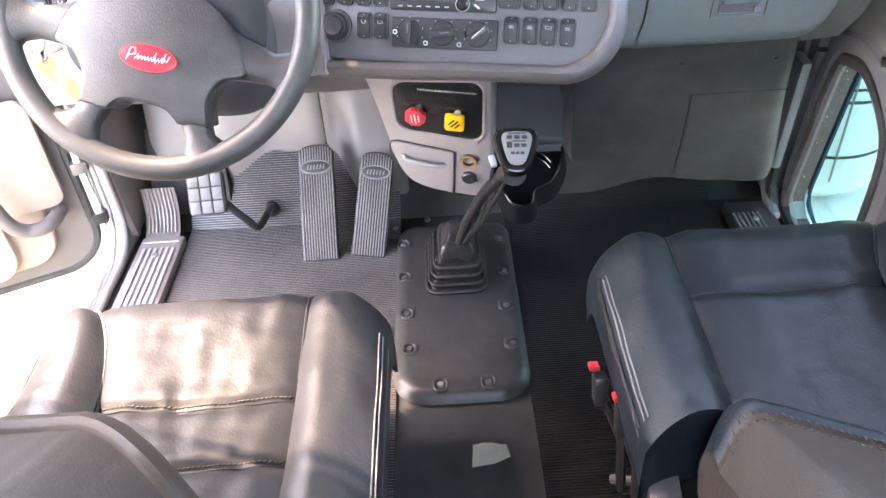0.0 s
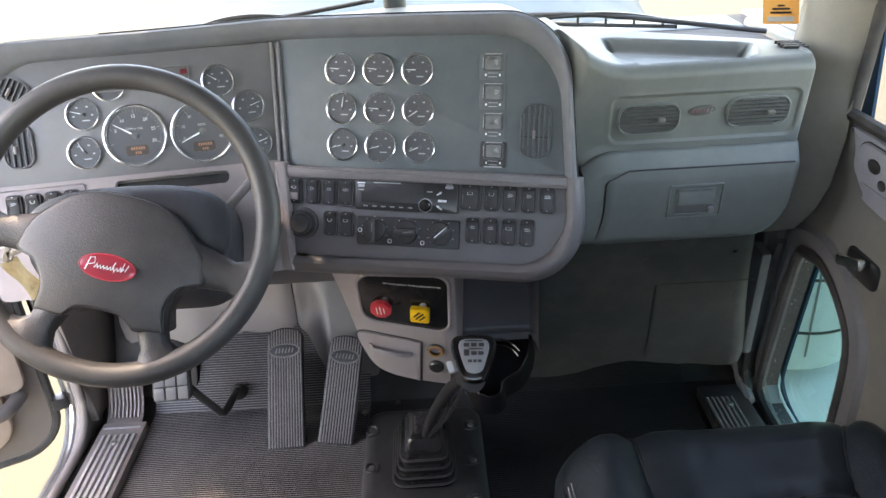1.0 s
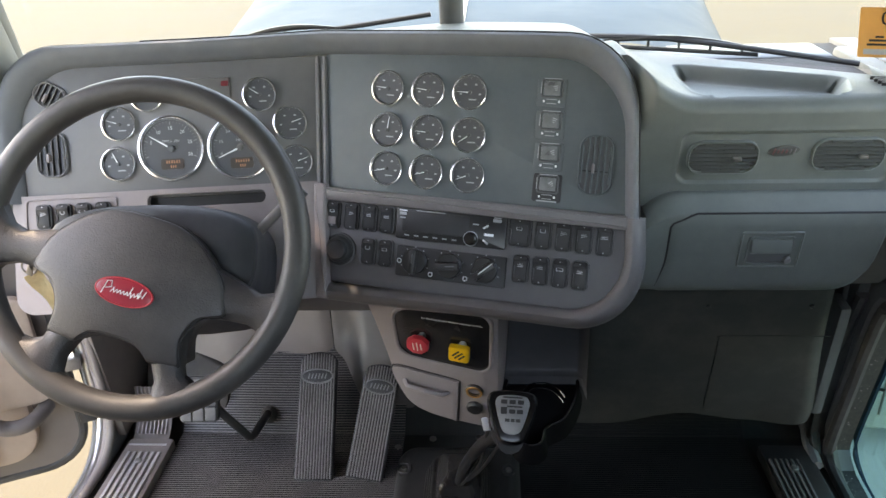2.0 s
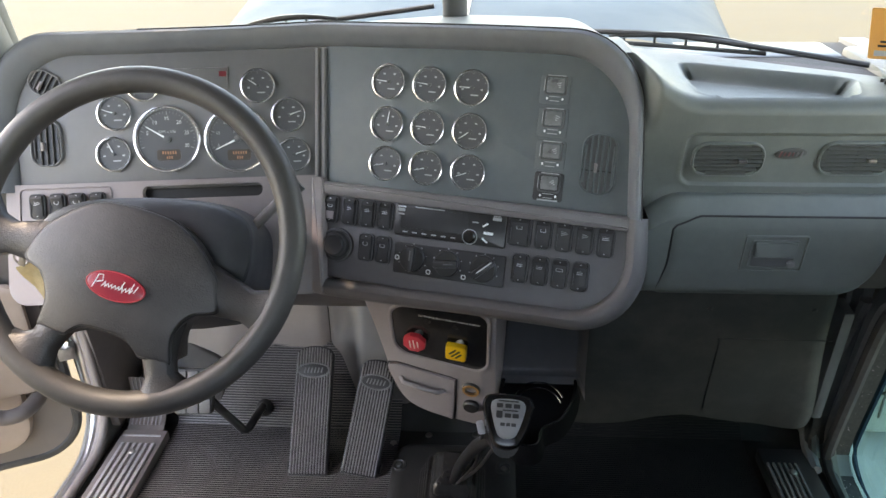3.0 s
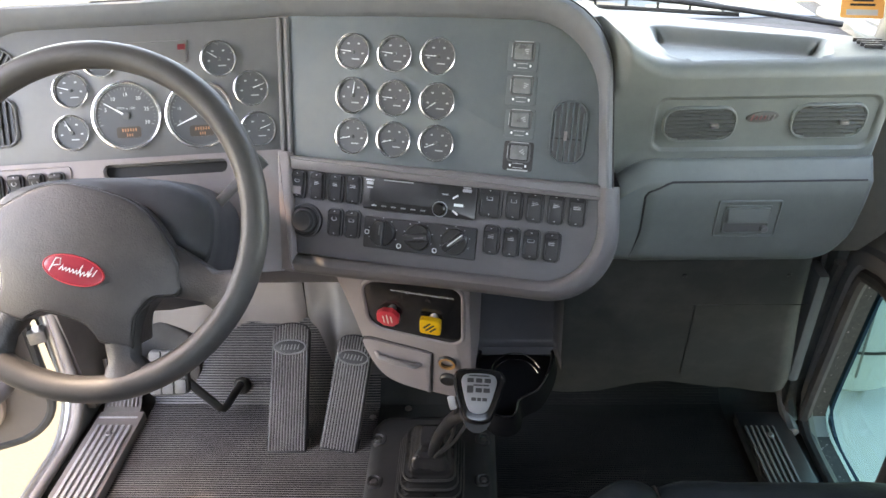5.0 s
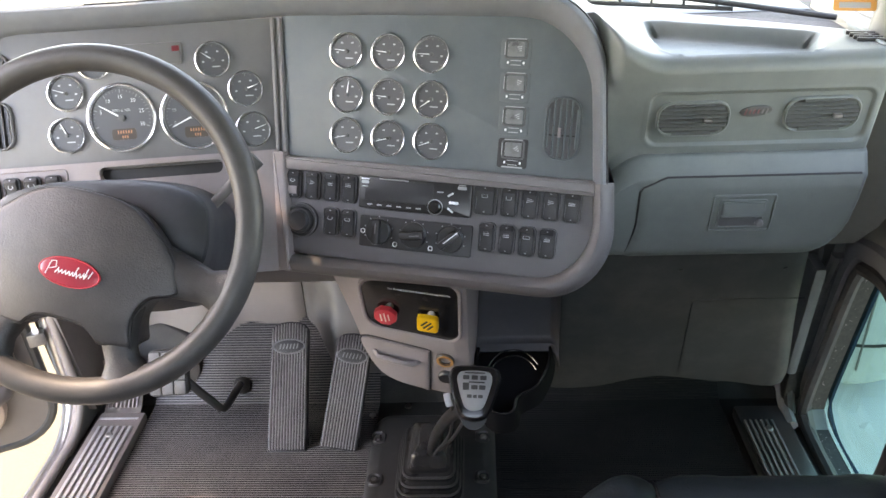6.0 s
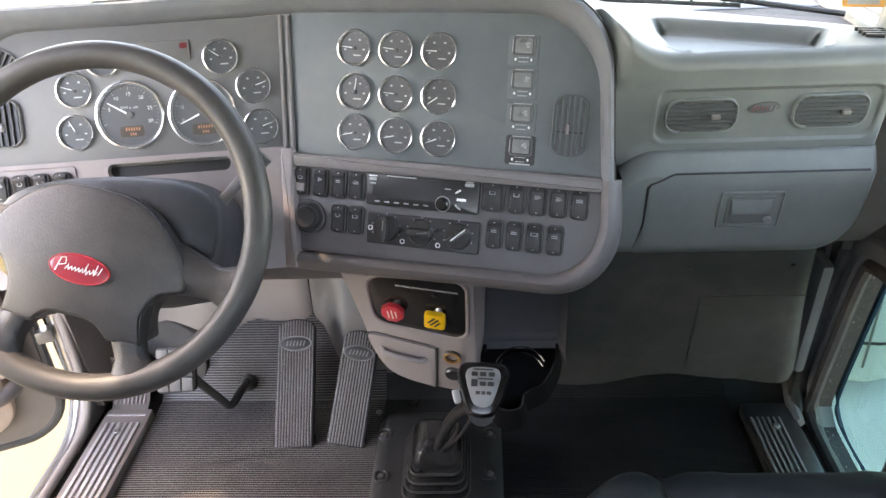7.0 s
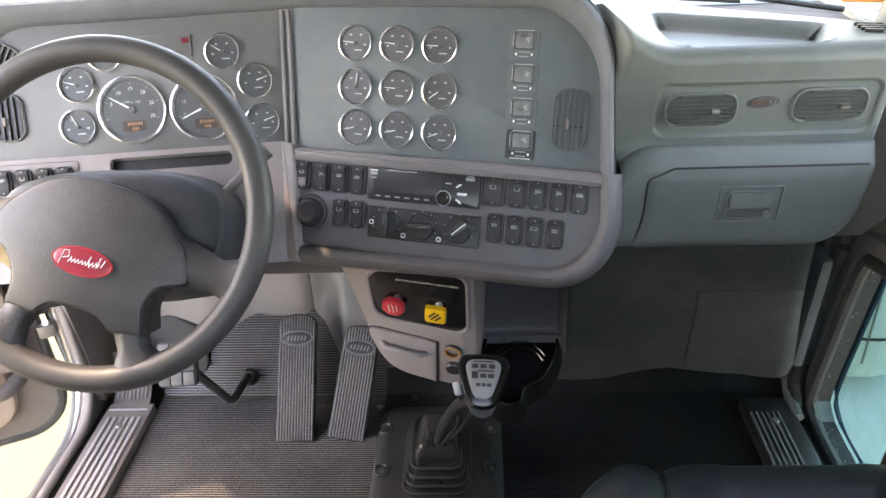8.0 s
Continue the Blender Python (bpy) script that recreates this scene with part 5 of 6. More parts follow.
# pale flourish on the badge: a tall slanted loop, a wavy line and a stroke under it
for pts in ([(-0.030, -0.008), (-0.025, 0.010), (-0.019, 0.011), (-0.018, 0.003), (-0.026, 0.0)],
            [(-0.018 + 0.0012 * i, 0.0012 * (i % 4 - 1.5) * (2.6 if i % 7 == 3 else 1.6) - 0.001) for i in range(36)],
            [(0.008, 0.0), (0.011, 0.009)], [(0.020, -0.004), (0.024, 0.010)], [(0.026, -0.002), (0.030, 0.008)]):
    bm = bmesh.new()
    tube(bm, [m @ Vector((u, v, 0.0022)) for u, v in pts], 0.0007, 5)
    part("badge_stroke", bm, M_MARK, hub)
for u in (-0.016, -0.004, 0.008):
    bm = bmesh.new()
    slab(bm, rr(0.003, 0.011, 0.001, 2, u, -0.104), 0.0170, 0.0205, 0.0005, by(WHEEL))
    part("embossed_bar", bm, M_WHEEL, hub)
for side in (-1, 1):
    # each spoke: centre line points (u, v) and half widths
    for line in (((0.080, -0.042, 0.036), (0.112, -0.044, 0.0335), (0.142, -0.047, 0.0275), (0.168, -0.050, 0.0225), (0.188, -0.051, 0.030), (0.206, -0.052, 0.058)),
                 ((0.058, -0.095, 0.040), (0.067, -0.125, 0.0265), (0.075, -0.150, 0.0215), (0.083, -0.168, 0.0205), (0.091, -0.182, 0.032), (0.098, -0.194, 0.062))):
        bm = bmesh.new()
        rings = []
        n = len(line)
        for i, (u, v, half) in enumerate(line):
            k = i / (n - 1)
            d0, d1 = Vector(line[max(i - 1, 0)][:2]), Vector(line[min(i + 1, n - 1)][:2])
            t = (d1 - d0).normalized()
            w = 0.002 - 0.004 * math.sin(math.pi * k)
            rings.append([WHEEL @ Vector((0.006 + side * (u - e * t.y), v + 0.008 + e * t.x, w + d)) for e, d in ((half, -0.010), (half * 0.94, 0.003), (half * 0.66, 0.010), (0, 0.0125), (-half * 0.66, 0.010), (-half * 0.94, 0.003), (-half, -0.010), (0, -0.016))])
        loft(bm, rings, True)
        part("spoke", bm, M_WHEEL, wheel)

# charcoal tinted blue: the sky's reflection is mixed into the colour
M_SHROUD = mat("shroud_charcoal", (0.034, 0.038, 0.045), 0.5, spec=0.3, var=0.1, bump=0.35, fine=700, depth=0.0006, dust=0.05)
colm = thing("steering_column", (-0.402, 1.22, 0.62), "dark grey plastic steering column shroud with a stalk", "steering column")
bm = bmesh.new()
rings = []
for d, rx, ry in ((-0.016, 0.118, 0.044), (-0.024, 0.142, 0.054), (-0.030, 0.1495, 0.059), (-0.038, 0.1510, 0.061), (-0.044, 0.148, 0.060), (-0.05, 0.144, 0.060), (-0.09, 0.140, 0.066), (-0.18, 0.128, 0.072), (-0.26, 0.110, 0.072), (-0.36, 0.10, 0.072)):
    m = Matrix.Translation(WC + w_n * d) @ WHEEL.to_3x3().to_4x4() @ pose(0, 0, 0, 0, 0, 15)
    rings.append([m @ Vector((rx * math.copysign(abs(math.cos(a)) ** 0.75, math.cos(a)), ry * (1.0 if math.sin(a) > 0 else 1.75) * math.copysign(abs(math.sin(a)) ** 0.75, math.sin(a)), 0)) for a in [2 * math.pi * i / 36 for i in range(36)]])
loft(bm, rings, True, (True, False))
part("shroud", bm, M_SHROUD, colm)
bm = bmesh.new()
tube(bm, [WC + w_n * d + Vector((0.010, 0, 0)) for d in (-0.34, -0.48, -0.60, -0.73)], [0.060, 0.052, 0.050, 0.066], 20)
part("column_tube", bm, M_BLACK, colm)
bm = bmesh.new()
tube(bm, [(-0.31, 1.16, 0.665), (-0.272, 1.185, 0.700), (-0.235, 1.205, 0.733)], [0.008, 0.008, 0.0075], 10)
stalk = part("stalk", bm, M_ROLL, colm)
bm = bmesh.new()
tube(bm, [(-0.236, 1.204, 0.732), (-0.212, 1.217, 0.752)], [0.012, 0.013], 12)
part("stalk_end", bm, M_HOOD, stalk)

# yellow paper tag on the key ring at the dash's left
tag = thing("key_tag", (-0.62, 1.2, 0.60), "crumpled yellow paper tag hanging from keys", "tag")
bm = bmesh.new()
rings = []
for i in range(10):
    k = i / 9
    c0 = Vector((-0.656, 1.190, 0.622)).lerp(Vector((-0.630, 1.206, 0.540)), k)
    rings.append([c0 + Vector((0.0155 * e, 0.003 * math.sin(7 * k + 2.5 * e), 0.0060 * e)) for e in (-1, -0.5, 0.0, 0.5, 1)])
loft(bm, rings, False)
bmesh.ops.solidify(bm, geom=bm.faces[:], thickness=0.001)
part("paper", bm, M_TAG, tag)
bm = bmesh.new()
tube(bm, [(-0.656 + 0.012 * math.cos(a), 1.187, 0.634 + 0.012 * math.sin(a)) for a in [2 * math.pi * i / 20 for i in range(20)]], 0.0016, 6, True)
part("key_ring", bm, M_STEEL, tag)
for dx in (-0.004, 0.012):
    bm = bmesh.new()
    box(bm, (0.010, 0.003, 0.040), pose(-0.645 + dx, 1.184, 0.640, 0, 50 + 24 * (1 if dx > 0 else -1), 0), 0.0008)
    part("key", bm, M_STEEL, tag)


def treadle(name, foot, top, width, ribs, label):
    """Floor-hinged treadle: backing plate, lengthwise ribs, an oval emblem near the top, hinge."""
    t = thing(name, foot, label, "pedal", "pedals")
    foot, top = Vector(foot), Vector(top)
    v = (top - foot).normalized()
    n = Vector((1, 0, 0)).cross(v).normalized()
    u = v.cross(n)
    m = Matrix((u, v, n)).transposed().to_4x4()
    m.translation = foot
    L = (top - foot).length
    half = width / 2

    def arc(x):
        return L - 0.011 * (x / half) ** 2 - 0.010 * max(0.0, abs(x) / half - 0.8) / 0.2
    bm = bmesh.new()
    outline = [(-half, 0.0), (half, 0.0)] + [(half * math.cos(math.pi * i / 16), arc(half * math.cos(math.pi * i / 16))) for i in range(17)]
    slab(bm, outline, -0.016, 0.0, 0.003, by(m))
    part("plate", bm, M_SWITCH, t)
    for i in range(ribs):
        x = (i - (ribs - 1) / 2) * width * 0.96 / ribs
        end = arc(x) - 0.004
        bm = bmesh.new()
        slab(bm, rr(width * 0.42 / ribs, end - 0.004, 0.0008, 2, x, 0.004 + (end - 0.004) / 2), -0.001, 0.005, 0.0012, by(m))
        part("rib", bm, M_TREAD, t)
    bm = bmesh.new()
    slab(bm, oval(width * 0.43, 0.0165, 28, 0, L * 0.80), 0.0, 0.0058, 0.001, by(m))
    em = part("emblem", bm, M_SWITCH, t)
    bm = bmesh.new()
    ring_frame(bm, oval(width * 0.44, 0.0175, 28, 0, L * 0.80), oval(width * 0.39, 0.0140, 28, 0, L * 0.80), 0.0, 0.0072, by(m), 0.0006)
    part("emblem_ring", bm, M_MID, em)
    for i in range(6):
        bm = bmesh.new()
        slab(bm, spun(rr(0.0028, 0.012, 0.0008, 2, (i - 2.5) * 0.0075, L * 0.80), -14, (i - 2.5) * 0.0075, L * 0.80), 0.005, 0.0068, 0.0004, by(m))
        part("emblem_bar", bm, M_MID, em)
    bm = bmesh.new()
    tube(bm, [m @ Vector((-width * 0.55, 0.02, -0.02)), m @ Vector((width * 0.55, 0.02, -0.02))], 0.012, 10)
    part("hinge", bm, M_BLACK, t)
    bm = bmesh.new()
    slab(bm, rr(width * 0.5, L * 0.5, 0.006, 3, 0, L * 0.55), -0.07, -0.014, 0.004, by(m))
    part("linkage", bm, M_BLACK, t)


# rib colour much paler than the plate, painting the highlights along the ribs
M_TREAD = mat("pale_tread_rubber", (0.23, 0.222, 0.22), 0.5, var=0.25, scale=25, bump=0.3, dust=0.1)
treadle("brake_pedal", (-0.313, 1.388, 0.004), (-0.3175, 1.587, 0.203), 0.084, 13, "black treadle pedal with pale ribs")
treadle("accelerator_pedal", (-0.203, 1.390, 0.006), (-0.166, 1.554, 0.192), 0.079, 12, "black treadle pedal with pale ribs, leaning outwards")

M_BLOCK = mat("grey_clutch_rubber", (0.09, 0.086, 0.085), 0.55, var=0.25, scale=30, bump=0.3, dust=0.15)
cl = thing("clutch_pedal", (-0.56, 1.45, 0.17), "grey rubber clutch pad on a bent steel arm", "pedal", "pedals")
m_cl = Matrix.Translation((-0.558, 1.455, 0.168)) @ Euler((radians(58), 0, radians(4))).to_matrix().to_4x4()
bm = bmesh.new()
slab(bm, rr(0.084, 0.098, 0.012, 5), -0.014, 0.0, 0.003, by(m_cl))
pad = part("pad", bm, M_RUBBER, cl)
for i in range(3):
    for j in range(3):
        bm = bmesh.new()
        slab(bm, rr(0.0235, 0.028, 0.003, 3, (i - 1) * 0.0262, (j - 1) * 0.0308), -0.001, 0.006, 0.0015, by(m_cl))
        part("tread_block", bm, M_BLOCK, pad)
bm = bmesh.new()
tube(bm, curve_through([(-0.545, 1.475, 0.15), (-0.515, 1.465, 0.120), (-0.485, 1.468, 0.078), (-0.466, 1.475, 0.050), (-0.452, 1.51, 0.058), (-0.452, 1.56, 0.046)], 3), 0.0095, 10)
part("arm", bm, M_BLACK, cl)
bm = bmesh.new()
lathe(bm, [(0.020, -0.004), (0.019, 0.010), (0.012, 0.018), (0.0003, 0.019)], by(Matrix.Translation((-0.452, 1.572, 0.034)) @ Euler((radians(45), 0, 0)).to_matrix().to_4x4()), 20)
part("boot", bm, M_RUBBER, cl)


def sill_plate(s, label):
    """Tread plate along the door sill, with six bright ribs and a ribbed upturned front end."""
    t = thing("sill_plate", (s * 0.70, 1.25, 0.02), label, "sill plate", "sill plates")
    bm = bmesh.new()
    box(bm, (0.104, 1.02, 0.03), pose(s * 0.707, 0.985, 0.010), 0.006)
    # passenger's base and ribs take darker materials, standing for the shade over there
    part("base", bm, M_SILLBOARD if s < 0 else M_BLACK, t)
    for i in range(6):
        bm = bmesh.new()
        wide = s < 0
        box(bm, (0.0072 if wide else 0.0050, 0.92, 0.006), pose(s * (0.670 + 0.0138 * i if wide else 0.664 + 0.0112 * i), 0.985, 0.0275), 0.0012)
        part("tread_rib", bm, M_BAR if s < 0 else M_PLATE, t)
    bm = bmesh.new()
    lathe(bm, [(0.008, -0.001), (0.008, 0.005), (0.005, 0.007), (0.0003, 0.0065)], by(pose(s * 0.705, 1.415, 0.028)), 14)
    part("screw", bm, M_STEEL, t)
    if s > 0:
        return
    bm = bmesh.new()
    rings = []
    for i in range(9):
        a = radians(90) * i / 8
        y, z = 1.475 + 0.075 * math.sin(a), 0.020 + 0.11 * (1 - math.cos(a))
        rings.append([Vector((s * x, y, z)) for x in (0.668, 0.752)])
    loft(bm, rings, False)
    bmesh.ops.solidify(bm, geom=bm.faces[:], thickness=0.006)
    part("upturn", bm, M_SILLBOARD, t)
    for k in range(8):
        bm = bmesh.new()
        tube(bm, [(s * (0.678 + 0.0092 * k), 1.475 + 0.073 * math.sin(radians(11.25 * i)), 0.024 + 0.108 * (1 - math.cos(radians(11.25 * i)))) for i in range(2, 9)], 0.0022, 6)
        part("upturn_rib", bm, M_LIGHT, t)
    bm = bmesh.new()
    box(bm, (0.088, 0.006, 0.004), pose(s * 0.709, 1.474, 0.024), 0.001)
    part("lip", bm, M_BAR, t)


sill_plate(-1, "ribbed aluminium sill plate beside the driver's mat")
sill_plate(1, "ribbed aluminium sill plate beside the passenger's mat")

# inner kick boards beside the pedals; the passenger's is coloured darker for that side's shade
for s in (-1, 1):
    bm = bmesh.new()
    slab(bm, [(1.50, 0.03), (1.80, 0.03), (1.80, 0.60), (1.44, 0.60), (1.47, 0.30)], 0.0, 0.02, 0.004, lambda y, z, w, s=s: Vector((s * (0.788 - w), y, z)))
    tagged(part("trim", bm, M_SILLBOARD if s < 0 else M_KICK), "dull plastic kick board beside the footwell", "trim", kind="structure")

# ---- shift tower cover, boot and lever ----
cov = thing("shift_cover", (0, 1.22, 0.0), "black moulded shift tower cover bolted to the floor", "cover")
bm = bmesh.new()
rings = []
outline = rr(0.250, 0.535, (0.035, 0.035, 0.060, 0.060), 8, 0.0, 1.218)
for g, w in ((0.010, 0.0), (0.006, 0.006), (0.0, 0.014), (-0.008, 0.020), (-0.020, 0.022)):
    rings.append([Vector((x, y, w)) for x, y in grown(outline, g)])
loft(bm, rings, True, (True, True))
part("plate", bm, M_COVER, cov)
for x, y in ((-0.117, 1.409), (-0.113, 1.290), (-0.108, 1.172), (-0.101, 1.068), (-0.041, 0.971), (0.050, 0.971), (0.106, 1.069), (0.103, 1.182), (0.106, 1.296), (0.108, 1.409)):
    side = (1 if x < 0 else -1) if abs(x) > 0.07 else 0
    bm = bmesh.new()
    ring_frame(bm, rr(0.030, 0.034, 0.012, 5, x + 0.003 * side, y), rr(0.020, 0.024, 0.008, 5, x - 0.001 * side, y), 0.016, 0.026, lambda a, b, w: Vector((a, b, w)), 0.002)
    seat_ = part("bolt_seat", bm, M_COVER, cov)
    bm = bmesh.new()
    lathe(bm, [(0.0085, 0.015), (0.0085, 0.022), (0.006, 0.026), (0.0003, 0.0265)], by(pose(x, y, 0)), 6)
    part("bolt", bm, M_STEEL, seat_)
for x, y in ((-0.062, 1.530), (0.044, 1.536), (-0.14, 1.50)):
    bm = bmesh.new()
    lathe(bm, [(0.008, 0.0), (0.008, 0.004), (0.0003, 0.005)], by(pose(x, y, 0.0)), 8)
    part("floor_bolt", bm, M_STEEL, cov)

lever = thing("gear_lever", (0, 1.28, 0.02), "black truck gear lever with a silver shift-pattern plate and rubber boot", "gear lever")
bm = bmesh.new()
rings = []
steps = ((1.0, 0.020), (1.01, 0.028), (0.97, 0.034), (0.88, 0.034), (0.90, 0.046), (0.87, 0.053), (0.78, 0.053), (0.80, 0.066), (0.77, 0.073), (0.68, 0.073), (0.70, 0.087), (0.66, 0.094), (0.58, 0.094), (0.57, 0.106), (0.50, 0.122), (0.40, 0.132), (0.26, 0.136), (0.20, 0.152))
for f, z in steps:
    k = (z - 0.02) / 0.11
    rings.append([Vector((x + 0.006 * k, y - 0.050 * k, 0.02 + (z - 0.02) * 1.18)) for x, y in rr(0.130 * f ** 0.85, 0.192 * f ** 0.85, 0.026 * f, 5, 0.0, 1.320)])
loft(bm, rings, True, (True, True))
boot = part("boot", bm, M_BELLOWS, lever)
# ridges slightly paler than the boot: their highlights are put into the colour
for f, z in ((1.0, 0.0315), (0.90, 0.050), (0.80, 0.070), (0.70, 0.091)):
    k = (z - 0.02) / 0.11
    bm = bmesh.new()
    tube(bm, [(x + 0.006 * k, y - 0.050 * k, 0.02 + (z - 0.02) * 1.18) for x, y in rr(0.130 * f ** 0.85, 0.192 * f ** 0.85, 0.026 * f, 5, 0.0, 1.320)], 0.0024, 8, True)
    part("bellows_ridge", bm, M_COVER, boot)
bm = bmesh.new()
tube(bm, curve_through([(0.008, 1.256, 0.12), (0.025, 1.180, 0.24), (0.055, 1.075, 0.38), (0.083, 0.990, 0.475)], 5), 0.0098, 12)
part("shaft", bm, M_BLACK, lever)
bm = bmesh.new()
tube(bm, curve_through([(0.018, 1.200, 0.18), (0.052, 1.120, 0.30), (0.062, 1.055, 0.40), (0.066, 0.985, 0.49)], 5), 0.0028, 8)
part("air_line", bm, M_BLACK, lever)
bm = bmesh.new()
tube(bm, curve_through([(0.030, 1.190, 0.20), (0.060, 1.085, 0.33), (0.088, 1.010, 0.45)], 5), 0.0026, 8)
part("air_line", bm, M_BLACK, lever)
# grip: its plate faces back and up towards the seats
g_n = Vector((0.0, -0.72, 0.69)).normalized()
g_u = Vector((1, 0.02, 0)).normalized()
GRIP = Matrix((g_u, g_n.cross(g_u), g_n)).transposed().to_4x4()
GRIP.translation = Vector((0.0975, 0.950, 0.556))
GRIP = GRIP @ pose(0, -0.010, 0, 0, 0, -4) @ Matrix.Diagonal((0.97, 0.82, 1, 1))
knob_pts = [p[:2] for p in curve_through([(0.0, 0.036, 0), (-0.026, 0.033, 0), (-0.034, 0.020, 0), (-0.031, 0.0, 0), (-0.024, -0.026, 0), (-0.016, -0.044, 0), (0.0, -0.050, 0), (0.016, -0.044, 0), (0.024, -0.026, 0), (0.031, 0.0, 0), (0.034, 0.020, 0), (0.026, 0.033, 0), (0.0, 0.036, 0)], 4)][:-1]
bm = bmesh.new()
rings = [[GRIP @ Vector((x * f, y * f, w)) for x, y in knob_pts] for f, w in ((0.55, -0.036), (0.82, -0.031), (0.97, -0.019), (1.0, -0.008), (0.97, 0.003), (0.90, 0.009), (0.84, 0.010))]
loft(bm, rings, True, (True, True))
grip = part("grip", bm, M_GRIP, lever)
bm = bmesh.new()
slab(bm, [(x * 0.66, y * 0.70 + 0.001) for x, y in knob_pts], 0.008, 0.0115, 0.001, by(GRIP))
part("pattern_plate", bm, M_PLATE, grip)
for u, v, big in ((-0.011, 0.0155, 0), (0.0, 0.0155, 0), (0.011, 0.0155, 0), (-0.011, 0.002, 1), (0.0, 0.001, 0), (0.010, 0.001, 0)):
    bm = bmesh.new()
    slab(bm, rr(0.0082, 0.011 if big else 0.0066, 0.001, 2, u, v), 0.0112, 0.0122, 0.0003, by(GRIP))
    part("pattern_cell", bm, M_BLACK, grip, smooth=False)
for u, v, w_ in ((0.0, 0.0225, 0.026), (0.003, 0.0085, 0.02), (-0.006, -0.0125, 0.006), (0.001, -0.0125, 0.005), (0.008, -0.0125, 0.006)):
    bm = bmesh.new()
    slab(bm, rr(w_, 0.0022 if v > -0.01 else 0.005, 0.0005, 2, u, v), 0.0112, 0.0120, 0, by(GRIP))
    part("print_bar", bm, M_BLACK, grip, smooth=False)
bm = bmesh.new()
box(bm, (0.010, 0.021, 0.015), GRIP @ pose(-0.034, -0.018, -0.022, 0, 0, 14), 0.003)
part("range_switch", bm, M_DIM, grip)
bm = bmesh.new()
tube(bm, [GRIP @ Vector((0.0, -0.040, -0.028)), Vector((0.083, 0.990, 0.475))], [0.018, 0.013], 12)
part("neck", bm, M_BLACK, lever)


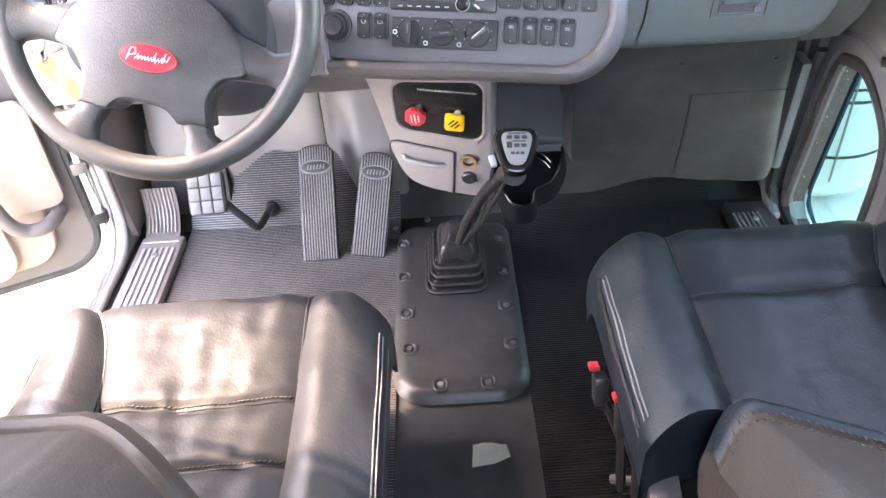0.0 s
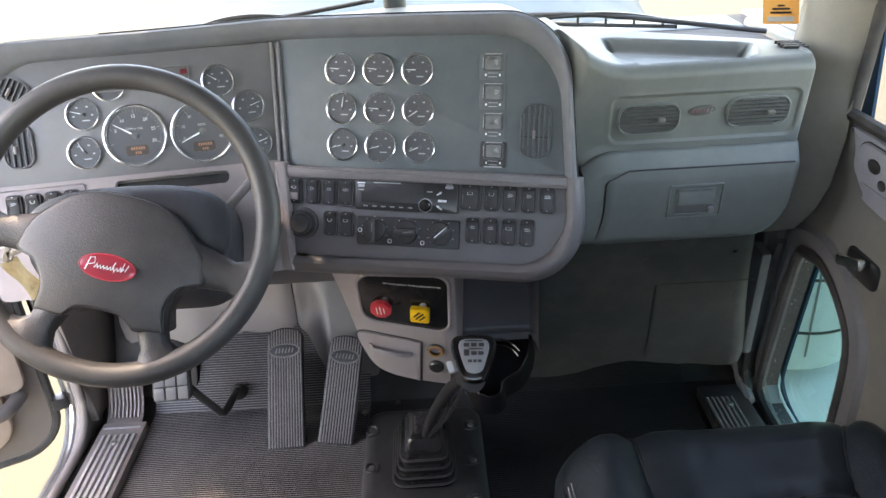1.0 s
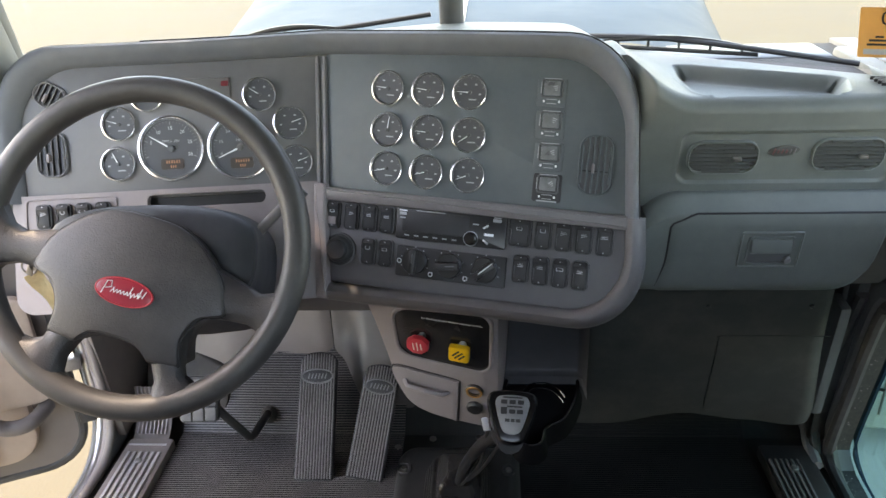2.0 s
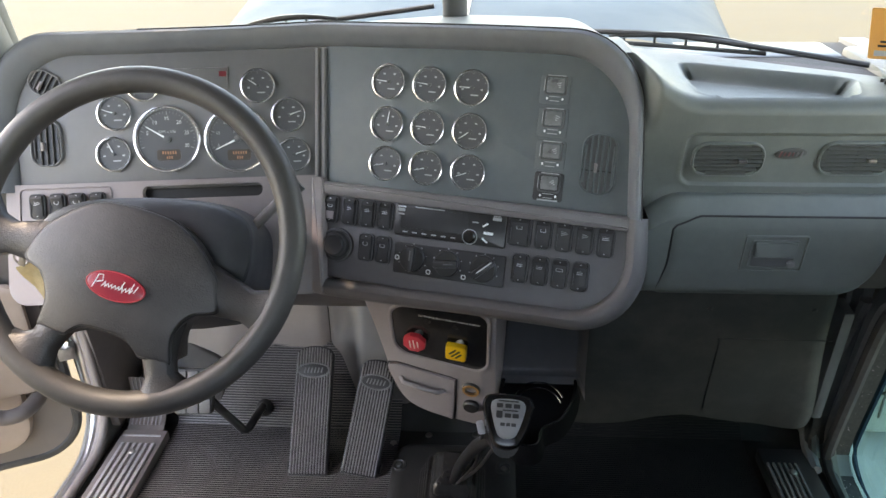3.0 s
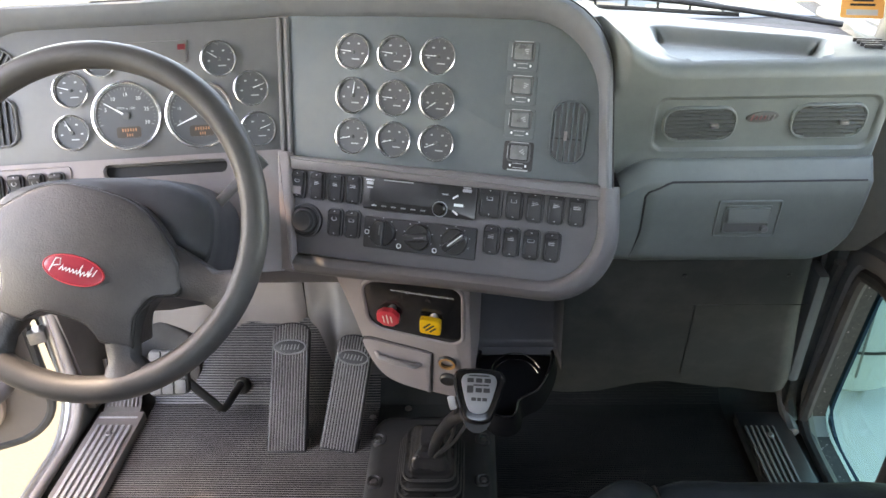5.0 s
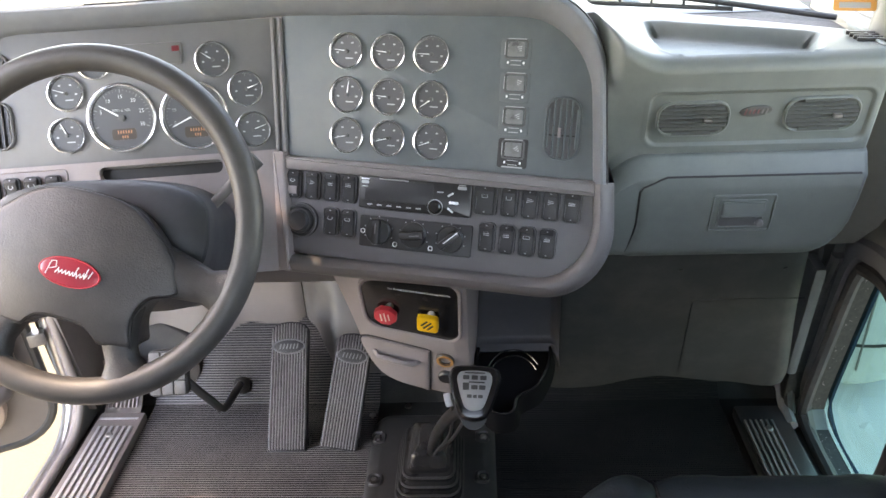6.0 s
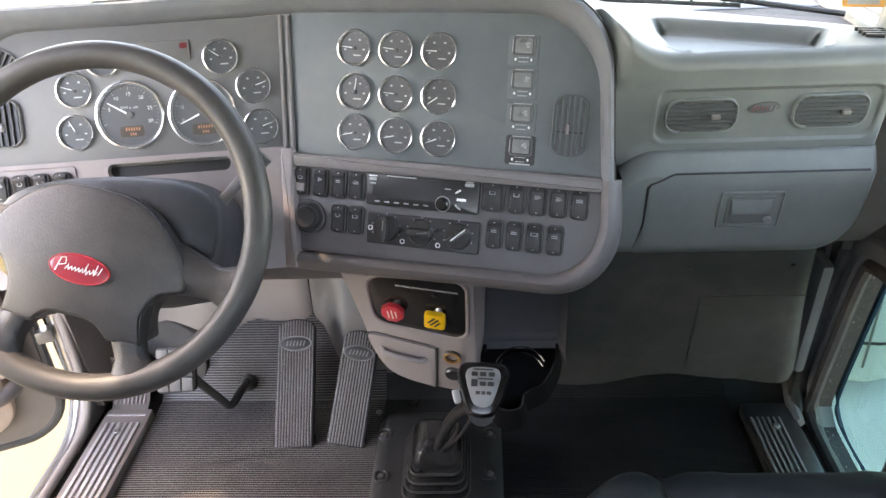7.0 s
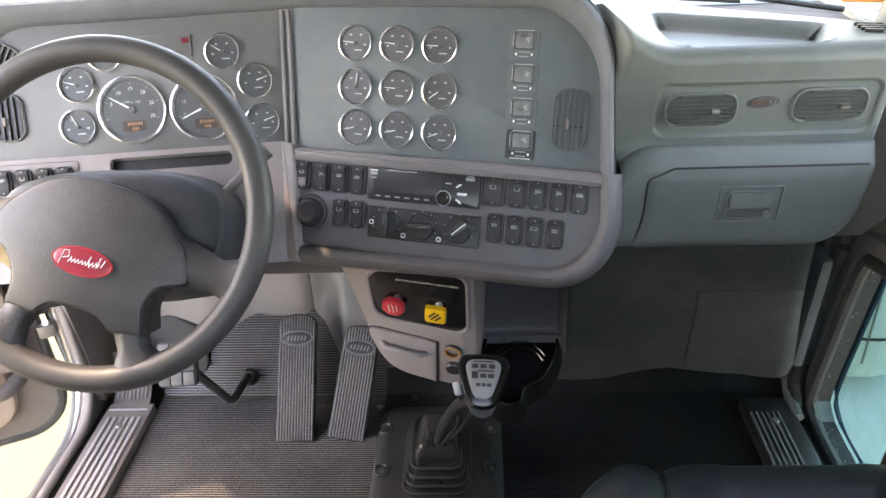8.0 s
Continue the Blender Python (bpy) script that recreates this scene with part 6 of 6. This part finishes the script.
# ---- seats ----
def seat(name, cx, front, top, label, skin, back_skin, piping, seams, foot, door):
    """Air-ride seat: dished cushion with cross seams, two side bolsters, thin side piping, backrest, base."""
    t = thing(name, (cx, front - 0.25, 0.0), label, "seat", "seats")
    L = front - 0.38

    def seam_at(side, dy):
        """Half width of the cushion centre: the seam on the door side swings outwards at the front."""
        return 0.128 + 0.085 * math.exp(-max(dy, 0.0) / 0.10) if side == door else 0.150

    def nose(x):
        return 0.030 * (abs(x - cx) / 0.27) ** 6

    def bow(x):
        return 0.012 * math.cos(min(1.0, abs(x - cx) / 0.15) * math.pi / 2)

    def rise(x, dy, side, a0, a1):
        """Height of the skin over the seat's top plane."""
        a, q = abs(x - cx), max(dy, 0.07)
        if a <= a0 + 1e-6:
            k = max(0.0, (a - a0 + 0.055) / 0.055)
            z = -0.013 * k ** 2.2 - 0.022 * math.sin(math.pi * min(1.0, (q - 0.07) / (L - 0.07)))
            for sy in seams:
                d = dy - sy - bow(x)
                z -= 0.009 * math.exp(-(d / 0.010) ** 2)
                z += 0.0016 * noise.noise(Vector((x * 70, 3.0, sy))) * math.exp(-(d / 0.03) ** 2)
        else:
            k = (a - a0) / (a1 - a0)
            z = 0.006 - 0.021 * max(0.0, (0.36 - k) / 0.36) ** 2 - 0.046 * max(0.0, (k - 0.25) / 0.75) ** 2.4 - 0.012 * math.sin(math.pi * min(1.0, (q - 0.07) / (L - 0.07))) * (1 - k)
        z += 0.005 * noise.noise(Vector((x * 8, dy * 8, cx))) + 0.0036 * noise.noise(Vector((x * 30, dy * 10, cx))) + 0.0015 * noise.noise(Vector((x * 18 + dy * 40, dy * 30 - x * 20, cx)))
        return z

    roll = ((0.0, -0.16), (-0.004, -0.10), (0.0, -0.055), (0.006, -0.034), (0.016, -0.017), (0.033, -0.004), (0.052, 0.001))

    def strip(name_, side0, k0, k1, n):
        deep = 0.40 if door > 0 > side0 else L
        backs = [0.07 + (deep - 0.07) * i / 60 for i in range(61)]
        bm = bmesh.new()
        rings = []
        for i in range(n + 1):
            k = k0 + (k1 - k0) * i / n
            ring = []
            for dy, dz in [(d, z) for d, z in roll] + [(d, 0.003) for d in backs] + [(deep, -0.16)]:
                side = side0 or (1 if k >= 0 else -1)
                a0 = seam_at(side, dy)
                a = abs(k) * a0 if not side0 else a0 + (0.268 - a0) * k
                x = cx + side * a
                z = rise(x, dy, side, a0, 0.268) if not side0 or k > 0 else rise(x + side * 1e-4, dy, side, a0, 0.268)
                ring.append(Vector((x, front - dy - nose(x), top + dz + z)))
            rings.append(ring)
        if side0:
            for out, dz in ((0.005, -0.014), (0.006, -0.045), (0.0, -0.11)):
                rings.append([p + Vector((side0 * out, 0, dz if p.z > top - 0.12 else 0)) for p in rings[n]])
        loft(bm, rings, False)
        return part(name_, bm, skin, t)

    strip("cushion_centre", 0, -1.0, 1.0, 40)
    for s in (-1, 1):
        strip("side_bolster", s, 0.0, 1.0, 20)
        # piping along the seam, then thin lines down the bolster's side
        bm = bmesh.new()
        pts = []
        for dy, dz in roll[1:] + tuple((0.07 + 0.03 * i, 0.003) for i in range(15 if door < 0 or s > 0 else 11)):
            a0 = seam_at(s, dy)
            x = cx + s * a0
            pts.append((x, front - dy - nose(x) + (0.002 if dz < -0.01 else 0), top + dz + rise(x, dy, s, a0, 0.268) + 0.0006))
        tube(bm, curve_through(pts, 2), 0.0026, 6)
        part("seam", bm, piping if s == door else M_SEAM, t)
        for q, (a_, dz) in enumerate(((0.2625, -0.030), (0.2675, -0.041), (0.2725, -0.058))):
            bm = bmesh.new()
            pts = []
            for i in range(22):
                dy = 0.08 + (0.02 if door < 0 else 0.0135) * i
                x = cx + s * a_
                z = rise(x, dy, s, seam_at(s, dy), 0.268) + 0.0042 if q < 2 else dz
                pts.append((x, front - dy - nose(x), top + z + 0.0012 * math.sin(0.9 * i + 2 * q)))
            tube(bm, pts, 0.0013, 6)
            part("side_piping", bm, M_PIPE, t)
        if door > 0 > s:
            # the inner side seam gapes a little
            bm = bmesh.new()
            tube(bm, curve_through([(cx - 0.2735, front - dy - nose(cx - 0.2735), top - dz) for dy, dz in ((0.07, 0.040), (0.12, 0.046), (0.20, 0.050), (0.28, 0.049), (0.36, 0.042))], 4), [0.001 + 0.0045 * math.sin(math.pi * k / 16) for k in range(17)], 8)
            part("open_seam", bm, M_SEAM, t)
    for sy in seams:
        bm = bmesh.new()
        pts = []
        for i in range(33):
            x = cx - 0.145 + 0.29 * i / 32
            a0 = seam_at(1 if x > cx else -1, sy)
            if abs(x - cx) < a0 - 0.004:
                dy = sy + bow(x)
                pts.append((x, front - dy - nose(x), top + 0.0034 + rise(x, dy, 1, a0, 0.268)))
        tube(bm, pts, 0.0022, 6)
        part("cross_seam", bm, M_SEAM, t)
        if piping is M_SEAM:
            continue
        for i in range(44):
            x = cx - 0.14 + 0.28 * i / 43
            a0 = seam_at(1 if x > cx else -1, sy)
            if abs(x - cx) > a0 - 0.008:
                continue
            dy = sy + bow(x) - 0.006
            bm = bmesh.new()
            box(bm, (0.0042, 0.0019, 0.0016), pose(x, front - dy - nose(x), top + 0.0036 + rise(x, dy, 1, a0, 0.268), 0, 0, 24), 0)
            part("stitch", bm, M_THREAD, t, smooth=False)
    # backrest, seen only at its foot: a soft roll sewn to the face
    bm = bmesh.new()
    rings, sewn = [], []
    for i in range(61):
        k = i / 60
        x = cx - 0.25 + 0.50 * k if door < 0 else cx - 0.210 + 0.46 * k
        if door < 0:
            y0 = foot[0] - 0.15 * smoothstep(0.33, 0.80, k) + 0.03 * smoothstep(0.80, 0.92, k) - 0.05 * smoothstep(0.95, 1.0, k)
            z0 = foot[1] - 0.05 * smoothstep(0.5, 0.8, k)
        else:
            y0 = foot[0] - 0.27 * max(0.0, k - 0.06) * (1 - 0.35 * k) - 0.06 * (1 - smoothstep(-0.02, 0.16, k)) ** 2 - 0.06 * smoothstep(0.9, 1.0, k)
            z0 = foot[1] - 0.05 * (1 - smoothstep(-0.02, 0.16, k)) ** 1.5
        wr = 0.0014 * noise.noise(Vector((x * 60, 0, 1))) + 0.003 * noise.noise(Vector((x * 16, 2, 1)))
        ring = []
        for dy, dz in ((-0.03, -0.06), (0.016, -0.045), (0.028, -0.018), (0.030, 0.004), (0.024, 0.026), (0.012, 0.044), (-0.004, 0.055), (-0.016, 0.054), (-0.021, 0.052), (-0.029, 0.056), (-0.046, 0.066), (-0.075, 0.083), (-0.12, 0.108), (-0.18, 0.142), (-0.26, 0.185), (-0.36, 0.24), (-0.44, 0.28), (-0.48, 0.24), (-0.30, 0.05), (-0.12, -0.04)):
            ring.append(Vector((x, y0 + dy + (wr if dy < -0.022 else 0.6 * wr), z0 + dz + 0.5 * wr)))
        sewn.append(ring[8])
        rings.append(ring)
    loft(bm, rings, True, (True, True))
    back = part("backrest", bm, back_skin, t)
    bm = bmesh.new()
    loft(bm, [[p + Vector((0, 0.0012, 0.0008)) for p in ring[:8]] for ring in rings], False)
    part("backrest_roll", bm, skin if door > 0 else back_skin, back)
    if door > 0:
        for i in range(2, 60):
            for off in (0.006, -0.0065):
                p = sewn[i] + Vector((0, off, 0.0035 if off > 0 else 0.0045))
                bm = bmesh.new()
                box(bm, (0.0022, 0.0046, 0.0016), pose(p.x, p.y, p.z, 8 if off > 0 else -25, 0, 12), 0)
                part("stitch", bm, M_THREAD, back, smooth=False)
    bm = bmesh.new()
    box(bm, (0.44, 0.40, 0.14), pose(cx, front - 0.28, 0.10), 0.02)
    part("base", bm, M_BLACK, t)
    bm = bmesh.new()
    box(bm, (0.50, 0.46, 0.05), pose(cx, front - 0.27, 0.18), 0.02)
    part("pan", bm, M_BLACK, t)
    return t


seat("driver_seat", -0.385, 0.945, 0.325, "worn black leather driver seat with stitched cushion in sunlight", M_SEAT_D, M_SEATBACK, M_PIPE, (0.228, 0.333), (0.605, 0.365), -1)
p_seat = seat("passenger_seat", 0.500, 1.018, 0.349, "dark blue-black leather passenger seat", M_SEAT_P, M_SEATBACK, M_SEAM, (0.163,), (0.598, 0.350), 1)

bm = bmesh.new()
box(bm, (0.046, 0.014, 0.012), pose(0.258, 0.746, 0.014, 0, 0, -12), 0.004)
part("slide_rail_end", bm, M_PALE, p_seat)

buckle = thing("seat_belt_buckle", (0.225, 0.79, 0.1), "black seat belt buckles with red release buttons", "seat belt buckle")
for (a, b) in (((0.208, 0.812, 0.205), (0.246, 0.750, 0.12)), ((0.233, 0.748, 0.205), (0.258, 0.695, 0.12))):
    a, b = Vector(a), Vector(b)
    bm = bmesh.new()
    tube(bm, [b - Vector((0, 0.03, 0.09)), b, a.lerp(b, 0.4)], 0.008, 8, flat=2.0)
    part("stalk", bm, M_BLACK, buckle)
    bm = bmesh.new()
    box(bm, (0.022, 0.030, 0.05), Matrix.Translation(a.lerp(b, 0.22)) @ Euler((radians(-20), 0, 0)).to_matrix().to_4x4(), 0.005)
    h = part("housing", bm, M_BLACK, buckle)
    bm = bmesh.new()
    box(bm, (0.016, 0.022, 0.008), Matrix.Translation(a + Vector((0, 0.006, 0.012))) @ Euler((radians(-20), 0, 0)).to_matrix().to_4x4(), 0.002)
    part("button", bm, M_RED, h)
strap = thing("seat_belt_tongue", (0.320, 0.575, 0.2), "steel seat belt tongue with a yellow label", "seat belt")
bm = bmesh.new()
tube(bm, [(0.322, 0.50, 0.12), (0.324, 0.545, 0.20), (0.320, 0.590, 0.252)], 0.006, 8, flat=2.2)
part("webbing", bm, M_BLACK, strap)
bm = bmesh.new()
box(bm, (0.014, 0.022, 0.004), pose(0.319, 0.596, 0.256, 50, 0, 0), 0.001)
part("tongue", bm, M_STEEL, strap)
bm = bmesh.new()
box(bm, (0.010, 0.026, 0.003), pose(0.330, 0.556, 0.226, 52, 0, 0), 0.0006)
part("label", bm, M_YELLOW, strap)
adj = thing("seat_adjuster", (0.262, 0.60, 0.14), "grey plastic seat height handle beside the cushion", "handle")
bm = bmesh.new()
box(bm, (0.044, 0.075, 0.03), pose(0.262, 0.590, 0.205, 0, 0, -8), 0.008)
part("lever", bm, M_PALE, adj)
bm = bmesh.new()
tube(bm, [(0.262, 0.59, 0.195), (0.262, 0.61, 0.10)], 0.012, 8)
part("post", bm, M_BLACK, adj)

# small pale four-sided sheet lying on the floor between the seats
scrap = thing("pale_scrap", (0.044, 0.828, 0.004), "small pale uneven scrap on the floor", "paper")
bm = bmesh.new()
rings = [[Vector((0.042 + 0.032 * u - 0.002 * v * u, 0.823 + 0.021 * v * (1 - 0.25 * u) + 0.004 * u, 0.003 + 0.004 * math.sin(3 * u + 2 * v))) for v in (-1, -0.2, 0.5, 1)] for u in (-1, -0.4, 0.2, 0.7, 1)]
loft(bm, rings, False)
bmesh.ops.solidify(bm, geom=bm.faces[:], thickness=0.0006)
part("sheet", bm, M_CREAM, scrap)

# ---- the driver's door, swung open ----
HINGE = Vector((-0.83, 1.50, 0.0))
d_s, d_n = Vector((-0.907, -0.42, 0)), Vector((0.42, -0.907, 0))
DOOR = Matrix((d_s, Vector((0, 0, 1)), d_n)).transposed().to_4x4()
DOOR.translation = HINGE
dp = by(DOOR)
door_l = thing("door_1", HINGE, "tan-grey truck door standing open in the sun", "door")
door_l["kind"] = "structure"
bm = bmesh.new()
plate(bm, rr(1.00, 1.46, 0.10, 7, 0.53, 0.705), [rr(0.80, 0.60, 0.08, 6, 0.55, 1.06)[::-1]], -0.06, 0.0, dp)
part("door_shell", bm, M_DOORDARK, door_l)
bm = bmesh.new()
slab(bm, rr(0.90, 0.62, 0.07, 7, 0.565, 0.335), -0.002, 0.028, 0.014, dp)
trim_ = part("door_card", bm, M_DOOR, door_l, "tan moulded door card")
bm = bmesh.new()
slab(bm, rr(0.78, 0.20, 0.06, 6, 0.59, 0.125), 0.024, 0.055, 0.018, dp)
part("map_pocket", bm, M_DOOR, trim_)
bm = bmesh.new()
tube(bm, curve_through([dp(s_, z_, w_) for s_, z_, w_ in ((0.20, 0.47, 0.02), (0.205, 0.42, 0.07), (0.20, 0.30, 0.085), (0.185, 0.20, 0.085), (0.155, 0.160, 0.08), (0.11, 0.155, 0.07), (0.08, 0.158, 0.02))], 4), 0.0165, 12)
part("grab_handle", bm, M_DOORDARK, trim_)
bm = bmesh.new()
slab(bm, rr(0.14, 0.26, 0.03, 5, 0.13, 0.305), 0.024, 0.040, 0.008, dp)
part("handle_panel", bm, M_DOOR, trim_)
for z_ in (0.10, 0.24, 0.30, 0.40):
    bm = bmesh.new()
    box(bm, (0.035, 0.03, 0.03), DOOR @ pose(0.012, z_, 0.004), 0.004)
    part("hinge_block", bm, M_BLACK if z_ != 0.24 else M_STEEL, door_l)
bm = bmesh.new()
tube(bm, [dp(x, y, -0.005) for x, y in rr(1.0, 1.46, 0.10, 8, 0.53, 0.705)], 0.011, 8, True)
part("door_gasket", bm, M_RUBBER, door_l)

# ---- the passenger's door, closed ----
door_r = thing("door_2", (0.80, 1.5, 0.0), "closed grey truck door with a small low window", "door")
door_r["kind"] = "structure"
LOW = [p[:2] for p in curve_through([(1.40, 0.430, 0), (1.31, 0.445, 0), (1.22, 0.40, 0), (1.175, 0.33, 0), (1.175, 0.15, 0), (1.20, 0.04, 0), (1.26, 0.0, 0), (1.385, 0.0, 0), (1.455, 0.012, 0), (1.473, 0.05, 0), (1.447, 0.22, 0), (1.418, 0.38, 0), (1.40, 0.430, 0)], 4)][:-1]
UP = [(1.318, 0.742), (1.295, 0.93), (1.08, 1.36), (1.0, 1.40), (0.58, 1.40), (0.55, 1.36), (0.55, 0.78), (0.58, 0.745)]
bm = bmesh.new()
plate(bm, rr(1.03, 1.48, 0.12, 8, 0.985, 0.742), [LOW, UP], 0.0, 0.010, yz(0.81, -1))
part("door_shell", bm, M_PILLAR, door_r)
bm = bmesh.new()
slab(bm, [p[:2] for p in curve_through([(0.58, 0.60, 0), (1.165, 0.612, 0), (1.235, 0.630, 0), (1.268, 0.66, 0), (1.284, 0.70, 0), (1.302, 0.728, 0)], 4)] + [(0.58, 0.728)], 0.0, 0.010, 0.005, yz(0.80, -1))
upper = part("upper_trim", bm, M_DOORGREY, door_r, "blue-grey upper door trim")
bm = bmesh.new()
plate(bm, rr(1.03, 1.48, 0.12, 8, 0.985, 0.742), [grown(LOW, -0.002), grown(UP, 0.075)], 0.0, 0.006, yz(0.852, -1))
part("outer_skin", bm, M_PAINT, door_r)
for nm, pts, deep in (("low_window", LOW, 0.039), ("side_window", UP, 0.006)):
    bm = bmesh.new()
    loft(bm, [[yz(x_, -1)(y, z, 0) for y, z in pts] for x_ in (0.801, 0.801 + deep / 2, 0.801 + deep)], True)
    part("window_jamb", bm, M_JAMB, door_r, "dusty grey window jamb")
    bm = bmesh.new()
    bm.faces.new([bm.verts.new(yz(0.800 + deep, -1)(y, z, 0)) for y, z in pts])
    pane = part("pane", bm, M_TINT if nm == "low_window" else M_GLASS, door_r, "teal tinted glass" if nm == "low_window" else "", smooth=False)
    facing(pane, (0, 0.5, 0.5))
    bm = bmesh.new()
    tube(bm, [yz(0.797, -1)(y, z, 0) for y, z in pts], 0.0125, 8, True)
    part("window_gasket", bm, M_RUBBER, door_r)
rnd = random.Random(5)
bm = bmesh.new()
for k in range(260):
    i = rnd.randrange(len(LOW))
    (y0, z0), (y1, z1), f = LOW[i], LOW[(i + 1) % len(LOW)], rnd.random()
    if z0 > 0.42 or y0 < 1.22:
        continue
    s_ = 0.0006 + 0.0014 * rnd.random() ** 3
    box(bm, (s_ * 1.5, s_, s_), pose(0.8365 - 0.034 * rnd.random() ** 0.6, y0 + (y1 - y0) * f, z0 + (z1 - z0) * f), 0)
specks = part("dust_specks", bm, M_LIGHT, door_r, smooth=False)
specks["kind"] = "stuff"
bm = bmesh.new()
loft(bm, [[yz(0.80, -1)(y, z, w) for y, z in g_] for g_, w in ((grown(LOW, 0.055), 0.0), (grown(LOW, 0.048), 0.012), (grown(LOW, 0.020), 0.014), (grown(LOW, 0.012), 0.002))], True)
part("window_surround", bm, M_MID, door_r)
bm = bmesh.new()
slab(bm, rr(0.44, 0.20, 0.08, 6, 0.83, 0.50), -0.005, 0.035, 0.02, yz(0.80, -1))
part("armrest", bm, M_PILLAR, door_r)
bm = bmesh.new()
slab(bm, rr(0.211, 0.073, 0.036, 8, 1.1635, 0.685), 0.004, 0.0112, 0.0004, yz(0.80, -1))
part("pod_gap", bm, M_SEAM, upper)
bm = bmesh.new()
slab(bm, rr(0.205, 0.067, 0.033, 8, 1.1635, 0.685), 0.004, 0.017, 0.004, yz(0.80, -1))
part("door_control_pod", bm, M_DOORGREY, upper)
bm = bmesh.new()
slab(bm, oval(0.019, 0.012, 16, 1.203, 0.690), 0.012, 0.0176, 0.0004, yz(0.80, -1))
slab(bm, oval(0.012, 0.009, 16, 1.172, 0.668), 0.012, 0.0176, 0.0004, yz(0.80, -1))
part("control_recess", bm, M_BLACK, upper)
bm = bmesh.new()
box(bm, (0.014, 0.075, 0.020), pose(0.781, 1.207, 0.509, -18, 0, 0), 0.004)
lv = part("door_lever", bm, M_CHROME, door_r)
bm = bmesh.new()
slab(bm, rr(0.10, 0.05, 0.014, 5, 1.195, 0.502), 0.0, 0.005, 0.002, yz(0.80, -1))
part("lever_recess", bm, M_BLACK, lv)
# hinge pillar trim strip and its seal
bm = bmesh.new()
tube(bm, curve_through([(0.772, 1.475, 0.02), (0.770, 1.505, 0.08), (0.770, 1.500, 0.20), (0.772, 1.470, 0.34), (0.775, 1.45, 0.43)], 4), 0.012, 8)
tagged(part("trim", bm, M_RUBBER), "black rubber seal on the hinge pillar", "door seal", kind="structure")
bm = bmesh.new()
box(bm, (0.022, 0.058, 0.27), pose(0.745, 1.474, 0.275, 5, 0, 0), 0.008)
tagged(part("trim", bm, M_HOOD), "grey plastic pillar guard strip beside the door", "trim", kind="structure")
bm = bmesh.new()
tube(bm, curve_through([(0.762, 1.44, 0.015), (0.764, 1.50, 0.03), (0.764, 1.53, 0.07), (0.762, 1.52, 0.12)], 4), 0.014, 8)
tagged(part("trim", bm, M_MID), "grey rubber bead at the foot of the door opening", "trim", kind="structure")

# ---- outside, low on the passenger's side ----
cleaner = thing("air_cleaner", (1.20, 2.15, -0.34), "white cylindrical air cleaner with clamp bands and a punched strip", "air cleaner")
bm = bmesh.new()
lathe(bm, [(0.17, 0.0), (0.20, 0.03), (0.205, 0.08), (0.205, 0.56), (0.19, 0.61), (0.12, 0.65), (0.0005, 0.66)], by(pose(1.20, 2.15, -0.33)), 40)
part("canister", bm, M_POLISH, cleaner)
for z in (-0.165, 0.02, 0.06):
    bm = bmesh.new()
    lathe(bm, [(0.205, -0.004), (0.2085, -0.004), (0.2085, 0.004), (0.205, 0.004)], by(pose(1.20, 2.15, z)), 40, False)
    part("clamp_band", bm, M_BLACK, cleaner)
for a in (228, 238, 248, 262):
    bm = bmesh.new()
    tube(bm, [(1.20 + 0.206 * math.cos(radians(a)), 2.15 + 0.206 * math.sin(radians(a)), z) for z in (-0.25, 0.22)], 0.0035, 6)
    part("edge_bead", bm, M_MID, cleaner)
for k in range(17):
    for a in (231, 235):
        bm = bmesh.new()
        box(bm, (0.004, 0.014, 0.014), pose(1.20 + 0.206 * math.cos(radians(a)), 2.15 + 0.206 * math.sin(radians(a)), -0.24 + 0.026 * k, 0, 0, a), 0)
        part("slot", bm, M_KICK, cleaner, smooth=False)

fender = thing("front_fender", (1.15, 2.3, -0.40), "pale painted top of the truck's front fender", "fender")
bm = bmesh.new()
rings = []
for i in range(15):
    y = 1.45 + 1.9 * i / 14
    drop = 0.35 * (abs(i - 7) / 7) ** 3
    rings.append([Vector((x, y, -0.345 - drop - dz)) for x, dz in ((0.86, 0.0), (1.2, 0.0), (1.55, 0.005), (1.62, 0.03), (1.65, 0.09), (1.655, 0.3))])
loft(bm, rings, False)
bmesh.ops.solidify(bm, geom=bm.faces[:], thickness=0.004)
part("wing", bm, M_WHITE, fender)
